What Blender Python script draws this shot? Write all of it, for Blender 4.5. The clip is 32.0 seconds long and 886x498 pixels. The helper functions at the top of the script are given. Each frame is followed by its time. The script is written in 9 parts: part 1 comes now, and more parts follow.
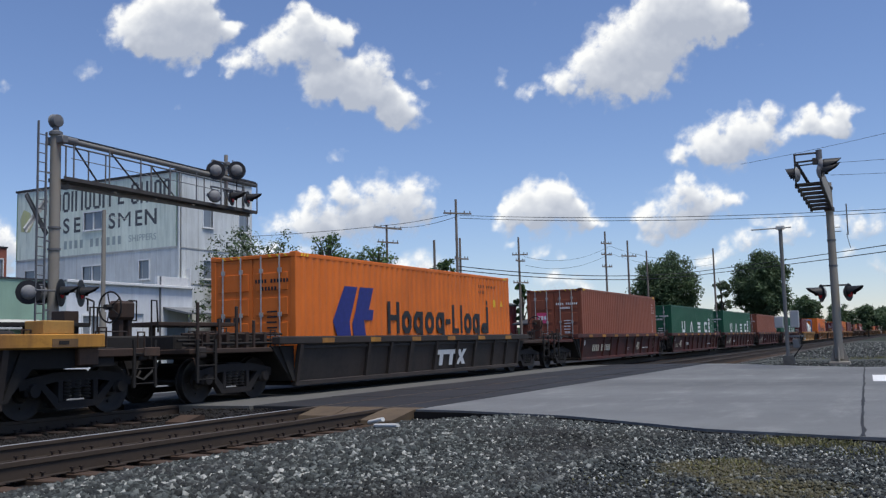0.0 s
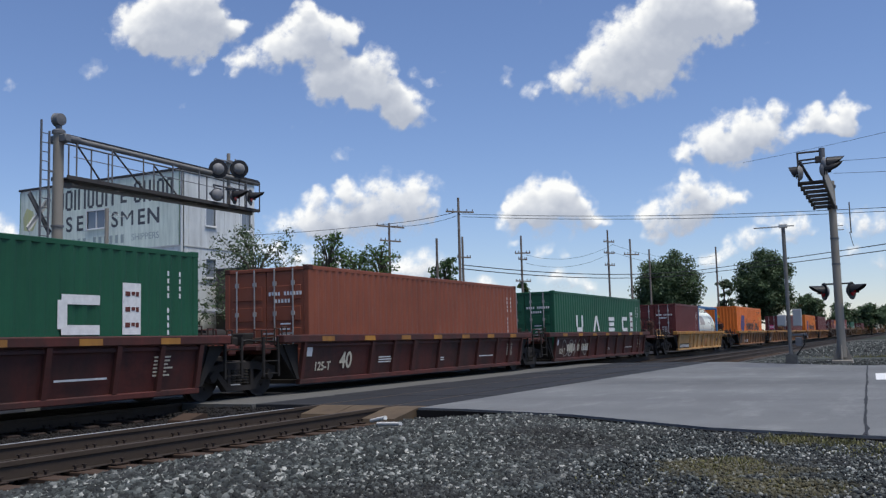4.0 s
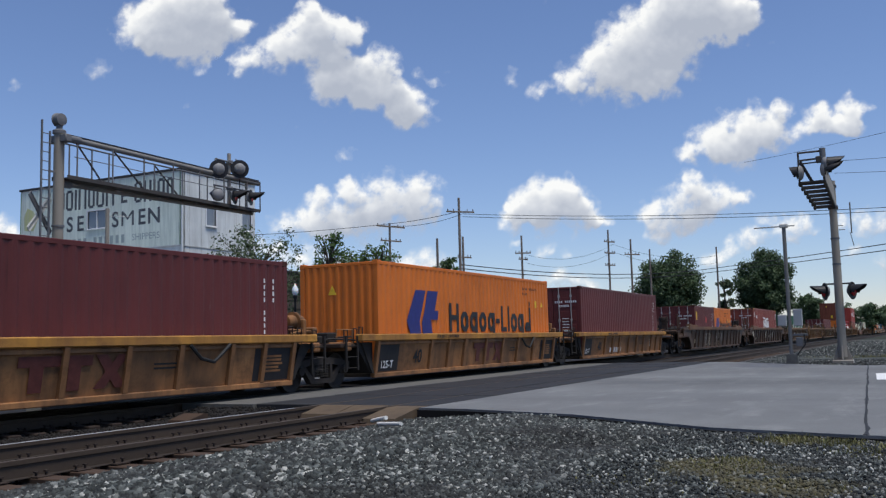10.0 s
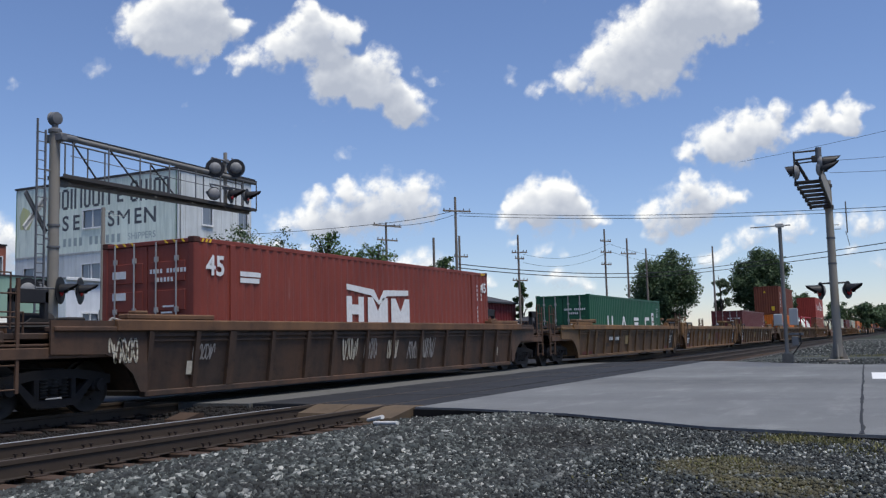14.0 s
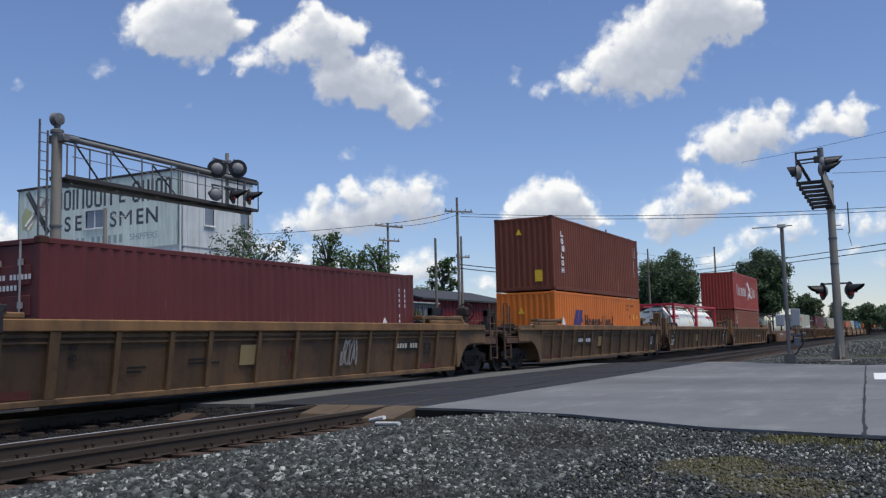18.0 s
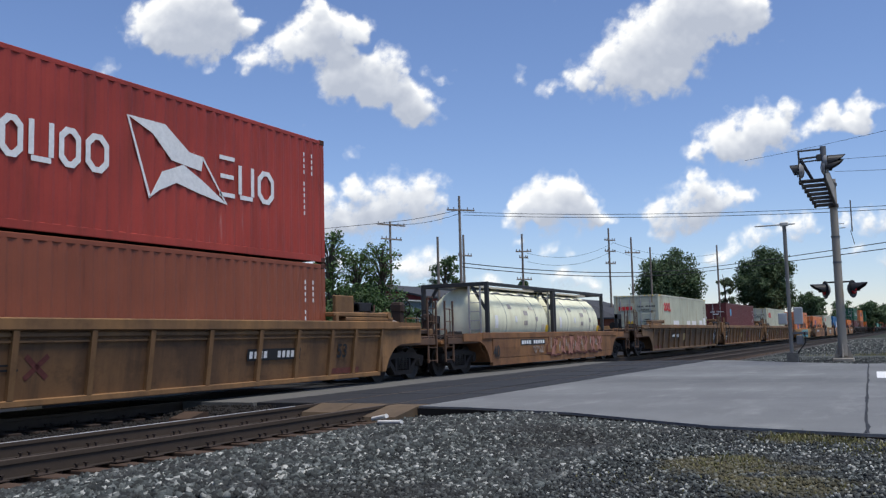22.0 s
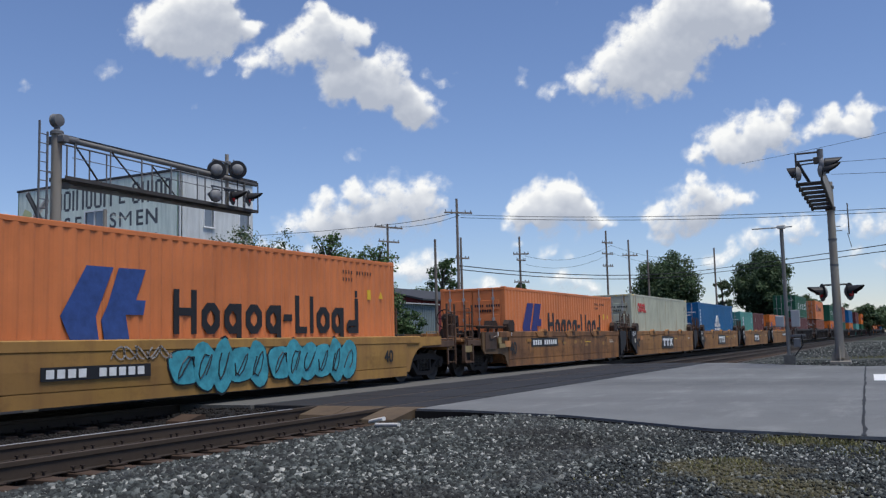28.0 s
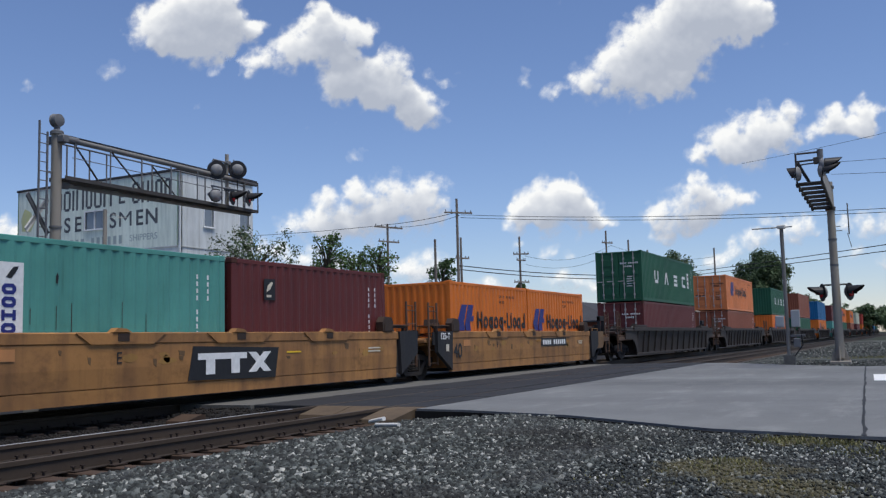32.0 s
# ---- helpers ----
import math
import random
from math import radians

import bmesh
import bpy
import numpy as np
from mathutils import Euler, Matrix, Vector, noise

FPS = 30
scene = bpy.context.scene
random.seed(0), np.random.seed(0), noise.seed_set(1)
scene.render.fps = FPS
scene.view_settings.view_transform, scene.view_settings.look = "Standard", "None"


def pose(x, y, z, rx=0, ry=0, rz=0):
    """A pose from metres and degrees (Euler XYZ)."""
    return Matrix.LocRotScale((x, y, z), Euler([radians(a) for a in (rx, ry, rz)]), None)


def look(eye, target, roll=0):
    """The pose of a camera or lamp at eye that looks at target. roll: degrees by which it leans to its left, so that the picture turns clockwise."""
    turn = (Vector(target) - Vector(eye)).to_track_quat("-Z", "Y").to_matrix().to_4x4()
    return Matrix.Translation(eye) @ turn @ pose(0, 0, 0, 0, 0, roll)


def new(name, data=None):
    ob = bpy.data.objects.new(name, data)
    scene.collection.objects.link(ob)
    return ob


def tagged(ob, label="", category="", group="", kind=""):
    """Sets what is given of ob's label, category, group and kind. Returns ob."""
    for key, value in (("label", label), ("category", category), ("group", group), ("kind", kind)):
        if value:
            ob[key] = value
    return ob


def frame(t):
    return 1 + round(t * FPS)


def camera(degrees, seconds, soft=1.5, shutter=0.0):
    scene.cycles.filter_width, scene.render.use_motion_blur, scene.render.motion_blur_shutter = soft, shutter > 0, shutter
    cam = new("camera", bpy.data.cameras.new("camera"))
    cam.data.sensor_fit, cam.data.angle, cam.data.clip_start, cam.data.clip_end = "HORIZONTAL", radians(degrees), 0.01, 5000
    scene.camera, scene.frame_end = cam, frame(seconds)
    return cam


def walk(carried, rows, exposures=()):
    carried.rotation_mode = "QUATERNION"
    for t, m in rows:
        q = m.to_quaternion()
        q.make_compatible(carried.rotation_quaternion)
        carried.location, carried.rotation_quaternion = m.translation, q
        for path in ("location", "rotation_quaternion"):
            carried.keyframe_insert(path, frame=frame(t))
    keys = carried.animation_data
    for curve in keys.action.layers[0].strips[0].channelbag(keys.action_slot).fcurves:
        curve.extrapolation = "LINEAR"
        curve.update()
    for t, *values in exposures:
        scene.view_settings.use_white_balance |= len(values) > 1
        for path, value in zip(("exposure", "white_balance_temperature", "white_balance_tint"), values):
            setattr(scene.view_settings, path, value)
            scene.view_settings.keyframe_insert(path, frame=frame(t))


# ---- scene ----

SPEED = 16.75          # metres a second, towards -x
YAW, TILT, LEAN = 63.04, 5.654, -1.469
EYE = (0.0, 0.0, 1.054)
FOCAL = 1635.64


def view(dx, dy):
    """The hand-held camera's pose when it has drifted a little from its mean direction."""
    a = radians(YAW) - dx / FOCAL
    b = radians(TILT) + dy / FOCAL
    aim = (math.sin(a) * math.cos(b), math.cos(a) * math.cos(b), math.sin(b))
    return look(EYE, [p + 50 * q for p, q in zip(EYE, aim)], LEAN)


cam = camera(51.22, 32.0, soft=1.3)
walk(cam, [
    (0.0, view(-3.1, 4.1)),
    (0.5, view(-1.5, 2.5)),
    (1.0, view(0.0, 1.0)),
    (1.5, view(0.0, 1.0)),
    (2.0, view(0.0, 1.0)),
    (2.5, view(1.5, 0.2)),
    (3.0, view(1.5, 1.5)),
    (3.5, view(1.5, 1.5)),
    (5.5, view(-1.5, 4.1)),
    (6.0, view(-2.8, 5.8)),
    (6.5, view(-2.5, 5.6)),
    (7.0, view(-1.5, 3.8)),
    (7.5, view(0.0, 2.5)),
    (8.0, view(1.5, 3.0)),
    (8.5, view(1.5, 3.3)),
    (9.0, view(3.1, 1.8)),
    (9.5, view(2.8, 2.8)),
    (10.0, view(2.3, 1.5)),
    (10.5, view(0.2, 0.8)),
    (11.0, view(0.3, 0.0)),
    (11.5, view(2.1, -1.5)),
    (12.0, view(3.3, -3.1)),
    (12.5, view(1.5, -2.3)),
    (13.0, view(-1.8, -0.5)),
    (13.5, view(-4.6, 0.0)),
    (14.0, view(-4.1, 0.0)),
    (14.5, view(0.0, 0.0)),
    (16.5, view(0.0, 1.0)),
    (17.0, view(-1.3, 1.5)),
    (17.5, view(-0.5, 0.5)),
    (18.0, view(-1.0, 1.0)),
    (18.5, view(0.0, 0.0)),
    (19.0, view(0.0, 0.0)),
    (19.5, view(0.0, 0.0)),
    (20.0, view(0.0, 0.0)),
    (20.5, view(1.5, -1.5)),
    (21.0, view(3.1, -1.0)),
    (21.5, view(3.3, -1.5)),
    (22.0, view(3.1, -1.5)),
    (22.5, view(1.5, -1.5)),
    (23.0, view(1.3, 0.0)),
    (23.5, view(0.8, 0.0)),
    (24.0, view(1.0, 0.0)),
    (24.5, view(1.0, 0.0)),
    (25.0, view(1.3, -0.5)),
    (25.5, view(1.5, -1.5)),
    (27.5, view(0.0, 1.5)),
    (28.0, view(-1.5, 3.0)),
    (28.5, view(0.2, 0.5)),
    (29.0, view(0.0, 0.0)),
    (29.5, view(1.3, -0.8)),
    (30.0, view(0.0, 1.5)),
    (30.5, view(0.0, 1.5)),
    (31.0, view(0.0, 0.5)),
    (31.5, view(0.0, 1.5)),
    (32.0, view(-1.5, 3.0)),
], exposures=[(t, e + 0.05, 6500, 10) for t, e in ((0.0, 0.05), (3.0, 0.04), (6.0, 0.03), (7.0, 0.0), (11.0, 0.0), (12.0, 0.05), (13.0, 0.08), (14.0, 0.06),
              (17.0, 0.0), (19.0, 0.04), (20.0, 0.11), (21.0, 0.03), (22.0, 0.15), (23.0, 0.07), (24.0, 0.0), (32.0, 0.0))])

# ---------------------------------------------------------------- light
SUN_WAY = Vector((-0.09, -0.30, 0.945)).normalized()
world = bpy.data.worlds.new("daylight")
scene.world = world
world.use_nodes = True
wn = world.node_tree
wn.nodes.clear()
sky = wn.nodes.new("ShaderNodeTexSky")
sky.sky_type = "NISHITA"
sky.sun_disc = False
sky.sun_elevation = math.asin(SUN_WAY.z)
sky.sun_rotation = math.atan2(SUN_WAY.x, SUN_WAY.y)
sky.air_density, sky.dust_density, sky.ozone_density = 1.0, 0.1, 5.5
back = wn.nodes.new("ShaderNodeBackground")
back.inputs["Strength"].default_value = 0.106
wout = wn.nodes.new("ShaderNodeOutputWorld")
hue = wn.nodes.new("ShaderNodeMix")
hue.data_type, hue.blend_type = "RGBA", "MULTIPLY"
hue.inputs[0].default_value = 1.0
hue.inputs[7].default_value = (1.035, 0.985, 1.085, 1)
wn.links.new(sky.outputs[0], hue.inputs[6])
wn.links.new(hue.outputs[2], back.inputs[0])
wn.links.new(back.outputs[0], wout.inputs[0])

sun_data = bpy.data.lights.new("sun", "SUN")
sun_data.energy, sun_data.angle, sun_data.color = 3.5, radians(20.0), (1.0, 0.965, 0.91)
sun = new("sun", sun_data)
sun.matrix_world = look(SUN_WAY * 100, (0, 0, 0))

# ---------------------------------------------------------------- materials
def ramp(nt, fac, stops):
    node = nt.nodes.new("ShaderNodeValToRGB")
    el = node.color_ramp.elements
    while len(el) < len(stops):
        el.new(0.5)
    for e, (p, c) in zip(el, stops):
        e.position = p
        e.color = (*c, 1) if len(c) == 3 else c
    nt.links.new(fac, node.inputs[0])
    return node.outputs[0]


def noise_tex(nt, vec, scale, detail=6, rough=0.6, stretch=None):
    if stretch:
        m = nt.nodes.new("ShaderNodeMapping")
        m.inputs["Scale"].default_value = stretch
        nt.links.new(vec, m.inputs[0])
        vec = m.outputs[0]
    n = nt.nodes.new("ShaderNodeTexNoise")
    n.inputs["Scale"].default_value, n.inputs["Detail"].default_value, n.inputs["Roughness"].default_value = scale, detail, rough
    nt.links.new(vec, n.inputs["Vector"])
    return n.outputs[0]


def mix(nt, fac, a, b, kind="MIX"):
    m = nt.nodes.new("ShaderNodeMix")
    m.data_type, m.blend_type = "RGBA", kind
    for sock, val in ((m.inputs[0], fac), (m.inputs[6], a), (m.inputs[7], b)):
        if isinstance(val, (int, float)):
            sock.default_value = val
        elif isinstance(val, tuple):
            sock.default_value = (*val, 1)
        else:
            nt.links.new(val, sock)
    return m.outputs[2]


def surface(name, rough=0.7, metal=0.0):
    m = bpy.data.materials.new(name)
    m.use_nodes = True
    nt = m.node_tree
    b = nt.nodes["Principled BSDF"]
    b.inputs["Roughness"].default_value, b.inputs["Metallic"].default_value = rough, metal
    b.inputs["Specular IOR Level"].default_value = 0.3
    tc = nt.nodes.new("ShaderNodeTexCoord")
    return m, nt, b, tc.outputs["Object"]


def bump(nt, b, height, strength, dist):
    n = nt.nodes.new("ShaderNodeBump")
    n.inputs["Strength"].default_value, n.inputs["Distance"].default_value = strength, dist
    nt.links.new(height, n.inputs["Height"])
    nt.links.new(n.outputs[0], b.inputs["Normal"])


def shade_of(c, k):
    return tuple(min(1.0, x * k) for x in c)


def paint(name, colour, dirt=(0.10, 0.075, 0.055), amount=0.5, rough=0.6, streak=1.0, random_tone=0.12, coarse=0.35, low=0.44, high=0.72, panels=0.0, run_scale=2.6, scuff=0.0):
    """Weathered paint: mottled tone, rust and soot in upright streaks, grain."""
    m, nt, b, ob = surface(name, rough)
    big = noise_tex(nt, ob, coarse, 5, 0.6)
    run = noise_tex(nt, ob, 1.0, 6, 0.65, (run_scale, run_scale, 0.28 if streak else 2.0))
    fine = noise_tex(nt, ob, 14, 5, 0.7)
    tone = mix(nt, ramp(nt, big, [(0.3, (0, 0, 0)), (0.7, (1, 1, 1))]), shade_of(colour, 0.82), shade_of(colour, 1.12))
    info = nt.nodes.new("ShaderNodeObjectInfo")
    tone = mix(nt, random_tone, tone, ramp(nt, info.outputs["Random"], [(0, shade_of(colour, 0.55)), (1, shade_of(colour, 1.4))]))
    if panels:
        patch = noise_tex(nt, ob, 1.0, 4, 0.6, (0.75, 0.75, 0.55))
        tone = mix(nt, ramp(nt, patch, [(0.42, (0, 0, 0)), (0.62, (panels,) * 3)]), tone, shade_of(dirt, 1.3))
        soot = noise_tex(nt, ob, 1.0, 7, 0.7, (1.4, 1.4, 2.2))
        tone = mix(nt, ramp(nt, soot, [(0.52, (0, 0, 0)), (0.70, (panels,) * 3)]), tone, shade_of(dirt, 0.6))
    worn = mix(nt, ramp(nt, run, [(low, (0, 0, 0)), (high, (amount, amount, amount))]), tone, dirt)
    worn = mix(nt, ramp(nt, fine, [(0.55, (0, 0, 0)), (0.8, (amount * 0.45,) * 3)]), worn, shade_of(dirt, 0.8))
    if scuff:
        thin = noise_tex(nt, ob, 1.0, 3, 0.5, (11, 11, 0.75))
        where = noise_tex(nt, ob, 0.7, 3, 0.5)
        hit = mix(nt, 1.0, ramp(nt, thin, [(0.70, (0, 0, 0)), (0.76, (1, 1, 1))]), ramp(nt, where, [(0.48, (0, 0, 0)), (0.62, (scuff,) * 3)]), "MULTIPLY")
        worn = mix(nt, hit, worn, mix(nt, 0.5, worn, (0.60, 0.56, 0.52)))
        drip = noise_tex(nt, ob, 1.0, 4, 0.55, (6, 6, 0.35))
        worn = mix(nt, ramp(nt, drip, [(0.64, (0, 0, 0)), (0.76, (scuff * 0.8,) * 3)]), worn, shade_of(dirt, 0.5))
    nt.links.new(worn, b.inputs["Base Color"])
    r = nt.nodes.new("ShaderNodeMapRange")
    r.inputs["To Min"].default_value, r.inputs["To Max"].default_value = rough - 0.1, min(1.0, rough + 0.2)
    nt.links.new(fine, r.inputs["Value"])
    nt.links.new(r.outputs[0], b.inputs["Roughness"])
    bump(nt, b, fine, 0.12, 0.004)
    return m


def plain(name, colour, rough=0.6, metal=0.0, vary=0.25, scale=6.0):
    m, nt, b, ob = surface(name, rough, metal)
    n = noise_tex(nt, ob, scale, 6, 0.65)
    nt.links.new(mix(nt, ramp(nt, n, [(0.3, (0, 0, 0)), (0.7, (1, 1, 1))]), shade_of(colour, 1 - vary), shade_of(colour, 1 + vary)), b.inputs["Base Color"])
    bump(nt, b, n, 0.15, 0.004)
    return m


SOOT = (0.022, 0.020, 0.018)
M = {}
# rolling stock
M["car_grey"] = paint("grey_brown_car_paint", (0.048, 0.036, 0.030), SOOT, 0.55, panels=0.5)
M["car_red"] = paint("oxide_red_car_paint", (0.100, 0.026, 0.020), SOOT, 0.5, panels=0.5)
M["car_yellow"] = paint("dirty_yellow_car_paint", (0.58, 0.330, 0.125), (0.16, 0.095, 0.045), 0.45, panels=0.3)
M["faded_panel"] = paint("faded_orange_panel", (0.52, 0.23, 0.085), (0.30, 0.15, 0.07), 0.5)
M["chord_yellow"] = paint("yellow_chord_paint", (0.47, 0.225, 0.040), (0.15, 0.070, 0.028), 0.6, panels=0.6)
M["gear_orange"] = paint("grimy_orange_brake_gear", (0.26, 0.118, 0.042), (0.05, 0.03, 0.02), 0.7, panels=0.5)
M["end_brown"] = paint("rusty_brown_end_gear", (0.125, 0.070, 0.042), (0.04, 0.025, 0.018), 0.6, panels=0.4)
M["stand_rust"] = paint("rust_red_brake_gear", (0.085, 0.036, 0.024), (0.05, 0.025, 0.018), 0.5)
M["car_ochre"] = paint("sooty_ochre_car_paint", (0.375, 0.172, 0.064), (0.075, 0.042, 0.024), 0.65, panels=0.6, low=0.40, high=0.66)
M["car_brown"] = paint("dark_brown_car_paint", (0.105, 0.058, 0.035), SOOT, 0.55, panels=0.6)
M["chord_brown"] = paint("worn_brown_chord_paint", (0.190, 0.098, 0.048), (0.06, 0.034, 0.022), 0.6, panels=0.6)
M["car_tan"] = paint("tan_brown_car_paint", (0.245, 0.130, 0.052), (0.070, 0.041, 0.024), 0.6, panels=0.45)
# sheets behind the ribs: the car paint again, recess shade put in its colour
M["sheet_tan_shaded"] = paint("tan_brown_sheet_shaded", (0.195, 0.102, 0.044), (0.052, 0.031, 0.020), 0.65, panels=0.55)
M["sheet_umber_shaded"] = paint("umber_sheet_shaded", (0.145, 0.083, 0.041), (0.036, 0.024, 0.017), 0.6, panels=0.55)
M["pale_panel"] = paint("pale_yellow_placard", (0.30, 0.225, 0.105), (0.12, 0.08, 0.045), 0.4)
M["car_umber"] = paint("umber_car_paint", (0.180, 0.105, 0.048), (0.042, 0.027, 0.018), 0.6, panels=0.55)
M["car_gold"] = paint("ochre_yellow_car_paint", (0.40, 0.22, 0.058), (0.16, 0.08, 0.035), 0.5, panels=0.4)
M["ladder_rust"] = paint("rusty_ladder_paint", (0.048, 0.029, 0.020), SOOT, 0.5)
M["car_smooth"] = paint("faded_yellow_car_paint", (0.405, 0.196, 0.064), (0.125, 0.064, 0.032), 0.7, panels=0.55, low=0.44, high=0.72)
M["car_grimy"] = paint("grimy_ochre_car_paint", (0.375, 0.168, 0.055), (0.090, 0.046, 0.026), 0.8, panels=0.7, low=0.42, high=0.70)
M["car_rust"] = paint("rusted_orange_car_paint", (0.28, 0.132, 0.050), (0.105, 0.050, 0.026), 0.75, panels=0.7)
M["car_black"] = paint("black_car_paint", (0.022, 0.022, 0.024), (0.06, 0.045, 0.035), 0.3)
M["under"] = paint("sooty_steel", (0.022, 0.019, 0.017), SOOT, 0.5, 0.8)
M["truck_steel"] = paint("grimy_cast_steel", (0.024, 0.020, 0.018), SOOT, 0.5, 0.75)
M["spring"] = plain("spring_steel", (0.030, 0.026, 0.022), 0.6, 0.2)
M["wheel"] = plain("wheel_steel", (0.036, 0.030, 0.026), 0.55, 0.3)
M["hose"] = plain("rubber_hose", (0.02, 0.02, 0.02), 0.7)
# boxes
BOXES = {"orange": (0.70, 0.160, 0.020), "orange_deep": (0.64, 0.16, 0.018), "orange_pale": (0.66, 0.20, 0.065),
         "maroon": (0.115, 0.024, 0.022), "oxide": (0.235, 0.068, 0.035), "brown": (0.165, 0.047, 0.024),
         "plum": (0.120, 0.027, 0.025), "green": (0.014, 0.088, 0.044), "red": (0.34, 0.046, 0.031),
         "brick": (0.225, 0.047, 0.031), "grey": (0.475, 0.485, 0.365), "blue": (0.006, 0.110, 0.27), "teal": (0.085, 0.29, 0.245)}
for key, c in BOXES.items():
    M["box_" + key] = paint(key + "_box_paint", c, shade_of(c, 0.42) if key != "grey" else (0.22, 0.15, 0.09), 0.34, 0.45, 1.0, 0.0, 0.5, 0.5, 0.8, scuff=0.6)
M["box_grey"] = paint("grey_box_paint", BOXES["grey"], (0.26, 0.15, 0.06), 0.75, 0.45, 1.0, 0.0, 0.5, 0.55, 0.66, run_scale=7.0, scuff=0.5)
M["box_red"] = paint("red_box_paint", BOXES["red"], (0.11, 0.028, 0.018), 0.55, 0.45, 1.0, 0.0, 0.5, 0.48, 0.74, scuff=0.6)
M["box_brown"] = paint("brown_box_paint", BOXES["brown"], (0.060, 0.020, 0.012), 0.5, 0.60, 1.0, 0.0, 0.5, 0.48, 0.74, scuff=0.7)
M["casting_rust"] = paint("rusty_corner_casting", (0.085, 0.030, 0.021), (0.035, 0.018, 0.013), 0.6, 0.75)
M["decal_white"] = plain("white_decal", (0.72, 0.72, 0.70), 0.5, 0, 0.12, 9)
M["decal_black"] = plain("black_decal", (0.018, 0.018, 0.02), 0.5, 0, 0.2, 9)
M["decal_blue"] = plain("blue_decal", (0.022, 0.030, 0.17), 0.5, 0, 0.2, 9)
M["faded_blue"] = plain("faded_blue_decal", (0.035, 0.075, 0.24), 0.55, 0, 0.25, 5)
M["decal_red"] = plain("red_decal", (0.55, 0.03, 0.03), 0.5, 0, 0.2, 9)
M["decal_pink"] = plain("pink_decal", (0.62, 0.07, 0.17), 0.5, 0, 0.15, 9)
M["decal_maroon"] = plain("faded_maroon_decal", (0.12, 0.035, 0.028), 0.6, 0, 0.3, 6)
M["decal_yellow"] = plain("yellow_decal", (0.75, 0.48, 0.03), 0.5, 0, 0.15, 9)
M["decal_sky"] = plain("light_blue_decal", (0.06, 0.36, 0.60), 0.5, 0, 0.15, 9)
M["decal_cream"] = plain("cream_decal", (0.60, 0.54, 0.42), 0.5, 0, 0.15, 9)
M["spray_teal"] = plain("teal_spray_paint", (0.055, 0.30, 0.36), 0.5, 0, 0.35, 5)
M["spray_pink"] = plain("dull_pink_spray_paint", (0.30, 0.135, 0.095), 0.55, 0, 0.35, 5)
M["spray_pale"] = plain("pale_spray_paint", (0.34, 0.31, 0.28), 0.6, 0, 0.3, 5)
M["tank_white"] = paint("white_tank_shell", (0.84, 0.87, 0.79), (0.58, 0.57, 0.48), 0.35, 0.80)
M["tank_cream"] = paint("greenish_white_tank_shell", (0.79, 0.79, 0.58), (0.40, 0.35, 0.22), 0.42, 0.78)
M["frame_red"] = paint("red_tank_frame", (0.45, 0.025, 0.045), SOOT, 0.2, 0.45)
M["frame_blue"] = paint("blue_tank_frame", (0.03, 0.16, 0.36), SOOT, 0.2, 0.45)
M["frame_black"] = paint("black_tank_frame", (0.030, 0.032, 0.034), (0.08, 0.06, 0.05), 0.2, 0.5)
M["steel_rod"] = plain("zinc_rod", (0.42, 0.40, 0.38), 0.45, 0.5, 0.2)
# the place
M["rail"] = paint("rusty_rail", (0.062, 0.044, 0.031), (0.034, 0.025, 0.019), 0.4, 0.75)
M["rail_dull"] = paint("dull_rail_head", (0.075, 0.058, 0.046), (0.06, 0.045, 0.035), 0.4, 0.7)
M["rail_foot"] = paint("grimy_rail_foot", (0.030, 0.022, 0.017), SOOT, 0.5, 0.85)
# pale and barely metallic: the rail head's glint is painted as colour
M["rail_glint"] = plain("worn_rail_head_glint", (0.56, 0.56, 0.57), 0.35, 0.2, 0.15, 3)
M["tie"] = paint("creosoted_timber", (0.060, 0.037, 0.024), (0.022, 0.017, 0.014), 0.6, 0.85, 0)
M["plate"] = paint("grimy_plate", (0.034, 0.022, 0.016), SOOT, 0.5, 0.85, 0)
M["timber"] = paint("weathered_timber", (0.105, 0.075, 0.047), (0.05, 0.036, 0.025), 0.5, 0.85, 0)
M["rubber"] = paint("rubber_panel", (0.020, 0.021, 0.023), (0.043, 0.042, 0.041), 0.4, 0.75, 0)
M["galv"] = paint("galvanised_steel", (0.50, 0.50, 0.47), (0.20, 0.16, 0.12), 0.3, 0.5)
M["galv_dark"] = paint("aged_steel", (0.15, 0.153, 0.158), (0.08, 0.078, 0.075), 0.3, 0.6)
M["galv_mid"] = paint("weathered_steel_pipe", (0.19, 0.185, 0.172), (0.095, 0.084, 0.072), 0.4, 0.6)
M["truss_dark"] = paint("grimy_truss_steel", (0.060, 0.055, 0.052), (0.03, 0.028, 0.026), 0.4, 0.7)
M["mast_tan"] = paint("aged_mast_steel", (0.29, 0.262, 0.218), (0.19, 0.157, 0.124), 0.4, 0.65)
M["black_metal"] = plain("black_signal_paint", (0.016, 0.016, 0.018), 0.5, 0, 0.3)
M["lens_grey"] = plain("signal_back", (0.055, 0.055, 0.06), 0.45, 0.2, 0.3)
M["lens_back"] = plain("grey_lamp_housing", (0.20, 0.20, 0.20), 0.6, 0.0, 0.2)
M["lens_red"] = plain("red_signal_lens", (0.42, 0.015, 0.022), 0.25, 0, 0.2)
M["pole_wood"] = paint("weathered_pole_wood", (0.22, 0.185, 0.155), (0.11, 0.09, 0.075), 0.5, 0.85)
M["wire"] = plain("cable", (0.02, 0.02, 0.02), 0.6)
M["ceramic"] = plain("insulator", (0.18, 0.17, 0.16), 0.3)
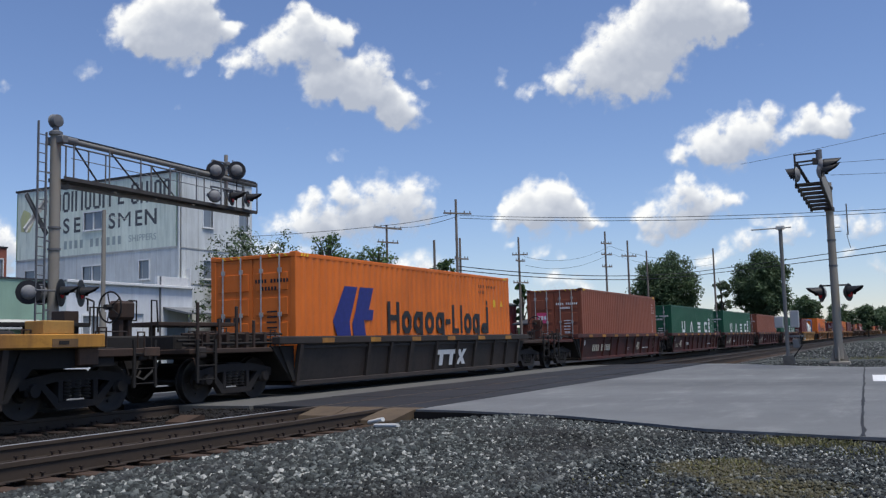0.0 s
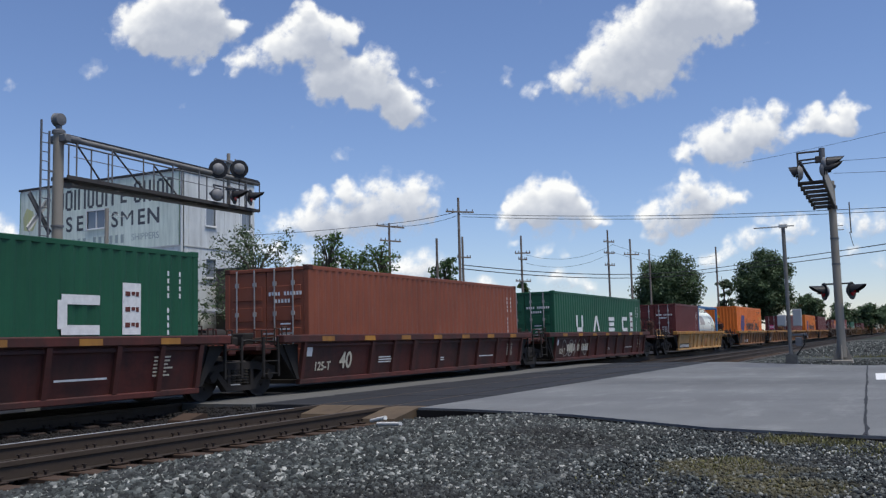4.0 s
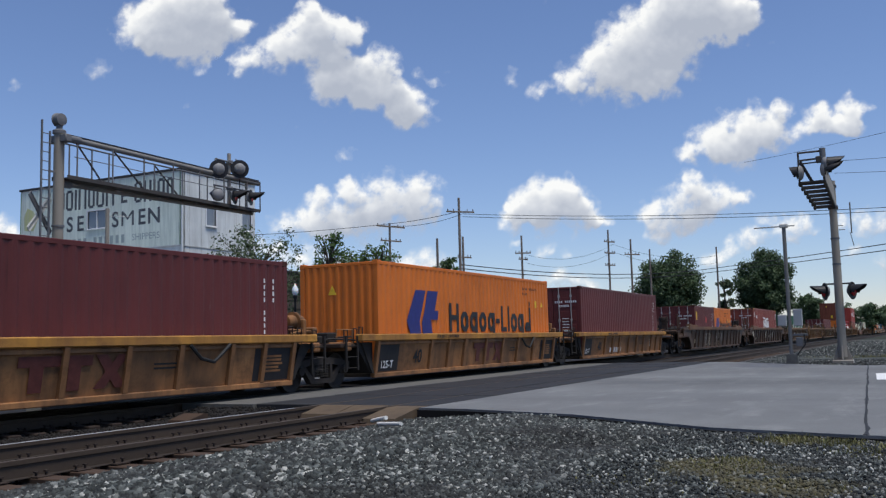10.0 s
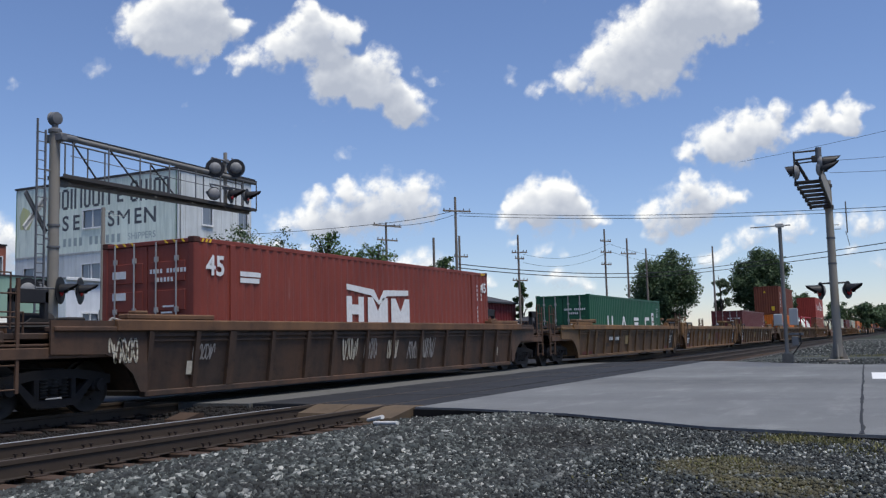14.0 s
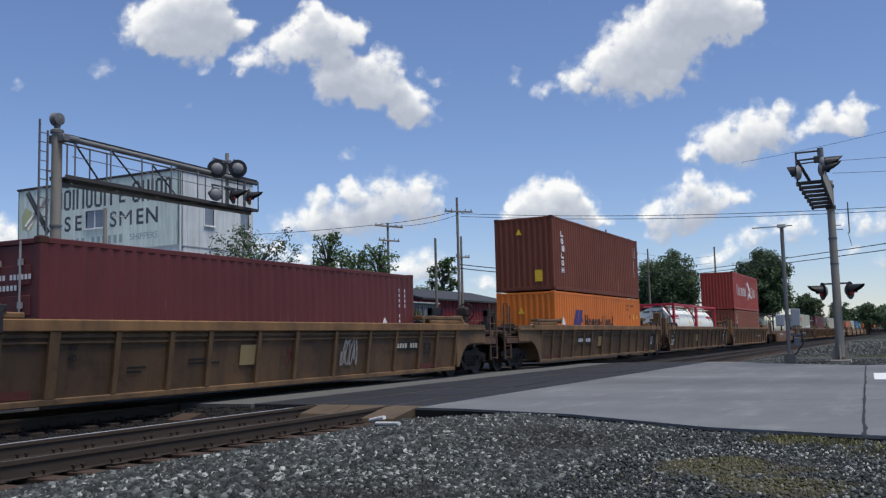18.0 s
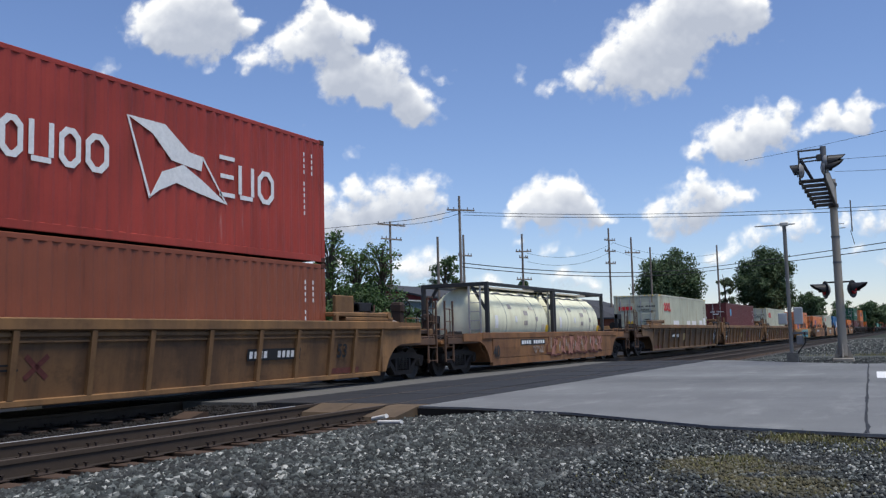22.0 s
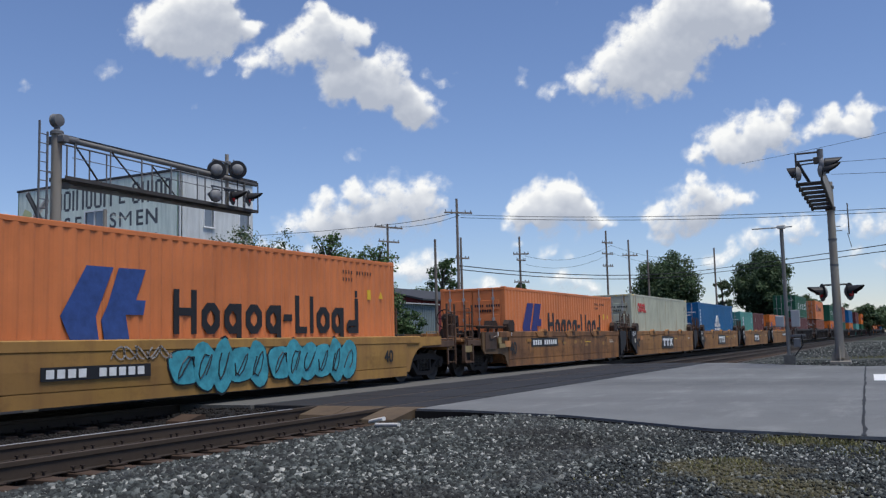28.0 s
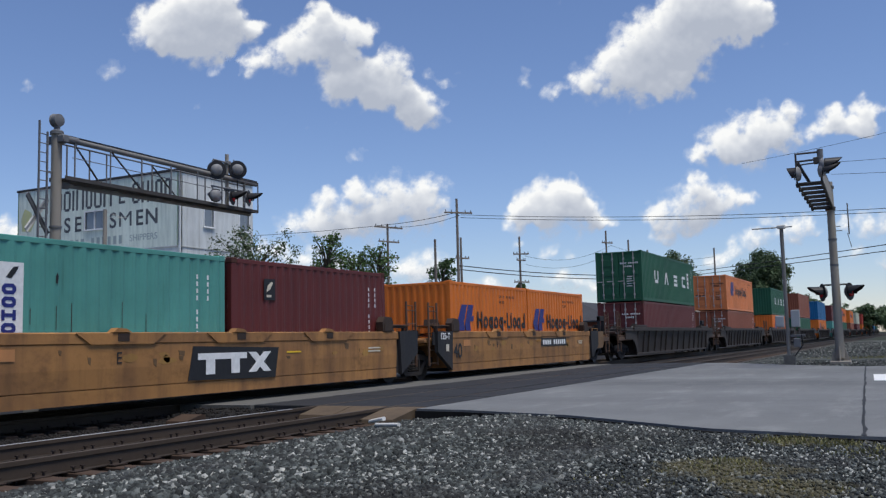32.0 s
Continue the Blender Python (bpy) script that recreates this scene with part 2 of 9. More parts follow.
M["pvc"] = plain("white_plastic_pipe", (0.62, 0.61, 0.57), 0.5, 0, 0.12)
M["concrete"] = plain("cast_concrete", (0.104, 0.102, 0.094), 0.85, 0, 0.2)
M["siding"] = paint("grey_white_siding", (0.69, 0.71, 0.69), (0.42, 0.43, 0.41), 0.65, 0.7)
M["sign_ground"] = paint("faded_pale_green_sign", (0.80, 0.86, 0.73), (0.50, 0.57, 0.48), 0.75, 0.75, run_scale=5.0, scuff=0.7)
M["sign_yellow"] = paint("faded_yellow_sign_patch", (0.58, 0.58, 0.28), (0.55, 0.58, 0.45), 0.6, 0.75)
M["sign_dark"] = paint("faded_dark_lettering", (0.085, 0.092, 0.10), (0.26, 0.28, 0.27), 0.40, 0.75)
M["sign_faint"] = paint("very_faded_lettering", (0.36, 0.42, 0.40), (0.45, 0.50, 0.46), 0.6, 0.75)
M["sign_edge"] = paint("green_sign_border", (0.20, 0.30, 0.18), (0.40, 0.42, 0.35), 0.4, 0.75)
M["white_wall"] = paint("white_painted_wall", (0.78, 0.80, 0.82), (0.50, 0.52, 0.54), 0.4, 0.6)
M["green_wall"] = paint("pale_green_wall", (0.24, 0.36, 0.28), (0.17, 0.24, 0.20), 0.3, 0.7)
M["trim_white"] = plain("white_trim", (0.72, 0.72, 0.71), 0.5, 0, 0.08)
M["roof_grey"] = paint("grey_roofing", (0.20, 0.21, 0.22), (0.12, 0.12, 0.12), 0.4, 0.8, 0)
M["roof_dark"] = paint("dark_shingles", (0.050, 0.052, 0.058), (0.03, 0.03, 0.03), 0.4, 0.85, 0)
M["red_siding"] = paint("barn_red_siding", (0.200, 0.030, 0.030), (0.09, 0.02, 0.02), 0.4, 0.6)
M["shed_grey"] = paint("blue_grey_shed", (0.21, 0.26, 0.26), (0.13, 0.15, 0.15), 0.3, 0.6)
M["brown_brick"] = paint("dark_brown_masonry", (0.105, 0.090, 0.075), (0.06, 0.05, 0.04), 0.4, 0.85, 0)
M["red_brick"] = paint("red_masonry", (0.30, 0.105, 0.070), (0.20, 0.08, 0.06), 0.4, 0.85, 0)
M["cabinet"] = paint("silver_cabinet", (0.38, 0.39, 0.39), (0.24, 0.23, 0.21), 0.3, 0.4)
M["bark"] = paint("tree_bark", (0.105, 0.085, 0.065), (0.05, 0.04, 0.03), 0.5, 0.9)
M["road_paint"] = plain("worn_white_road_paint", (0.70, 0.70, 0.68), 0.6, 0, 0.12, 4)


def glass_pane():
    m, nt, b, ob = surface("dark_window_glass", 0.06)
    b.inputs["Base Color"].default_value = (0.20, 0.225, 0.25, 1)
    b.inputs["Specular IOR Level"].default_value = 0.7
    return m


M["glass"] = glass_pane()


def globe_glass():
    m, nt, b, ob = surface("frosted_globe", 0.35)
    b.inputs["Base Color"].default_value = (0.78, 0.79, 0.78, 1)
    b.inputs["Subsurface Weight"].default_value = 0.3
    return m


M["globe"] = globe_glass()


def leaf_material(name, colour):
    m, nt, b, ob = surface(name, 0.55)
    g = nt.nodes.new("ShaderNodeNewGeometry")
    c = ramp(nt, g.outputs["Random Per Island"], [(0, shade_of(colour, 0.55)), (0.6, colour), (1, shade_of(colour, 1.4))])
    nt.links.new(c, b.inputs["Base Color"])
    tr = nt.nodes.new("ShaderNodeBsdfTranslucent")
    nt.links.new(c, tr.inputs[0])
    mx = nt.nodes.new("ShaderNodeMixShader")
    mx.inputs[0].default_value = 0.3
    nt.links.new(b.outputs[0], mx.inputs[1])
    nt.links.new(tr.outputs[0], mx.inputs[2])
    nt.links.new(mx.outputs[0], nt.nodes["Material Output"].inputs[0])
    return m


M["leaf"] = leaf_material("broad_leaf", (0.085, 0.145, 0.045))
M["leaf_light"] = leaf_material("silvery_leaf", (0.095, 0.130, 0.065))
M["leaf_deep"] = leaf_material("deep_green_leaf", (0.078, 0.122, 0.056))
M["leaf_dark"] = leaf_material("dark_leaf", (0.060, 0.105, 0.036))
M["grass"] = leaf_material("dry_grass", (0.165, 0.155, 0.062))


def patchy(nt, ob, centre, reach, scale, lo, hi):
    """A ragged patch round one place: noise that fades out with distance."""
    d = nt.nodes.new("ShaderNodeVectorMath")
    d.operation = "DISTANCE"
    d.inputs[1].default_value = centre
    nt.links.new(ob, d.inputs[0])
    fade = nt.nodes.new("ShaderNodeMapRange")
    fade.inputs["From Max"].default_value = reach
    fade.inputs["To Min"].default_value, fade.inputs["To Max"].default_value = 0.28, -0.35
    nt.links.new(d.outputs["Value"], fade.inputs["Value"])
    s = nt.nodes.new("ShaderNodeMath")
    nt.links.new(noise_tex(nt, ob, scale, 7, 0.68), s.inputs[0])
    nt.links.new(fade.outputs[0], s.inputs[1])
    return ramp(nt, s.outputs[0], [(lo, (0, 0, 0)), (hi, (1, 1, 1))])


def soil_and_moss(nt, ob, c, k):
    for centre in ((9.6, 3.6, -0.05), (5.6, 3.6, -0.1)):
        f = patchy(nt, ob, centre, 2.4, 1.1, 0.48, 0.66)
        c = mix(nt, mix(nt, 1.0, f, (min(0.95, k * 0.8),) * 3, "MULTIPLY"), c, (0.016, 0.015, 0.015))
    for centre, reach in (((8.1, 1.5, -0.05), 1.5), ((10.2, 1.2, -0.05), 0.9), ((7.2, 1.0, -0.05), 1.3)):
        f = patchy(nt, ob, centre, reach, 2.4, 0.48, 0.70)
        c = mix(nt, mix(nt, 1.0, f, (k, k, k), "MULTIPLY"), c, (0.115, 0.100, 0.052))
    return c


def gravel_material():
    m, nt, b, ob = surface("crushed_stone_bed", 0.9)
    b.inputs["Specular IOR Level"].default_value = 0.08
    v = nt.nodes.new("ShaderNodeTexVoronoi")
    v.inputs["Scale"].default_value = 38
    nt.links.new(ob, v.inputs["Vector"])
    big = noise_tex(nt, ob, 0.5, 6, 0.6)
    sep = nt.nodes.new("ShaderNodeSeparateColor")
    nt.links.new(v.outputs["Color"], sep.inputs[0])
    # near-black bed: shade in the gaps between stones is put into its colour
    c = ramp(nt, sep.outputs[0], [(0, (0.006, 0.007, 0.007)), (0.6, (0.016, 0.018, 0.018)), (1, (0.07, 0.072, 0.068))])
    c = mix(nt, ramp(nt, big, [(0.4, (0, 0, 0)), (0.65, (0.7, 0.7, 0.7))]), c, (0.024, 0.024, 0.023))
    c = soil_and_moss(nt, ob, c, 0.75)
    nt.links.new(c, b.inputs["Base Color"])
    bump(nt, b, v.outputs["Distance"], 0.8, 0.03)
    return m


M["gravel"] = gravel_material()


def stone_material():
    m, nt, b, ob = surface("crushed_stone", 0.85)
    b.inputs["Specular IOR Level"].default_value = 0.08
    g = nt.nodes.new("ShaderNodeNewGeometry")
    big = noise_tex(nt, ob, 0.8, 4, 0.55)
    c = ramp(nt, g.outputs["Random Per Island"], [(0, (0.010, 0.0125, 0.0125)), (0.36, (0.024, 0.029, 0.029)), (0.66, (0.066, 0.077, 0.075)), (0.89, (0.165, 0.182, 0.172)), (1, (0.54, 0.54, 0.50))])
    c = mix(nt, ramp(nt, big, [(0.46, (0, 0, 0)), (0.64, (0.55, 0.55, 0.55))]), c, (0.034, 0.035, 0.037))
    c = mix(nt, 0.2, c, ramp(nt, noise_tex(nt, ob, 60, 3, 0.6), [(0.3, (0.02, 0.02, 0.02)), (0.7, (0.16, 0.16, 0.155))]))
    c = soil_and_moss(nt, ob, c, 0.60)
    nt.links.new(c, b.inputs["Base Color"])
    return m


M["stone"] = stone_material()
M["far_gravel"] = paint("fine_grey_gravel", (0.050, 0.055, 0.046), (0.026, 0.029, 0.022), 0.5, 0.9, 0)
M["ballast_brown"] = paint("rusty_brown_ballast", (0.046, 0.038, 0.031), (0.024, 0.020, 0.017), 0.5, 0.9, 0)
# dirty track bed, darkened further so the train's shade is in the colour
M["ballast_dirt_shade"] = paint("oily_ballast", (0.0105, 0.009, 0.008), (0.007, 0.006, 0.006), 0.5, 0.9, 0)
M["stone_dirt_shade"] = paint("oily_shaded_ballast_stone", (0.0145, 0.0125, 0.011), (0.009, 0.008, 0.008), 0.5, 0.9, 0)


def road_material():
    m, nt, b, ob = surface("worn_asphalt", 0.8)
    big = noise_tex(nt, ob, 0.35, 6, 0.6)
    fine = noise_tex(nt, ob, 55, 4, 0.7)
    tracks = noise_tex(nt, ob, 1.0, 4, 0.55, (0.55, 0.03, 1))
    c = mix(nt, ramp(nt, big, [(0.3, (0, 0, 0)), (0.7, (1, 1, 1))]), (0.160, 0.167, 0.163), (0.208, 0.216, 0.210))
    c = mix(nt, ramp(nt, tracks, [(0.46, (0, 0, 0)), (0.68, (0.65, 0.65, 0.65))]), c, (0.100, 0.102, 0.106))
    band = noise_tex(nt, ob, 1.0, 4, 0.55, (0.11, 0.010, 1))
    c = mix(nt, ramp(nt, band, [(0.44, (0, 0, 0)), (0.70, (0.45, 0.45, 0.45))]), c, (0.090, 0.092, 0.098))
    c = mix(nt, ramp(nt, noise_tex(nt, ob, 0.9, 7, 0.7), [(0.52, (0, 0, 0)), (0.72, (0.5, 0.5, 0.5))]), c, (0.098, 0.098, 0.10))
    blot = noise_tex(nt, ob, 0.55, 8, 0.68, (0.8, 1.6, 1))
    c = mix(nt, ramp(nt, blot, [(0.40, (0, 0, 0)), (0.62, (0.55, 0.55, 0.55))]), c, (0.118, 0.120, 0.120))
    pale = noise_tex(nt, ob, 1.3, 7, 0.7, (0.5, 1.2, 1))
    c = mix(nt, ramp(nt, pale, [(0.52, (0, 0, 0)), (0.70, (0.5, 0.5, 0.5))]), c, (0.285, 0.290, 0.280))
    # tyre lanes: dark and pale bands along the road, a little wavy
    sep = nt.nodes.new("ShaderNodeSeparateXYZ")
    nt.links.new(ob, sep.inputs[0])
    wavy = nt.nodes.new("ShaderNodeMath")
    wavy.operation = "MULTIPLY_ADD"
    wavy.inputs[1].default_value = 1.1
    nt.links.new(noise_tex(nt, ob, 1.0, 5, 0.6, (0.5, 0.10, 1)), wavy.inputs[0])
    nt.links.new(sep.outputs[0], wavy.inputs[2])
    lane = nt.nodes.new("ShaderNodeMapRange")
    lane.inputs["From Min"].default_value, lane.inputs["From Max"].default_value = 12.0, 34.0
    nt.links.new(wavy.outputs[0], lane.inputs["Value"])
    grey = [(0.0, 1.0), (0.30, 1.02), (0.38, 0.80), (0.46, 0.70), (0.52, 0.84), (0.58, 1.05), (0.63, 0.98), (0.70, 0.76), (0.78, 0.80), (0.90, 0.95), (1.0, 0.9)]
    c = mix(nt, 1.0, c, ramp(nt, lane.outputs[0], [(p, (g, g, g)) for p, g in grey]), "MULTIPLY")
    c = mix(nt, 0.25, c, ramp(nt, fine, [(0.3, (0.06, 0.06, 0.06)), (0.7, (0.20, 0.20, 0.20))]))
    nt.links.new(c, b.inputs["Base Color"])
    bump(nt, b, fine, 0.3, 0.004)
    return m


M["road"] = road_material()


def grass_ground():
    m, nt, b, ob = surface("far_ground", 0.95)
    b.inputs["Specular IOR Level"].default_value = 0.08
    n = noise_tex(nt, ob, 0.12, 6, 0.6)
    fine = noise_tex(nt, ob, 9, 5, 0.7)
    c = mix(nt, ramp(nt, n, [(0.42, (0, 0, 0)), (0.6, (1, 1, 1))]), (0.030, 0.030, 0.028), (0.032, 0.046, 0.016))
    c = mix(nt, 0.35, c, ramp(nt, fine, [(0.3, (0.02, 0.02, 0.02)), (0.7, (0.085, 0.085, 0.08))]))
    nt.links.new(c, b.inputs["Base Color"])
    bump(nt, b, fine, 0.5, 0.02)
    return m


M["far_ground"] = grass_ground()


def cloud_material():
    m = bpy.data.materials.new("sunlit_cloud")
    m.use_nodes = True
    nt = m.node_tree
    nt.nodes.clear()
    dens = nt.nodes.new("ShaderNodeAttribute")
    dens.attribute_name = "puff"
    lit = nt.nodes.new("ShaderNodeAttribute")
    lit.attribute_name = "sunlit"
    tc = nt.nodes.new("ShaderNodeTexCoord")
    fine = noise_tex(nt, tc.outputs["Object"], 0.020, 9, 0.60)
    add = nt.nodes.new("ShaderNodeMath")
    add.operation = "MULTIPLY_ADD"
    add.inputs[1].default_value = 0.66
    nt.links.new(fine, add.inputs[0])
    nt.links.new(dens.outputs["Fac"], add.inputs[2])
    a = ramp(nt, add.outputs[0], [(0.44, (0, 0, 0)), (0.60, (0.10, 0.10, 0.10)), (0.74, (0.36, 0.36, 0.36)), (0.90, (0.80, 0.80, 0.80)), (1.08, (0.97, 0.97, 0.97))])
    l2 = nt.nodes.new("ShaderNodeMath")
    l2.operation = "MULTIPLY_ADD"
    l2.inputs[1].default_value = 0.12
    nt.links.new(fine, l2.inputs[0])
    nt.links.new(lit.outputs["Fac"], l2.inputs[2])
    c = ramp(nt, l2.outputs[0], [(0.40, (0.44, 0.48, 0.56)), (0.60, (0.56, 0.595, 0.66)), (0.80, (0.73, 0.755, 0.79)), (1.02, (0.945, 0.95, 0.935))])
    em = nt.nodes.new("ShaderNodeEmission")
    nt.links.new(c, em.inputs[0])
    tr = nt.nodes.new("ShaderNodeBsdfTransparent")
    mx = nt.nodes.new("ShaderNodeMixShader")
    nt.links.new(a, mx.inputs[0])
    nt.links.new(tr.outputs[0], mx.inputs[1])
    nt.links.new(em.outputs[0], mx.inputs[2])
    out = nt.nodes.new("ShaderNodeOutputMaterial")
    nt.links.new(mx.outputs[0], out.inputs[0])
    return m


M["cloud"] = cloud_material()

# ---------------------------------------------------------------- mesh helpers
class Shape:
    """Collects boxes, tubes and prisms into one mesh."""

    def __init__(self):
        self.v, self.f = [], []

    def add(self, verts, faces):
        n = len(self.v)
        self.v += [tuple(p) for p in verts]
        self.f += [tuple(i + n for i in q) for q in faces]
        return self

    def box(self, x0, x1, y0, y1, z0, z1, c=0.0):
        if c <= 0:
            vs = [(x, y, z) for x in (x0, x1) for y in (y0, y1) for z in (z0, z1)]
            return self.add(vs, [(0, 1, 3, 2), (4, 6, 7, 5), (0, 4, 5, 1), (2, 3, 7, 6), (0, 2, 6, 4), (1, 5, 7, 3)])
        c = min(c, (x1 - x0) * 0.45, (y1 - y0) * 0.45, (z1 - z0) * 0.45)
        vs, ix = [], {}
        for i in (0, 1):
            for j in (0, 1):
                for k in (0, 1):
                    p = ((x0, x1)[i], (y0, y1)[j], (z0, z1)[k])
                    s = [c if q == 0 else -c for q in (i, j, k)]
                    for a in range(3):
                        q = [p[b] + (s[b] if b != a else 0) for b in range(3)]
                        ix[i, j, k, a] = len(vs)
                        vs.append(q)
        fs = []
        for a in range(3):
            o1, o2 = (a + 1) % 3, (a + 2) % 3
            for side in (0, 1):
                loop = []
                for u, w in ((0, 0), (1, 0), (1, 1), (0, 1)):
                    t = [0, 0, 0]
                    t[a], t[o1], t[o2] = side, u, w
                    loop.append(ix[(*t, a)])
                fs.append(loop if side else loop[::-1])
            for u in (0, 1):
                for w in (0, 1):
                    t0, t1 = [0, 0, 0], [0, 0, 0]
                    t0[o1], t0[o2], t1[o1], t1[o2], t1[a] = u, w, u, w, 1
                    q = [ix[(*t0, o1)], ix[(*t1, o1)], ix[(*t1, o2)], ix[(*t0, o2)]]
                    fs.append(q if (u + w) % 2 else q[::-1])
        for i in (0, 1):
            for j in (0, 1):
                for k in (0, 1):
                    q = [ix[i, j, k, a] for a in range(3)]
                    fs.append(q if (i + j + k) % 2 else q[::-1])
        return self.add(vs, fs)

    def tube(self, a, b, r, n=8, r2=None):
        a, b = Vector(a), Vector(b)
        d = (b - a).normalized()
        s = d.orthogonal().normalized()
        t = d.cross(s)
        r2 = r if r2 is None else r2
        vs = []
        for k in range(n):
            w = 2 * math.pi * k / n
            e = s * math.cos(w) + t * math.sin(w)
            vs += [a + e * r, b + e * r2]
        fs = [(2 * k, 2 * ((k + 1) % n), 2 * ((k + 1) % n) + 1, 2 * k + 1) for k in range(n)]
        fs += [tuple(2 * k for k in range(n))[::-1], tuple(2 * k + 1 for k in range(n))]
        return self.add(vs, fs)

    def path(self, pts, r, n=6):
        """One bent tube through the points; closed where the last is the first."""
        pts = [Vector(p) for p in pts]
        closed = (pts[0] - pts[-1]).length < 1e-5
        if closed:
            pts = pts[:-1]
        k = len(pts)
        vs, s = [], None
        for i, p in enumerate(pts):
            before = pts[i - 1] if i or closed else p
            after = pts[(i + 1) % k] if i < k - 1 or closed else p
            d = ((p - before).normalized() + (after - p).normalized()).normalized()
            s = d.orthogonal().normalized() if s is None else (s - d * s.dot(d)).normalized()
            t = d.cross(s)
            for j in range(n):
                w = 2 * math.pi * j / n
                vs.append(p + (s * math.cos(w) + t * math.sin(w)) * r)
        fs = []
        for i in range(k if closed else k - 1):
            l = (i + 1) % k
            for j in range(n):
                m = (j + 1) % n
                fs.append((i * n + j, i * n + m, l * n + m, l * n + j))
        if not closed:
            fs += [tuple(range(n))[::-1], tuple(range((k - 1) * n, k * n))]
        return self.add(vs, fs)

    def prism(self, poly, lo, hi, axis="y"):
        """A flat outline carried along an axis: x-z outline along y, x-y along z, y-z along x."""
        put = {"y": lambda p, s: (p[0], s, p[1]), "z": lambda p, s: (p[0], p[1], s), "x": lambda p, s: (s, p[0], p[1])}[axis]
        n = len(poly)
        vs = [put(p, lo) for p in poly] + [put(p, hi) for p in poly]
        fs = [(k, (k + 1) % n, n + (k + 1) % n, n + k) for k in range(n)]
        return self.add(vs, fs + [tuple(range(n))[::-1], tuple(range(n, 2 * n))])

    def lathe(self, profile, centre, axis="y", n=24, cap=True):
        """Rings of (radius, along) round an axis."""
        cx, cy, cz = centre
        vs = []
        for rad, s in profile:
            for k in range(n):
                w = 2 * math.pi * k / n
                c, d = rad * math.cos(w), rad * math.sin(w)
                vs.append({"y": (cx + c, cy + s, cz + d), "x": (cx + s, cy + c, cz + d), "z": (cx + c, cy + d, cz + s)}[axis])
        fs = []
        for j in range(len(profile) - 1):
            for k in range(n):
                l = (k + 1) % n
                fs.append((j * n + k, j * n + l, (j + 1) * n + l, (j + 1) * n + k))
        if cap:
            fs += [tuple(range(n))[::-1], tuple(range((len(profile) - 1) * n, len(profile) * n))]
        return self.add(vs, fs)

    def mesh(self, name, smooth=False):
        me = bpy.data.meshes.new(name)
        me.from_pydata(self.v, [], self.f)
        bm = bmesh.new()
        bm.from_mesh(me)
        bmesh.ops.recalc_face_normals(bm, faces=bm.faces)
        bm.to_mesh(me)
        bm.free()
        if smooth:
            me.shade_smooth()
            me.set_sharp_from_angle(angle=radians(40))
        return me


def part(name, shape, material, parent, label="", smooth=False):
    """One mesh object under a thing or under a part."""
    me = shape.mesh(name, smooth) if isinstance(shape, Shape) else shape
    if not me.materials:
        me.materials.append(M[material])
    ob = new(name, me)
    ob.parent = parent
    if label:
        ob["label"] = label
    return ob


def thing(name, label, category, m=None, group="", kind=""):
    ob = new(name)
    ob.empty_display_size = 0.2
    if m is not None:
        ob.matrix_basis = m
    return tagged(ob, label, category, group, kind)


def solid(name, shape, material, label, category="", group="", kind="", m=None, smooth=False):
    me = shape.mesh(name, smooth)
    me.materials.append(M[material])
    ob = new(name, me)
    if m is not None:
        ob.matrix_basis = m
    return tagged(ob, label, category, group, kind)


TEXTS = {}


def words(text, size, bold=0.0):
    """A mesh of readable characters in the built-in font, upright in x-z, facing -y, centred."""
    key = (text, size, bold)
    if key not in TEXTS:
        cu = bpy.data.curves.new("characters", "FONT")
        cu.body, cu.size, cu.extrude, cu.offset = text, size, 0.002, size * 0.022 if text[0].isdigit() else size * bold
        cu.align_x, cu.align_y = "CENTER", "CENTER"
        ob = bpy.data.objects.new("characters", cu)
        scene.collection.objects.link(ob)
        dg = bpy.context.evaluated_depsgraph_get()
        me = bpy.data.meshes.new_from_object(ob.evaluated_get(dg))
        me.transform(Matrix.Rotation(radians(90), 4, "X"))
        me.materials.clear()
        bpy.data.objects.remove(ob)
        TEXTS[key] = me
    return TEXTS[key]


def lettering(parent, text, size, x, y, z, material, turn=None, name="number"):
    me = words(text, size).copy()
    me.transform(Matrix.Translation((x, y, z)) @ (turn or Matrix()))
    return part(name, me, material, parent)

# ---------------------------------------------------------------- the train
TRACK_Y = 13.45        # middle of the track that the train runs on
MOVING = []            # (thing, place along the train, height)
WHEELSETS = []
CACHE = {}
RIBBED = []


def cached(key, make):
    if key not in CACHE:
        CACHE[key] = make()
    return CACHE[key]


def ready(key, material, make, smooth=False):
    """A mesh shared by alike parts."""
    def build():
        me = make().mesh(key[0], smooth)
        me.materials.append(M[material])
        return me
    return cached((material, *key), build)


def aboard(ob, s, z=0.0):
    MOVING.append((ob, s, z))
    ob.matrix_basis = pose(s, TRACK_Y, z)
    return ob



# ---------------------------------------------------------------- ground, road, tracks
GROUND_Z = -0.20


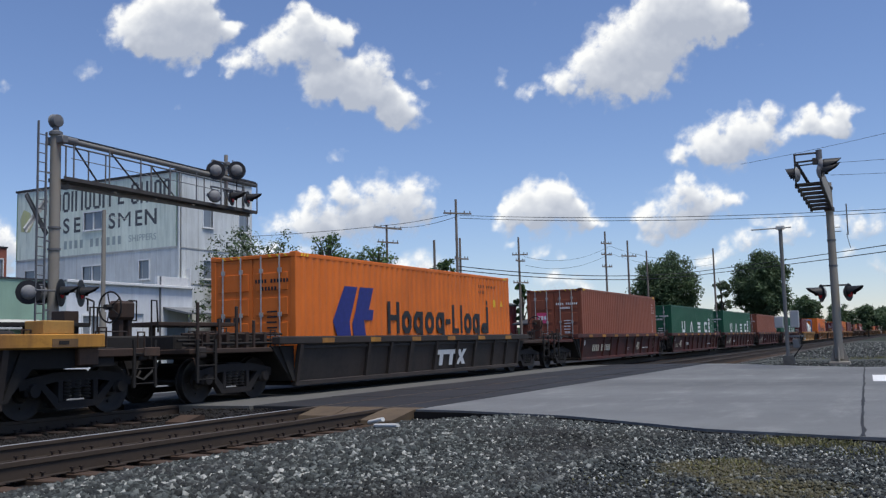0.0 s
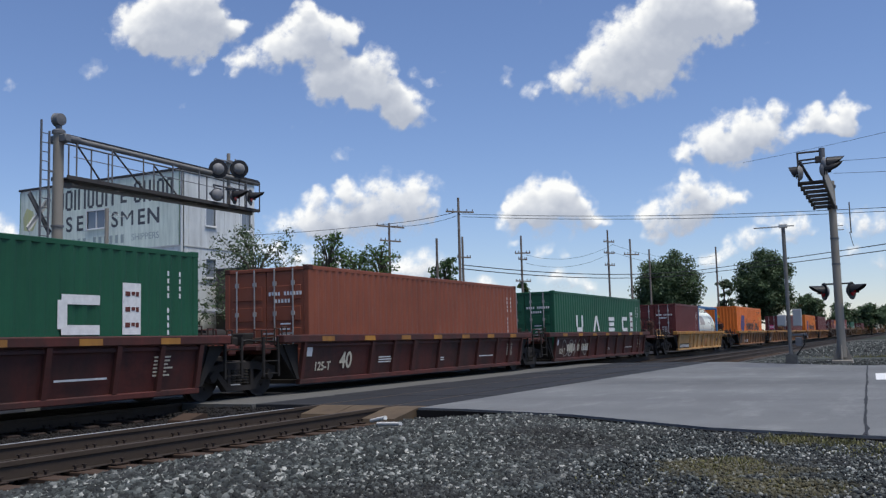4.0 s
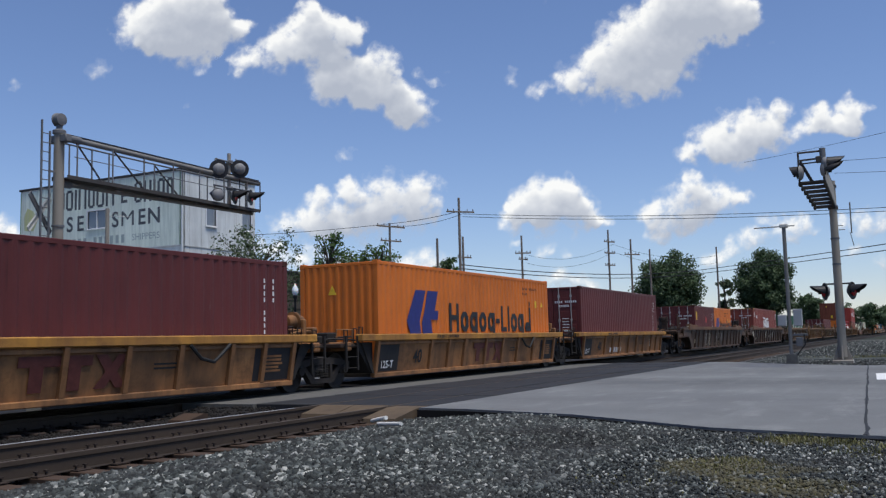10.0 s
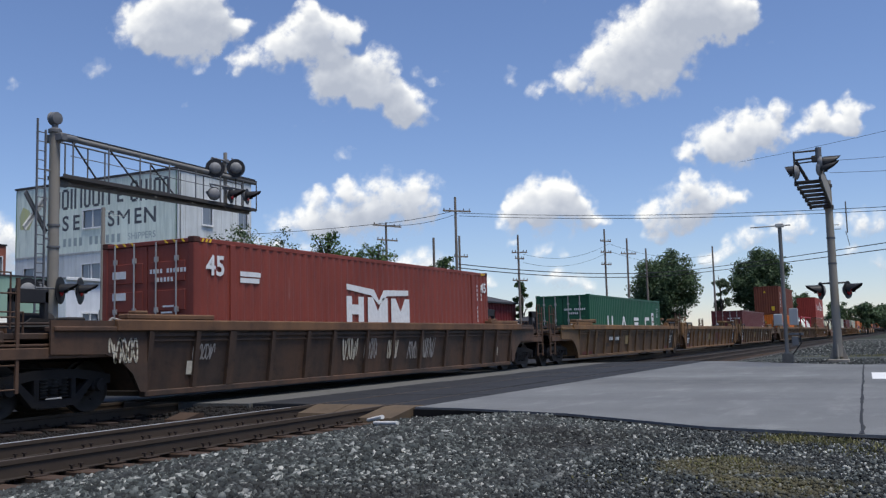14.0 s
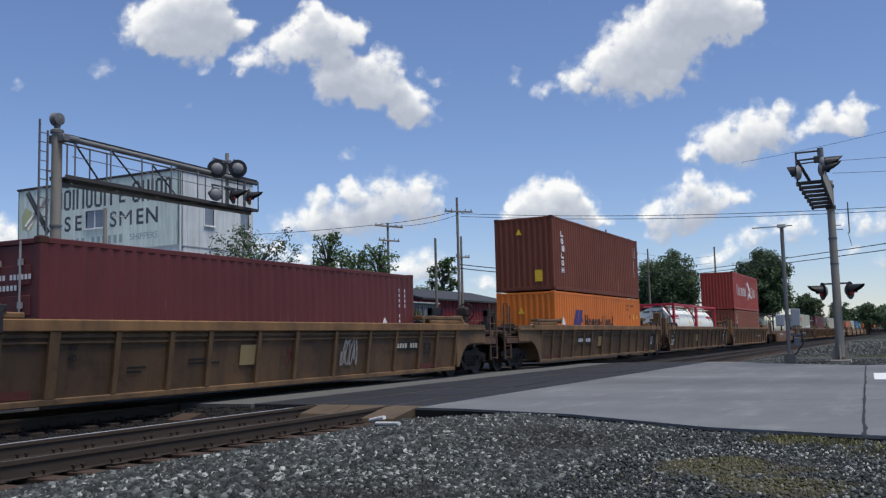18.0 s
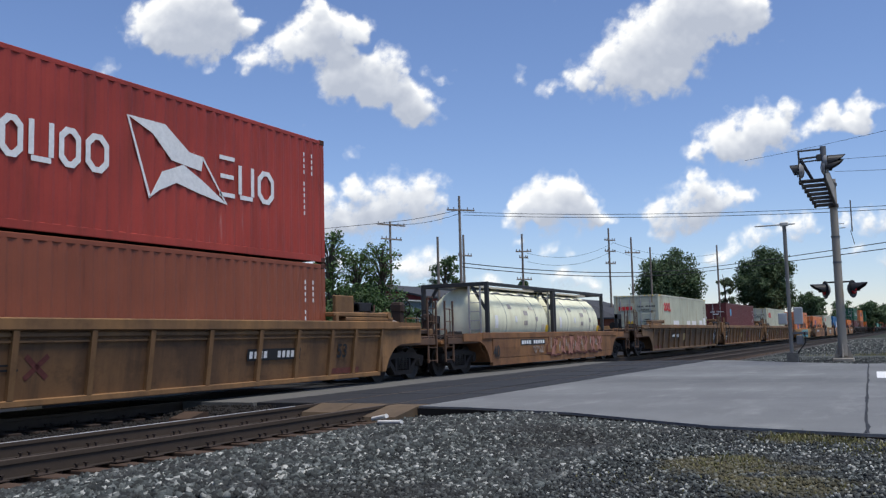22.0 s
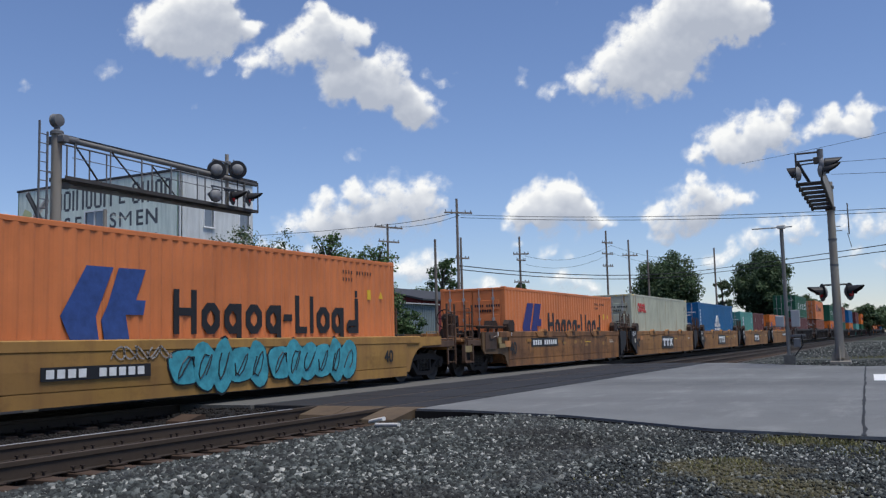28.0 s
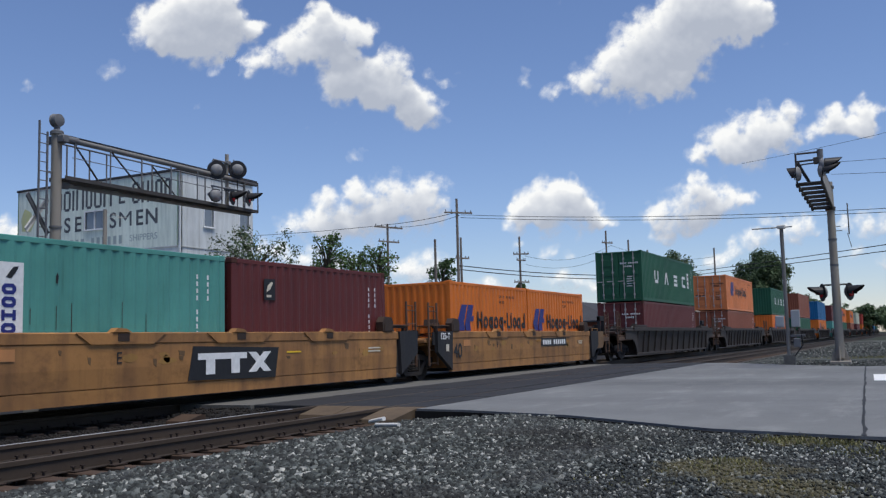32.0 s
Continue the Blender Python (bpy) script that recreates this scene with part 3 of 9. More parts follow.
def ground_z(x, y):
    """Gravel level: low along the tracks, higher against the road."""
    if not (0 <= x <= 40 and -4 <= y <= 12.6):
        return GROUND_Z
    k = max(0.0, min(1.0, (7.0 - y) / 1.6))
    if y > 7.2:
        mound = 0.17 * max(0.0, min(1.0, (x - 12.3) / 1.2)) if 10.3 < y < 12.4 and x < 13.9 else 0.0
        return GROUND_Z - 0.038 * min(1.0, (y - 7.2) / 0.3) + mound + 0.012 * noise.noise((x * 0.9, y * 0.9, 0.3))
    return GROUND_Z + 0.145 * k + 0.035 * noise.noise((x * 0.45, y * 0.45, 0.3)) + 0.012 * noise.noise((x * 1.9, y * 1.9, 4.0))


def ground_sheet():
    xs = [-1500, -400, -120, -40, -10] + [k * 0.5 for k in range(0, 81)] + [50, 80, 140, 300, 700, 2500]
    ys = [-1500, -400, -100, -30, -8] + [k * 0.5 for k in range(-6, 33)] + [22, 35, 60, 120, 300, 800, 2500]
    vs, fs = [], []
    for y in ys:
        for x in xs:
            z = ground_z(x, y)
            vs.append((x, y, z))
    w = len(xs)
    for j in range(len(ys) - 1):
        for i in range(w - 1):
            fs.append((j * w + i, j * w + i + 1, (j + 1) * w + i + 1, (j + 1) * w + i))
    sh = Shape().add(vs, fs)
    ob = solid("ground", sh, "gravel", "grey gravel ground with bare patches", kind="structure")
    ob.data.materials.append(M["far_ground"])
    ob.data.materials.append(M["ballast_dirt_shade"])
    ob.data.materials.append(M["far_gravel"])
    ob.data.materials.append(M["ballast_brown"])
    for p in ob.data.polygons:
        c = p.center
        if 36.5 < c.x < 140 and -10 < c.y < 7:
            p.material_index = 3
        elif 36.5 < c.x < 140 and 7 < c.y < 11:
            p.material_index = 4
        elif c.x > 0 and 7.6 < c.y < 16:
            # track bed under the train: dirty ballast with shade in its colour
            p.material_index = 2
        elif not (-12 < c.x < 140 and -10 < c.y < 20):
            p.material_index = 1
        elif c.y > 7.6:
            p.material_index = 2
    return ob


ground_sheet()

ROAD = [(9.8, -60), (10.15, -1.0), (10.4, 0.62), (10.9, 2.2), (12.4, 4.4), (13.1, 6.4), (13.2, 7.25), (36.6, 7.25), (36.4, 6.4), (33.5, 4.1), (31.2, 1.8), (30.6, -3.0), (30.5, -60)]
road = solid("road", Shape().prism(ROAD, -0.35, 0.0, "z"), "road", "worn grey asphalt road up to the level crossing", kind="structure")
seam, far_side = [], []
for k in range(60):
    x = 10.42 + k * 0.35
    y = 0.56 + (x - 10.42) * 0.0435 + 0.03 * noise.noise((x * 0.5, 3.0, 0)) + 0.012 * noise.noise((x * 4.0, 1.0, 0))
    w = 0.012 + 0.035 * abs(noise.noise((x * 1.3, 8.0, 0)))
    seam.append((x, y - w))
    far_side.append((x, y + w))
part("road_seam", Shape().prism(seam + far_side[::-1], -0.02, 0.004, "z"), "rubber", road, "ragged dark joint across the road")
part("stop_line", Shape().prism([(22.0, -2.6), (25.2, -2.6), (25.2, 1.02), (22.0, 0.88)], -0.02, 0.005, "z"), "road_paint", road, "worn white stop line")
part("kerb_edge", Shape().prism([(x - 0.06, y) for x, y in ROAD[1:7]] + [(x + 0.02, y) for x, y in ROAD[6:0:-1]], -0.3, -0.03, "z"), "ballast_dirt_shade", road)
solid("road", Shape().prism([(13.3, 16.6), (36.0, 16.6), (35.5, 24), (35.2, 140), (21.5, 140), (21.3, 24), (19, 19.5)], -0.35, 0.0, "z"), "road", "grey asphalt road beyond the tracks", kind="structure")
solid("pavement", Shape().box(13.6, 36.6, 10.93, 12.62, -0.3, -0.002), "concrete", "pale concrete strip between the two tracks", kind="structure")


def rail_profile(y):
    return [(y - 0.018, -0.172), (y + 0.018, -0.172), (y + 0.017, -0.055), (y + 0.032, -0.045), (y + 0.032, -0.004), (y - 0.032, -0.004), (y - 0.032, -0.045), (y - 0.017, -0.055)]


def rail_track(name, mid, label):
    tr = thing(name, label, "railway track", kind="structure")
    for y in (mid - 0.7525, mid + 0.7525):
        r = part("rail", Shape().prism(rail_profile(y), -60, 700, "x"), "rail", tr)
        part("rail_foot", Shape().prism([(y - 0.07, -0.185), (y + 0.07, -0.185), (y + 0.07, -0.180), (y + 0.020, -0.171), (y - 0.020, -0.171), (y - 0.07, -0.180)], -60, 700, "x"), "rail_foot", r)
        # only this rail, short of the crossing, gets the painted glint
        bright = 9 < y < 10
        part("rail_head", Shape().box(-60, 12.9, y - (0.014 if bright else 0.030), y + (0.016 if bright else 0.030), -0.004, 0.001), "rail_glint" if bright else "rail_dull", r, "polished running surface with its glint painted pale" if bright else "dull rusty running surface")
        part("rail_head", Shape().box(12.9, 700, y - 0.030, y + 0.030, -0.004, 0.001), "rail_dull", r, "dull rusty running surface")
    return tr


NEAR_Y = 8.727
near_track = rail_track("railway_track", NEAR_Y, "rusty rails on creosoted ties")
far_track = rail_track("railway_track", TRACK_Y, "rails beneath the passing train")


def crossing_panels():
    for mid, lo, hi in ((NEAR_Y, 7.27, 10.90), (TRACK_Y, 12.64, 16.58)):
        th = thing("crossing_surface", "black rubber level-crossing panels with seams", "crossing", kind="structure")
        strips = [(lo, mid - 0.80), (mid - 0.66, mid + 0.66), (mid + 0.80, hi)]
        for a, b in strips:
            for k in range(9):
                x0 = 13.65 + k * 2.56
                part("panel", Shape().box(x0 + 0.008, x0 + 2.552, a + 0.006, b - 0.006, -0.19, 0.004 + 0.004 * ((k * 7) % 3), 0.012), "rubber", th)
    # weathered timber wedges at the panels' end
    w = thing("crossing_timber", "weathered tan timber wedges beside the rail", "timber", group="crossing timbers")
    for a, b in ((NEAR_Y - 0.66, NEAR_Y - 0.02), (NEAR_Y + 0.0, NEAR_Y + 0.66)):
        part("wedge", Shape().prism([(12.95, -0.20), (13.64, -0.20), (13.64, 0.002), (13.52, 0.0), (12.98, -0.10)], a, b), "timber", w)
    w2 = thing("crossing_timber", "weathered tan timber wedge outside the rail", "timber", group="crossing timbers")
    part("wedge", Shape().prism([(12.50, -0.20), (13.64, -0.20), (13.64, -0.002), (13.3, -0.004), (12.52, -0.12)], NEAR_Y - 1.42, NEAR_Y - 0.83), "timber", w2)
    w3 = thing("crossing_timber", "dark timber wedge by the far rail", "timber", group="crossing timbers")
    part("wedge", Shape().prism([(12.1, -0.26), (12.6, -0.26), (12.6, -0.09), (12.5, -0.08), (12.12, -0.17)], 11.1, 11.55), "tie", w3)


crossing_panels()

# ---------------------------------------------------------------- signals, poles, wires
def signal_head(parent, x, y, z, face, lens="lens_red", back=0.37, reach=0.40):
    """A round flashing light: disc, lens, hood. face: degrees about z that its lens looks, 0 is -y."""
    m = pose(x, y, z, 0, 0, face)

    def put(name, sh, mat, smooth=False):
        me = sh.mesh(name, smooth)
        me.transform(m)
        return part(name, me, mat, parent)
    put("background", Shape().lathe([(back, 0.0), (back, 0.02), (0.16, 0.03)], (0, 0, 0), "y", 28), "black_metal", True)
    put("housing", Shape().lathe([(0.23, 0.025), (0.22, 0.08), (0.17, 0.13), (0.06, 0.16)], (0, 0, 0), "y", 24), "lens_back", True)
    put("lens", Shape().lathe([(0.185, -0.03), (0.17, -0.05), (0.02, -0.08)], (0, 0, 0), "y", 24), lens, True)
    hood = Shape()
    n = 14
    vs, fs = [], []
    for k in range(n + 1):
        a = math.pi * (-0.12 + 1.24 * k / n)
        c, s = math.cos(a), math.sin(a)
        for rad in (0.20, 0.21):
            vs += [(rad * c, -0.01, rad * s), (rad * c, -0.16 - reach * max(0, s) ** 0.6, rad * s)]
    for k in range(n):
        i = 4 * k
        fs += [(i, i + 4, i + 5, i + 1), (i + 2, i + 3, i + 7, i + 6), (i + 1, i + 5, i + 7, i + 3)]
    put("hood", hood.add(vs, fs), "black_metal")


def mast_and_base(th, height, r0, r1, key):
    part("mast", Shape().tube((0, 0, 0.15), (0, 0, height), r0, 18, r1), key, th, smooth=True)
    part("base_plate", Shape().box(-0.34, 0.34, -0.34, 0.34, -0.2, 0.06, 0.02).prism([(-0.32, 0.06), (0.32, 0.06), (0.13, 0.62), (-0.13, 0.62)], -0.02, 0.02).prism([(-0.32, 0.06), (0.32, 0.06), (0.13, 0.62), (-0.13, 0.62)], -0.02, 0.02, "x"), key, th)


def long_cantilever():
    """The mast beyond the train: one thick upper pipe, a dark walkway, upright struts and a few braces."""
    th = thing("cantilever_signal", "grey cantilever mast with truss arm, ladder and crossing lights", "crossing signal", pose(20.62, 24.4, 0.0), group="crossing cantilevers")
    height, end = 8.12, 9.82
    mast_and_base(th, height, 0.18, 0.165, "mast_tan")
    part("mast_cap", Shape().lathe([(0.21, -0.05), (0.21, 0.05), (0.16, 0.09)], (0, 0, height), "z", 18), "galv_dark", th, smooth=True)
    za, zb, low = 7.90, 7.78, 6.62

    def top_z(x):
        return za + (zb - za) * x / end
    part("upper_chord", Shape().tube((0.1, -0.30, za), (end, -0.30, zb), 0.09, 14), "galv_mid", th, "thick grey upper pipe", smooth=True)
    part("cable_duct", Shape().box(0.1, end, -0.34, -0.22, -0.02, 0.04), "black_metal", th).matrix_basis = pose(0, 0, za + 0.10, 0, math.degrees(math.atan2(za - zb, end)))
    part("far_rail", Shape().tube((0.1, 0.36, za), (end, 0.36, zb), 0.03, 8), "galv_dark", th, smooth=True)
    part("chord_socket", Shape().box(-0.1, 0.16, -0.42, 0.36, za - 0.13, za + 0.13, 0.03).tube((0.1, -0.30, za), (0.55, -0.30, za), 0.125, 14), "galv_dark", th, smooth=True)
    part("lower_pipe", Shape().tube((0.1, 0.05, low - 0.16), (end, 0.05, low - 0.06), 0.075, 12), "galv_mid", th, smooth=True)
    part("lower_socket", Shape().tube((0.0, 0.05, low - 0.16), (0.5, 0.05, low - 0.16), 0.12, 14), "galv_dark", th, smooth=True)
    for y in (-0.38, 0.34):
        part("walkway_beam", Shape().box(0.05, end, y, y + 0.05, low - 0.05, low + 0.08, 0.006), "truss_dark", th)
    for k in range(20):
        x = 0.15 + k * 0.485
        part("walkway_slat", Shape().box(x, x + (0.475 if k % 4 else 0.40), -0.325, 0.335, low - 0.01, low + 0.03), "truss_dark", th)
    for y, xs in ((-0.36, (0.42, 1.92, 3.35, 4.80, 6.20, 7.60, 9.0)), (0.36, (0.72, 1.67, 2.42, 4.58, 6.05, 7.45, 8.8))):
        for x in xs:
            part("strut", Shape().tube((x, y, low + 0.06), (x, y, top_z(x)), 0.030, 6), "galv_dark", th)
    for y, a, b in ((-0.34, 0.35, 1.45), (-0.36, 1.92, 3.33), (0.36, 4.60, 6.0)):
        part("brace", Shape().tube((a, y, top_z(a) - 0.05), (b, y, low + 0.06), 0.032, 6), "truss_dark", th)
    part("guard_rod", Shape().tube((0.3, -0.37, 7.32), (end, -0.37, 7.22), 0.014, 6), "galv_dark", th)
    part("end_frame", Shape().path([(end, -0.38, low), (end, -0.38, zb + 0.06), (end, 0.38, zb + 0.06), (end, 0.38, low), (end, -0.38, low)], 0.032, 6), "truss_dark", th)
    part("end_rail", Shape().tube((end - 1.3, -0.38, zb + 0.06), (end, -0.38, zb + 0.06), 0.022, 6).tube((end - 1.3, -0.38, low), (end - 1.3, -0.38, zb), 0.022, 6), "truss_dark", th)
    part("bell", Shape().lathe([(0.05, -0.15), (0.20, -0.12), (0.22, 0.0), (0.20, 0.06), (0.235, 0.10), (0.10, 0.14)], (0, 0, height + 0.42), "y", 22).tube((0, 0, height), (0, 0, height + 0.22), 0.10, 10), "galv_dark", th, smooth=True)
    lad = Shape()
    for x in (-0.67, -0.36):
        lad.box(x - 0.022, x + 0.022, -0.03, 0.03, 0.6, 8.42 if x < -0.5 else 8.1)
    ladder = part("ladder", lad, "galv_dark", th)
    for k in range(25):
        part("rung", Shape().tube((-0.67, 0, 0.8 + 0.3 * k), (-0.36, 0, 0.8 + 0.3 * k), 0.016, 6), "galv_dark", ladder)
    for z in (2.4, 4.6, 6.8):
        part("ladder_bracket", Shape().box(-0.36, 0.0, -0.02, 0.02, z - 0.03, z + 0.03), "galv_dark", ladder)
    for z in (5.05, 4.35):
        part("band", Shape().lathe([(0.20, -0.03), (0.20, 0.03)], (0, 0, z), "z", 18), "galv_dark", th, smooth=True)
    z = 2.95
    part("crossarm", Shape().tube((-0.9, -0.3, z + 0.05), (0.9, -0.3, z + 0.05), 0.03, 8).tube((0, 0, z + 0.05), (0, -0.3, z + 0.05), 0.04, 8), "galv_dark", th)
    for x, y, face in ((-0.85, 0.10, 150), (-0.28, 0.25, 160), (0.10, -0.25, 30), (0.76, -0.40, 32)):
        signal_head(th, x, y, z, face, "lens_red", 0.44 if face < 90 else 0.38)
    part("light_post", Shape().tube((8.09, -0.2, low), (8.09, -0.2, 8.78), 0.075, 10), "mast_tan", th, smooth=True)
    part("lamp_arm", Shape().tube((7.2, -0.28, 8.42), (8.35, -0.28, 8.42), 0.035, 8).tube((7.1, -0.28, 7.36), (9.2, -0.42, 7.36), 0.035, 8).box(7.98, 8.20, -0.34, -0.12, 8.34, 8.50, 0.02).box(7.98, 8.20, -0.34, -0.12, 7.28, 7.44, 0.02), "galv_dark", th)
    for x, z, face, back in ((7.13, 7.97, 140, 0.37), (8.38, 8.17, 140, 0.37), (7.06, 6.95, 150, 0.26), (8.10, 7.03, 22, 0.33), (9.10, 7.10, 24, 0.33)):
        part("light_bracket", Shape().tube((x, -0.30, z + (0.42 if face > 90 else 0.30)), (x, -0.5, z + 0.02), 0.03, 6), "galv_dark", th)
        signal_head(th, x, -0.5, z, face, "lens_grey" if face > 90 else "lens_red", back)
    return th


def short_cantilever():
    """The mast on this side: a plated side beam in line with it, wide slats and hooded lights at its end."""
    th = thing("cantilever_signal", "tan steel cantilever mast with a short truss arm", "crossing signal", pose(35.1, 2.42, 0.0, 0, 0, 1.2), group="crossing cantilevers")
    mast_and_base(th, 6.35, 0.15, 0.125, "mast_tan")
    end, low, top, yr, yl = -5.2, 5.60, 6.52, -0.06, 0.64
    plate = Shape().prism([(end, low), (end, top), (end + 0.12, top), (end + 0.5, low + 0.5), (-0.2, 6.10), (-0.2, 5.42)], yr - 0.03, yr + 0.03)
    part("side_plate", plate, "mast_tan", th, "tan plated side of the arm")
    part("side_flange", Shape().tube((end, yr, low), (-0.1, yr, 5.42), 0.05, 6).tube((end + 0.4, yr, low + 0.52), (-0.1, yr, 6.12), 0.035, 6), "truss_dark", th)
    part("lower_chord", Shape().tube((end, yl, low), (-0.1, yl - 0.1, 5.42), 0.035, 8), "galv_dark", th, smooth=True)
    for k in range(7):
        x = end + 0.10 + k * 0.80
        z = low + (5.42 - low) * (x - end) / -end
        part("walkway_slat", Shape().box(x, x + 0.16, yr, yl - 0.012 * k, z - 0.05, z + 0.05, 0.008), "truss_dark", th)
        part("slat_end", Shape().box(x - 0.02, x + 0.20, yl - 0.03 - 0.012 * k, yl + 0.05 - 0.012 * k, z - 0.08, z + 0.03, 0.008), "truss_dark", th)
    part("end_frame", Shape().path([(end, yr, low), (end, yr, top), (end, yl, top), (end, yl, low), (end, yr, low)], 0.042, 8), "truss_dark", th)
    part("end_brace", Shape().tube((end, yl - 0.05, top - 0.28), (end + 0.3, yl - 0.36, low), 0.05, 6), "truss_dark", th)
    part("lamp_arm", Shape().tube((end, yr - 0.05, 6.30), (end, yl, 6.28), 0.03, 8).tube((end, yr - 0.05, 6.20), (end, yl, 6.17), 0.022, 8).box(end - 0.08, end + 0.08, yr + 0.02, yr + 0.20, 6.16, 6.36, 0.02), "truss_dark", th)
    part("frame_cap", Shape().tube((end, yr, top - 0.35), (end, yr, top + 0.08), 0.09, 12), "galv_dark", th, smooth=True)
    for y, z, face, reach in ((yr - 0.10, 6.10, 8, 0.36), (yr - 0.06, 5.94, 0, 0.34), (yl + 0.02, 5.90, 180, 0.10)):
        signal_head(th, end, y, z, face, "lens_grey", 0.17, reach)
    part("collar", Shape().lathe([(0.17, -0.06), (0.17, 0.06)], (0, 0, 5.40), "z", 18).lathe([(0.16, -0.05), (0.16, 0.05)], (0, 0, 6.15), "z", 18), "truss_dark", th, smooth=True)
    z = 2.45
    part("crossarm", Shape().tube((0, -0.5, z + 0.26), (0, 0.5, z + 0.26), 0.03, 8).tube((-0.05, -0.45, z), (0, -0.42, z + 0.26), 0.03, 8).tube((-0.05, 0.45, z), (0, 0.42, z + 0.26), 0.03, 8), "truss_dark", th)
    for y, face in ((-0.45, -24), (0.45, 204)):
        signal_head(th, -0.05, y, z, face, "lens_red", 0.31, 0.34)
    return th


mast_a = long_cantilever()


def crossbuck(parent, x, y, z):
    for a in (45, -45):
        me = Shape().box(-0.82, 0.82, -0.012, 0.012, -0.10, 0.10).box(-0.82, 0.82, -0.03, -0.012, 0.055, 0.085).box(-0.82, 0.82, -0.03, -0.012, -0.085, -0.055).mesh("crossbuck_blade")
        me.transform(pose(x, y + 0.03 * (a < 0), z, 0, 0, 18) @ pose(0, 0, 0, 0, a, 0))
        part("crossbuck_blade", me, "galv" if a < 0 else "galv_dark", parent, "grey crossbuck blade seen from behind")


crossbuck(mast_a, -0.44, 0.3, 5.45)

mast_b = short_cantilever()
part("aerial", Shape().tube((0.0, -0.55, 4.45), (0.0, -0.55, 5.55), 0.022, 8).tube((0, -0.14, 4.6), (0, -0.34, 4.6), 0.014, 6).tube((0, -0.14, 4.75), (0, -0.30, 4.75), 0.014, 6).tube((0, -0.50, 4.5), (0, -0.60, 4.0), 0.012, 5), "galv_mid", mast_b, "thin grey aerial on brackets")
for z in (3.4, 4.3):
    part("band", Shape().lathe([(0.145, -0.03), (0.15, 0.03)], (0, 0, z), "z", 16), "galv_dark", mast_b)


def signal_case():
    th = thing("crossing_post", "galvanised post with a silver cabinet and flat antenna bar", "post", pose(33.8, 3.95, -0.05))
    part("post", Shape().tube((0, 0, 0.3), (0, 0, 4.75), 0.065, 12), "galv_mid", th, smooth=True)
    part("antenna_bar", Shape().box(-0.05, 0.05, -0.36, 0.98, 4.76, 4.80, 0.01).box(-0.10, 0.10, -0.14, 0.14, 4.72, 4.86, 0.03), "galv", th)
    cb = part("cabinet", Shape().box(-0.18, 0.0, 0.08, 0.36, 1.32, 1.72, 0.02), "cabinet", th)
    part("cabinet_door", Shape().box(-0.20, -0.183, 0.10, 0.34, 1.35, 1.69, 0.008), "cabinet", cb)
    part("small_cabinet", Shape().box(-0.10, 0.08, -0.42, -0.14, 1.32, 1.90, 0.02), "cabinet", th, "silver box with a pale cover")
    part("cable_bracket", Shape().box(-0.05, 0.03, -0.56, -0.08, 0.98, 1.06, 0.01), "galv_dark", th)
    part("meter_box", Shape().box(-0.10, 0.06, -0.40, -0.18, 0.62, 0.94, 0.02), "galv_dark", th)
    part("concrete_footing", Shape().prism([(-0.17, -0.1), (0.17, -0.1), (0.14, 0.36), (-0.14, 0.36)], -0.20, 0.16), "concrete", th)
    part("conduit", Shape().path([(-0.1, -0.45, 1.05), (-0.12, -0.48, 0.7), (-0.1, -0.25, 0.4), (0, -0.1, 0.2)], 0.022, 8), "hose", th, smooth=True)


signal_case()


def utility_pole(x, y, h, arms, label="weathered wooden utility pole with crossarms", lean=0.0, r=0.135):
    th = thing("utility_pole", label, "utility pole", pose(x, y, GROUND_Z, 0, lean), group="utility poles")
    part("pole", Shape().tube((0, 0, -0.1), (0, 0, h - GROUND_Z), r, 10, r * 0.66), "pole_wood", th, smooth=True)
    for z, half, ang in arms:
        c, s = math.cos(radians(ang)), math.sin(radians(ang))
        me = Shape().box(-half, half, -0.05, 0.05, -0.06, 0.06).mesh("crossarm")
        me.transform(pose(0, -0.12, z - GROUND_Z, 0, 0, ang))
        part("crossarm", me, "pole_wood", th)
        for q in (-0.92, -0.5, 0.5, 0.92):
            part("insulator", Shape().tube((q * half * c, q * half * s - 0.12, z - GROUND_Z + 0.06), (q * half * c, q * half * s - 0.12, z - GROUND_Z + 0.22), 0.04, 6), "ceramic", th)
    return th


utility_pole(63.2, 30.8, 12.0, [(10.9, 1.15, -40)])
utility_pole(66.3, 38.8, 11.0, [(10.7, 1.5, -20), (9.5, 1.1, -20), (8.2, 1.0, -20)])
utility_pole(63.2, 32.75, 9.0, [], "bare weathered timber pole")
utility_pole(71.4, 34.5, 10.0, [(8.2, 0.7, -30)])
utility_pole(82.3, 33.5, 11.0, [(9.3, 0.75, -60), (8.7, 0.6, -20), (6.6, 0.9, -30)])
utility_pole(95.8, 29.0, 12.5, [(11.2, 0.75, -30), (10.0, 0.75, -30), (8.7, 0.7, -30)])
utility_pole(92.6, 25.7, 11.0, [(9.4, 0.9, -40)])
utility_pole(99.7, 25.6, 10.5, [], "bare weathered timber pole")
utility_pole(107.8, 20.0, 11.0, [], "bare weathered timber pole")


def wire(a, b, sag, r=0.02, label="thin black overhead cable"):
    a, b = Vector(a), Vector(b)
    pts = [a.lerp(b, k / 14) - Vector((0, 0, sag * 4 * (k / 14) * (1 - k / 14))) for k in range(15)]
    solid("overhead_cable", Shape().path(pts, r, 5), "wire", label, "cable", "overhead cables")


wire((63.2, 30.8, 10.95), (66.3, 38.9, 10.95), 0.12, 0.022)
wire((63.2, 30.6, 10.70), (66.3, 38.6, 10.75), 0.30, 0.018)
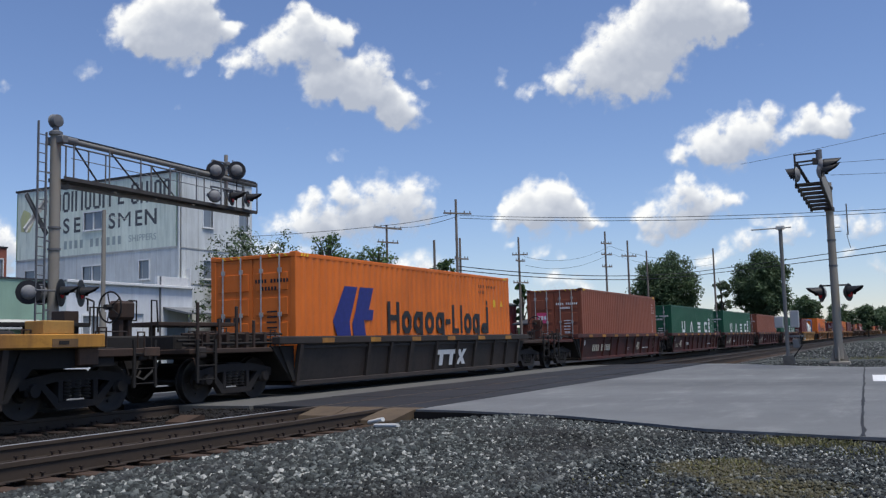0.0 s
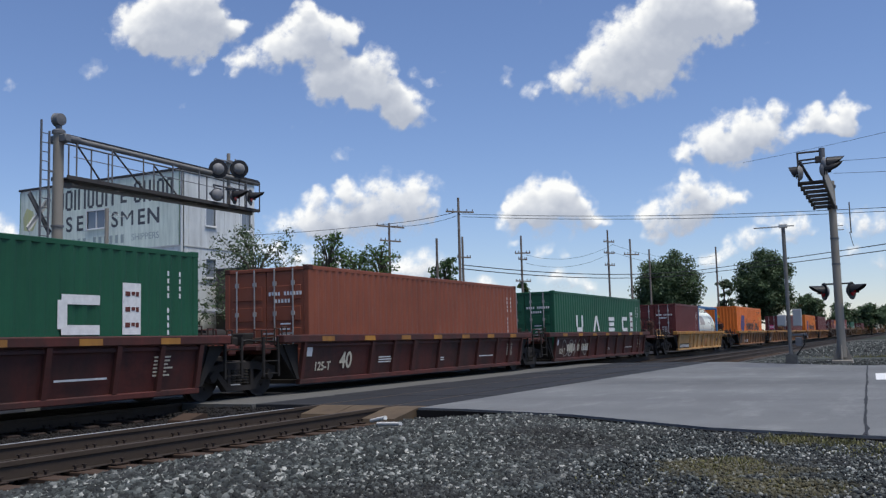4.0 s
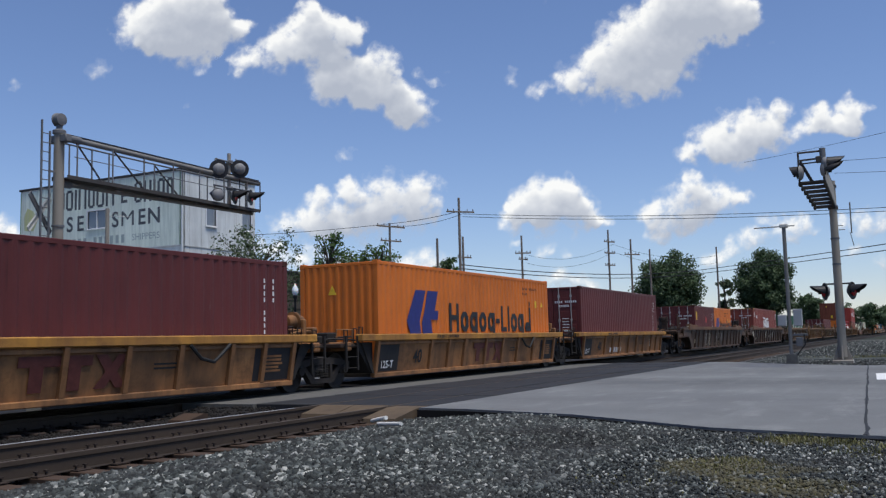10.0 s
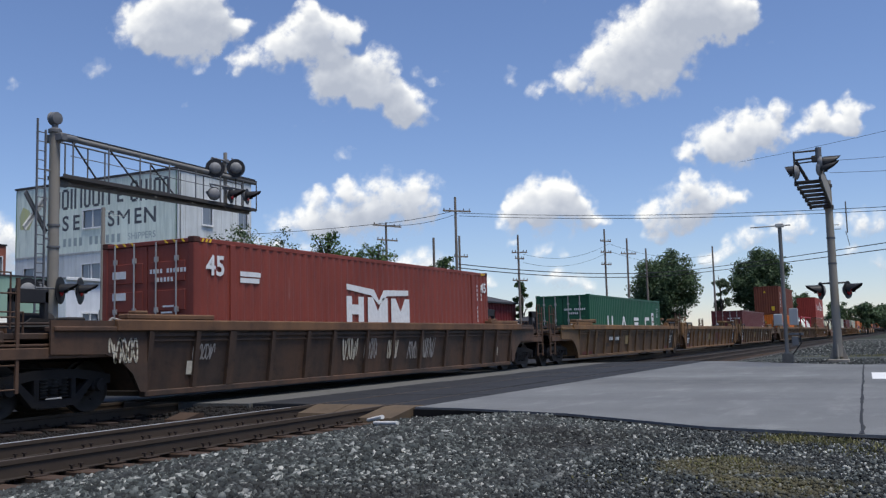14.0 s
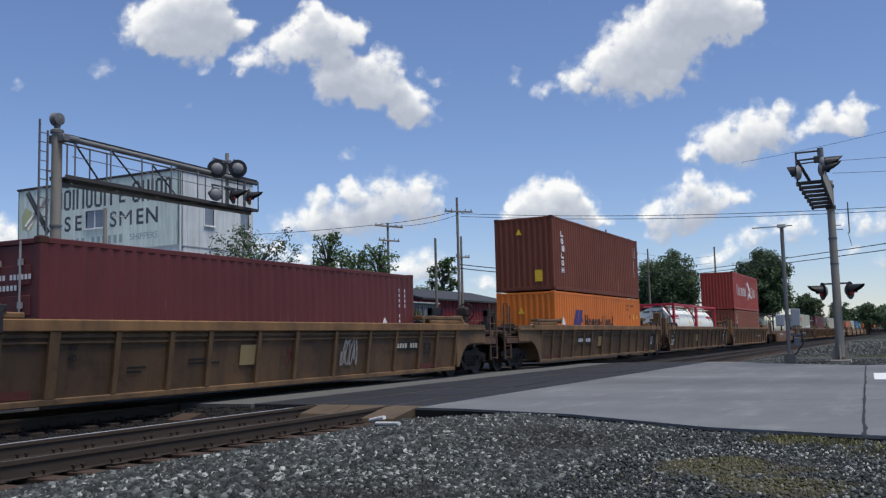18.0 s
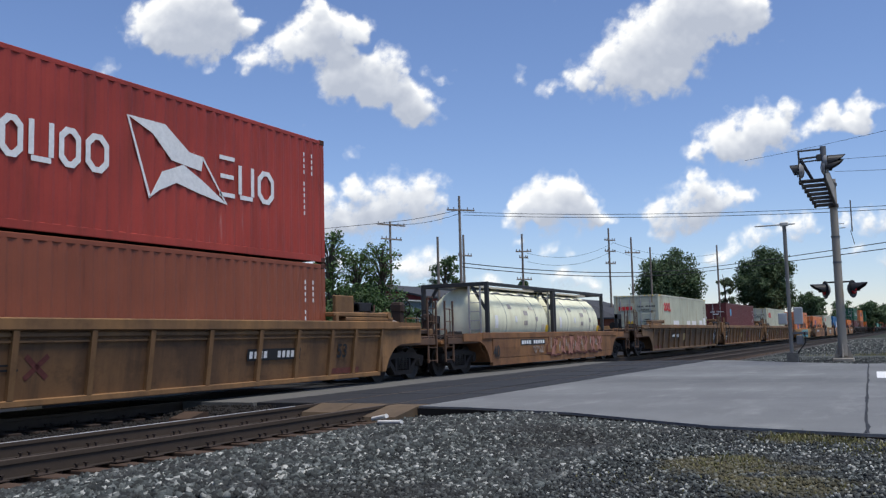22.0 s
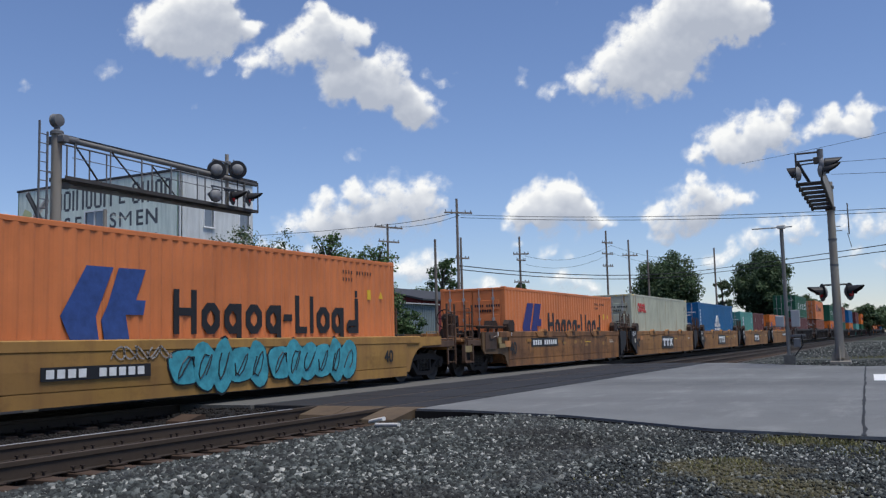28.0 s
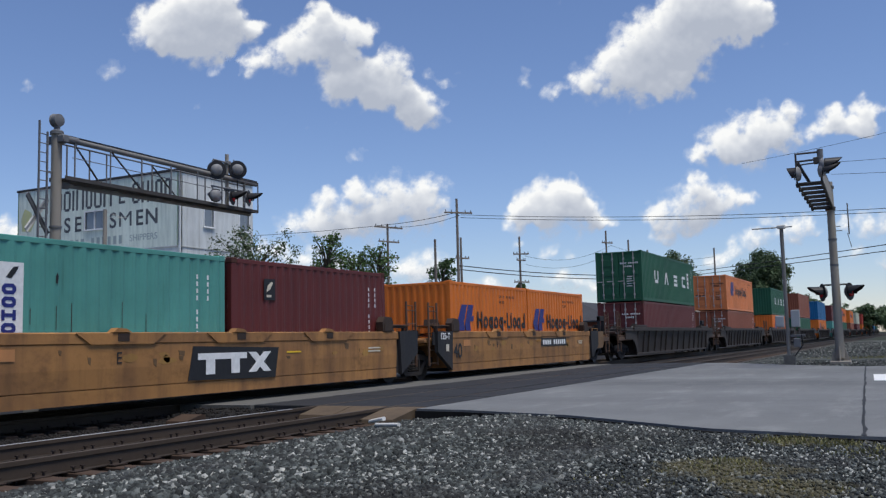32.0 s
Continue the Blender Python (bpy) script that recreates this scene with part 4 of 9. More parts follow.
wire((66.3, 38.9, 10.95), (57, 56.0, 10.2), 0.25, 0.022)
for dz in (0.0, 0.22):
    wire((63.4, 30.6, 10.76 - dz), (59.0, -10.0, 8.0 - dz), 0.62, 0.019)
for dz in (0.0, 0.42):
    wire((63.2, 30.8, 6.85 - dz * 0.7), (107.8, 20.0, 8.6 - dz), 0.75, 0.036)
    wire((107.8, 20.0, 8.6 - dz), (60.0, -4.8, 6.72 - dz * 1.1), 0.10, 0.034)
for z in (9.4, 8.6):
    wire((82.3, 33.0, z - 0.3), (95.8, 28.5, z + 1.5), 0.9, 0.015)
    wire((95.8, 28.5, z + 1.5), (107.8, 20.0, z + 0.6), 0.8, 0.015)
wire((46.0, 7.0, 9.3), (36.0, -3.0, 8.6), 0.1, 0.008)
wire((35.1, 2.3, 7.05), (50.0, -6.0, 9.6), 0.1, 0.008)
wire((35.1, 2.3, 6.62), (50.0, -6.0, 8.7), 0.1, 0.008)


def loose_pipes():
    a = solid("plastic_pipe", Shape().tube((11.68, 7.09, -0.115), (11.33, 6.51, -0.075), 0.028, 14), "pvc", "short white plastic pipe lying on gravel", "pipe", "discarded pipes", smooth=True)
    b = solid("plastic_pipe", Shape().tube((11.95, 7.36, -0.10), (11.72, 6.98, -0.03), 0.031, 14), "pvc", "short white plastic pipe tilted on a tie", "pipe", "discarded pipes", smooth=True)


loose_pipes()


def street_lamp():
    th = thing("street_lamp", "black cast-iron street lamp with a white globe", "street lamp", pose(44.0, 32.2, GROUND_Z))
    prof = [(0.16, 0), (0.16, 0.5), (0.08, 0.7), (0.06, 3.9), (0.13, 4.0), (0.13, 4.15)]
    part("post", Shape().lathe(prof, (0, 0, 0), "z", 14), "black_metal", th, smooth=True)
    part("globe", Shape().lathe([(0.10, 4.15), (0.19, 4.30), (0.185, 4.5), (0.09, 4.68), (0.075, 4.72), (0.02, 4.83)], (0, 0, 0), "z", 16), "globe", th, smooth=True)


street_lamp()
th = thing("flag_pole", "tall grey steel pole", "pole", pose(29.9, 32.2, GROUND_Z))
part("pole", Shape().tube((0, 0, 0), (0, 0, 7.6), 0.11, 12, 0.09).tube((0, 0, 0), (0, 0, 3.0), 0.15, 12), "mast_tan", th, smooth=True)
part("arm", Shape().path([(0, 0, 7.25), (1.1, -0.3, 7.3)], 0.014, 6).path([(0.0, 0, 7.5), (0.8, -0.2, 7.3)], 0.010, 5), "galv", th)


# ---------------------------------------------------------------- buildings
def wall_with_openings(x0, x1, z0, z1, openings, y0, y1):
    """One wall in x-z between y0 and y1, all of a piece, with rectangular holes (a, b, c, d)."""
    sh = Shape()
    xs = sorted({x0, x1, *[o[0] for o in openings], *[o[1] for o in openings]})
    zs = sorted({z0, z1, *[o[2] for o in openings], *[o[3] for o in openings]})
    xs, zs = [x for x in xs if x0 <= x <= x1], [z for z in zs if z0 <= z <= z1]
    nx, nz = len(xs), len(zs)

    def full(i, k):
        if not (0 <= i < nx - 1 and 0 <= k < nz - 1):
            return False
        mx, mz = (xs[i] + xs[i + 1]) / 2, (zs[k] + zs[k + 1]) / 2
        return not any(a < mx < b and c < mz < d for a, b, c, d in openings)

    def at(i, k, side):
        return (i * nz + k) * 2 + side
    vs = [(x, y, z) for x in xs for z in zs for y in (y0, y1)]
    fs = []
    for i in range(nx - 1):
        for k in range(nz - 1):
            if full(i, k):
                for side in (0, 1):
                    fs.append((at(i, k, side), at(i + 1, k, side), at(i + 1, k + 1, side), at(i, k + 1, side)))
                for di, dk, p, q in ((-1, 0, (i, k), (i, k + 1)), (1, 0, (i + 1, k), (i + 1, k + 1)), (0, -1, (i, k), (i + 1, k)), (0, 1, (i, k + 1), (i + 1, k + 1))):
                    if not full(i + di, k + dk):
                        fs.append((at(*p, 0), at(*q, 0), at(*q, 1), at(*p, 1)))
    used = sorted({v for f in fs for v in f})
    num = {v: n for n, v in enumerate(used)}
    return sh.add([vs[v] for v in used], [tuple(num[v] for v in f) for f in fs])


def window(parent, m, x0, x1, z0, z1, sashes=1, frame_key="trim_white"):
    """A window set in a wall whose outer face lies at y=0 of the pose m, looking to -y."""
    def put(name, sh, mat, up):
        me = sh.mesh(name)
        me.transform(m)
        return part(name, me, mat, up)
    t = 0.10
    fr = put("window", Shape().box(x0 - t, x0, -0.05, 0.08, z0 - t, z1 + t).box(x1, x1 + t, -0.05, 0.08, z0 - t, z1 + t).box(x0, x1, -0.05, 0.08, z1, z1 + t).box(x0, x1, -0.07, 0.08, z0 - t, z0), frame_key, parent)
    w = (x1 - x0) / sashes
    for k in range(sashes):
        put("pane", Shape().box(x0 + k * w, x0 + (k + 1) * w, 0.06, 0.075, z0, z1), "glass", fr)
        if k:
            put("mullion", Shape().box(x0 + k * w - 0.04, x0 + k * w + 0.04, -0.02, 0.058, z0, z1), frame_key, fr)
    put("sill", Shape().box(x0 - t - 0.03, x1 + t + 0.03, -0.12, -0.072, z0 - t - 0.02, z0 - t + 0.03), frame_key, fr)
    return fr


def seed_building():
    b = thing("warehouse", "tall grey-white sided warehouse with a faded painted sign", "building")
    X0, X1, Y0, Y1, Z1 = 48.06, 55.95, 44.65, 61.0, 13.35
    west = Matrix.Translation((X0, Y1, 0)) @ Matrix.Rotation(radians(-90), 4, "Z")      # x of the wall runs from Y1 to Y0
    south = Matrix.Translation((X0, Y0, 0))

    def on(m, name, sh, mat, up, label=""):
        me = sh.mesh(name)
        me.transform(m)
        return part(name, me, mat, up, label)
    W = Y1 - Y0
    u = lambda y: Y1 - y
    wops = [(u(53.72), u(51.93), 9.91, 11.18), (u(53.83), u(51.98), 5.81, 7.23), (u(48.27), u(47.36), 6.05, 7.33), (u(59.96), u(58.89), 6.2, 7.25)]
    ww = on(west, "wall", wall_with_openings(0, W, GROUND_Z, Z1, wops, 0.0, 0.25), "siding", b)
    sops = [(50.5 - X0, 51.5 - X0, 9.72, 11.46), (54.4 - X0, 55.45 - X0, 9.75, 11.4), (50.5 - X0, 51.5 - X0, 6.03, 7.31), (54.4 - X0, 55.45 - X0, 6.0, 7.3)]
    sw = on(south, "wall", wall_with_openings(0.02, X1 - X0, GROUND_Z, Z1, sops, 0.0, 0.25), "siding", b)
    part("wall", Shape().box(X0 + 0.26, X1, Y1 - 0.25, Y1, GROUND_Z, Z1), "siding", b)
    part("wall", Shape().box(X1 - 0.25, X1, Y0 + 0.26, Y1 - 0.26, GROUND_Z, Z1), "siding", b)
    part("roof", Shape().box(X0 - 0.1, X1 + 0.1, Y0 - 0.1, Y1 + 0.1, Z1, Z1 + 0.16, 0.02), "roof_dark", b)
    for o in wops:
        window(ww, west, *o, sashes=2 if o[1] - o[0] > 1.5 else 1)
    for o in sops:
        window(sw, south, *o)
    # corner boards, storey joints, siding seams
    part("corner_board", Shape().box(X0 - 0.03, X0 + 0.12, Y0 - 0.03, Y0 + 0.12, GROUND_Z, Z1 - 0.02), "siding", b)
    for z in (8.08, 5.6):
        part("storey_joint", Shape().box(X0 - 0.04, X0 - 0.002, Y0 + 0.13, Y1, z - 0.04, z + 0.03).box(X0 + 0.13, X1, Y0 - 0.04, Y0 - 0.002, z - 0.04, z + 0.03), "galv", b)
    for k in range(12):
        y = Y0 + 0.7 + k * 1.3
        part("siding_batten", Shape().box(X0 - 0.012, X0 - 0.002, y, y + 0.02, 5.0, 8.0), "galv", b)
    for k in range(6):
        x = X0 + 0.7 + k * 1.25
        part("siding_batten", Shape().box(x, x + 0.02, Y0 - 0.012, Y0 - 0.002, 5.0, 13.2), "galv", b)
    # the painted sign, with its words
    f = 0.018
    sg = on(west, "painted_sign", wall_with_openings(0.12, W - 0.2, 8.16, Z1 - 0.12, wops[:1], -f, -0.003), "sign_ground", ww, "faded pale green painted sign")
    for xa, xb in ((0.02, 0.12), (W - 0.2, W - 0.08)):
        on(west, "sign_border", Shape().box(xa, xb, -0.03, -0.003, 8.16, Z1 - 0.1), "sign_edge", sg)
    on(west, "yellow_patch", Shape().prism([(0.5, 10.3), (1.5, 10.2), (1.9, 10.9), (1.5, 11.7), (0.8, 12.0), (0.4, 11.3)], -0.024, -0.019), "sign_yellow", sg)
    for ch, x, wide in (("S", 5.42, 1.0), ("E", 6.52, 1.0), ("S", 10.05, 1.0), ("M", 11.27, 1.22), ("E", 12.62, 1.0), ("N", 13.78, 1.08)):
        me = words(ch, 1.55, 0.018 if ch != "M" else 0.0).copy()
        me.transform(west @ Matrix.Translation((x, -0.024, 10.32)) @ Matrix.Diagonal((wide, 1, 1, 1)))
        part("sign_letter", me, "sign_dark", sg)
    # proprietors' names as plain shapes, one a character
    x, lo, hi, t = 3.10, 11.42, 12.94, 0.21
    for w, kind in ((0.78, 0), (0.78, 1), (0.74, 1), (0.22, 3), (0.82, 0), (0.68, 1), (0.78, 1), (0.84, 0), (0.34, 9), (0.62, 4), (0.34, 9), (0.72, 1), (0.74, 0), (0.22, 3), (0.68, 1), (0.62, 1)):
        sh = Shape()
        if kind in (0, 1, 2):
            for a, b in ((x, x + t), (x + w - t, x + w)):
                sh.box(a, b, -0.026, -0.019, lo + (0.14 if kind == 1 else 0), hi - (0.14 if kind else 0))
        if kind in (1, 2):
            for z in ((lo, hi - 0.20) if kind == 1 else ((lo + hi) / 2 - 0.1, hi - 0.20)):
                sh.box(x + t * 0.6, x + w - t * 0.6, -0.025, -0.018, z, z + 0.20)
        if kind == 3:
            sh.box(x, x + t, -0.026, -0.019, lo, hi)
        if kind == 4:
            sh.box(x, x + w, -0.026, -0.019, lo + 0.10, lo + 0.30).box(x + 0.1, x + w - 0.12, -0.026, -0.019, lo + 0.55, lo + 0.75).box(x, x + 0.2, -0.025, -0.018, lo + 0.10, lo + 0.9)
        if kind != 9:
            on(west, "sign_bar", sh, "sign_dark", sg)
        x += w + 0.17
    me = words("SHIPPERS", 0.66, 0.0).copy()
    me.transform(west @ Matrix.Translation((13.0, -0.022, 8.95)))
    part("sign_word", me, "sign_faint", sg)
    for k in range(10):
        on(west, "faint_bar", Shape().box(5.2 + k * 0.55 + (0.5 if k > 3 else 0), 5.5 + k * 0.55 + (0.5 if k > 3 else 0), -0.024, -0.019, 8.65, 9.25), "sign_faint", sg)
    return b


seed_building()


def annex():
    b = thing("annex", "low white-painted annex with a bright eaves line", "building")
    X0, X1, Y0, Y1, Z1 = 38.3, 48.9, 44.2, 55.0, 5.2
    m = Matrix.Translation((X0, Y0, 0))
    ops = [(1.2, 2.4, 2.1, 3.2), (5.0, 6.1, 0.0, 3.4)]
    me = wall_with_openings(0, X1 - X0, GROUND_Z, Z1, ops, 0.0, 0.25).mesh("wall")
    me.transform(m)
    w = part("wall", me, "white_wall", b)
    part("wall", Shape().box(X0, X0 + 0.25, Y0 + 0.26, Y1, GROUND_Z, Z1), "white_wall", b)
    part("roof", Shape().box(X0 - 0.1, X1 + 0.0, Y0 - 0.12, Y1, Z1, Z1 + 0.12, 0.02), "roof_grey", b)
    part("eaves_board", Shape().box(X0 - 0.12, X1, Y0 - 0.22, Y0 - 0.10, Z1 - 0.05, Z1 + 0.13, 0.02), "trim_white", b)
    window(w, m, *ops[0], sashes=2)
    part("door", Shape().box(X0 + 5.0, X0 + 6.1, Y0 + 0.1, Y0 + 0.16, 0.0, 3.4), "white_wall", w)
    part("downpipe", Shape().tube((X0 + 7.5, Y0 - 0.08, 0), (X0 + 7.5, Y0 - 0.08, Z1 + 0.7), 0.06, 8), "galv_dark", b)
    part("canopy", Shape().prism([(Y0 - 0.02, 3.9), (Y0 - 2.2, 3.45), (Y0 - 2.2, 3.33), (Y0 - 0.02, 3.75)], X0 + 7.8, X1 + 3.4, "x"), "roof_grey", b, "grey sloped canopy")
    for x in (X0 + 8.0, X1 + 1.0, X1 + 3.2):
        part("canopy_post", Shape().box(x, x + 0.12, Y0 - 2.15, Y0 - 2.03, GROUND_Z, 3.4), "galv_dark", b)
    part("dark_opening", Shape().box(X0 + 8.2, X0 + 9.9, Y0 - 0.02, Y0 - 0.004, 0.0, 2.9), "glass", b)
    part("stub_wall", Shape().box(X1 - 3.0, X1, Y0 + 0.3, Y0 + 0.5, Z1 + 0.12, Z1 + 0.75).box(X1 - 0.12, X1, Y0 + 0.1, Y0 + 0.5, Z1 + 0.12, Z1 + 1.4), "trim_white", b)


annex()


def green_shop():
    b = thing("shop", "pale green single-storey shop with an awning", "building")
    X0, X1, Y0, Y1, Z1 = 22.3, 38.1, 45.6, 58.0, 5.3
    m = Matrix.Translation((X0, Y0, 0))
    ops = [(11.6, 13.2, 0.6, 2.6), (14.2, 15.2, 0.0, 2.4)]
    me = wall_with_openings(0, X1 - X0, GROUND_Z, Z1, ops, 0.0, 0.25).mesh("wall")
    me.transform(m)
    w = part("wall", me, "green_wall", b)
    part("wall", Shape().box(X1 - 0.25, X1, Y0 + 0.26, Y1, GROUND_Z, Z1), "green_wall", b)
    part("roof", Shape().box(X0, X1 + 0.05, Y0 - 0.05, Y1, Z1, Z1 + 0.1), "roof_dark", b)
    for o in ops:
        window(w, m, *o)
    part("awning", Shape().prism([(Y0 - 0.02, 3.0), (Y0 - 1.4, 2.55), (Y0 - 1.4, 2.4), (Y0 - 0.02, 2.75)], X0 + 2.0, X1 - 0.6, "x"), "galv", b, "grey sloped awning")


green_shop()


def brick_block(name, label, x0, x1, y0, y1, z1, wall_key, roof_key, wins):
    b = thing(name, label, "building")
    m = Matrix.Translation((x0, y0, 0))
    me = wall_with_openings(0, x1 - x0, GROUND_Z, z1, wins, 0.0, 0.3).mesh("wall")
    me.transform(m)
    w = part("wall", me, wall_key, b)
    part("wall", Shape().box(x0, x0 + 0.3, y0 + 0.31, y1, GROUND_Z, z1).box(x1 - 0.3, x1, y0 + 0.31, y1, GROUND_Z, z1).box(x0 + 0.31, x1 - 0.31, y1 - 0.3, y1, GROUND_Z, z1), wall_key, b)
    part("roof", Shape().box(x0 - 0.08, x1 + 0.08, y0 - 0.08, y1 + 0.08, z1, z1 + 0.14, 0.02), roof_key, b)
    for o in wins:
        window(w, m, *o)
    return b


brick_block("store_building", "red brick upper storey of a store", 40.0, 54.2, 70.0, 84.0, 10.2, "red_brick", "roof_dark", [(11.5, 12.5, 7.3, 9.2), (8.0, 9.0, 7.3, 9.2), (13.0, 13.8, 7.3, 9.2)])
bb = brick_block("store_building", "dark brown masonry building behind small trees", 50.6, 58.5, 41.0, 43.8, 6.4, "brown_brick", "roof_dark", [(1.2, 2.2, 3.6, 4.8)])
for k in range(9):
    part("siding_course", Shape().box(50.58, 58.5, 40.975, 40.998, 0.4 + k * 0.66, 0.43 + k * 0.66), "roof_dark", bb)


def red_barn():
    b = thing("barn", "long barn-red metal shed with a dark low roof", "building")
    x0, x1, y0, y1, z = 74.0, 97.0, 40.0, 52.0, 5.0
    m = Matrix.Translation((x0, y0, 0))
    part("wall", Shape().box(x0, x1, y0, y0 + 0.2, GROUND_Z, z), "red_siding", b)
    part("wall", Shape().prism([(y0 + 0.21, GROUND_Z), (y1, GROUND_Z), (y1, z), ((y0 + y1) / 2, z + 1.3), (y0 + 0.21, z)], x0, x0 + 0.2, "x"), "red_siding", b)
    for k in range(30):
        x = x0 + 0.4 + k * 0.76
        part("siding_rib", ready(("siding_rib", "barn"), "red_siding", lambda: Shape().box(0, 0.05, -0.04, -0.002, GROUND_Z, z)), "red_siding", b).location = (x, y0, 0)
    part("roof", Shape().prism([(y0 - 0.4, z - 0.12), ((y0 + y1) / 2, z + 1.4), (y1 + 0.4, z - 0.12), (y1 + 0.4, z + 0.02), ((y0 + y1) / 2, z + 1.55), (y0 - 0.4, z + 0.05)], x0 - 0.3, x1 + 0.3, "x"), "roof_dark", b)
    for k in range(4):
        part("door_track", Shape().box(x0 + 3 + k * 5, x0 + 5 + k * 5, y0 - 0.06, y0 - 0.045, 0.2, 3.0), "red_siding", b)


red_barn()


def grey_shed():
    b = thing("shed", "blue-grey metal shed with a sloping roof", "building")
    x0, x1, y0, y1 = 60.3, 66.8, 34.6, 38.4
    part("wall", Shape().box(x0, x1, y0, y0 + 0.15, GROUND_Z, 4.1).box(x0, x0 + 0.15, y0 + 0.16, y1, GROUND_Z, 4.1), "shed_grey", b)
    for k in range(22):
        part("siding_rib", ready(("siding_rib", "shed"), "shed_grey", lambda: Shape().box(0, 0.04, -0.035, -0.002, GROUND_Z, 4.05)), "shed_grey", b).location = (x0 + 0.12 + k * 0.3, y0, 0)
    part("roof", Shape().prism([(y0 - 0.2, 4.05), (y1 + 0.1, 4.35), (y1 + 0.1, 4.45), (y0 - 0.2, 4.15)], x0 - 0.15, x1 + 0.15, "x"), "galv", b)


grey_shed()


def low_house():
    b = thing("house", "low brick house with a dark hipped roof", "house")
    x0, x1, y0, y1 = 88.0, 104.0, 26.5, 36.0
    m = Matrix.Translation((x0, y0, 0))
    ops = [(2.0, 3.4, 1.0, 2.2), (6.0, 7.4, 1.0, 2.2), (11.0, 12.6, 1.0, 2.2)]
    me = wall_with_openings(0, x1 - x0, GROUND_Z, 2.9, ops, 0.0, 0.25).mesh("wall")
    me.transform(m)
    w = part("wall", me, "red_brick", b)
    part("wall", Shape().box(x0, x0 + 0.25, y0 + 0.26, y1, GROUND_Z, 2.9), "red_brick", b)
    for o in ops:
        window(w, m, *o, sashes=2)
    vs = [(x0 - .6, y0 - .6, 2.8), (x1 + .6, y0 - .6, 2.8), (x1 + .6, y1 + .6, 2.8), (x0 - .6, y1 + .6, 2.8), (x0 + 4.5, (y0 + y1) / 2, 4.9), (x1 - 4.5, (y0 + y1) / 2, 4.9), (x0 - .6, y0 - .6, 2.65), (x1 + .6, y0 - .6, 2.65), (x1 + .6, y1 + .6, 2.65), (x0 - .6, y1 + .6, 2.65)]
    part("roof", Shape().add(vs, [(0, 1, 5, 4), (1, 2, 5), (2, 3, 4, 5), (3, 0, 4), (6, 7, 1, 0), (7, 8, 2, 1), (8, 9, 3, 2), (9, 6, 0, 3), (9, 8, 7, 6)]), "roof_dark", b)


low_house()
solid("backdrop", Shape().box(180, 420, 118, 119, GROUND_Z, 5.5), "leaf_dark", "dark line of far woods", kind="structure")


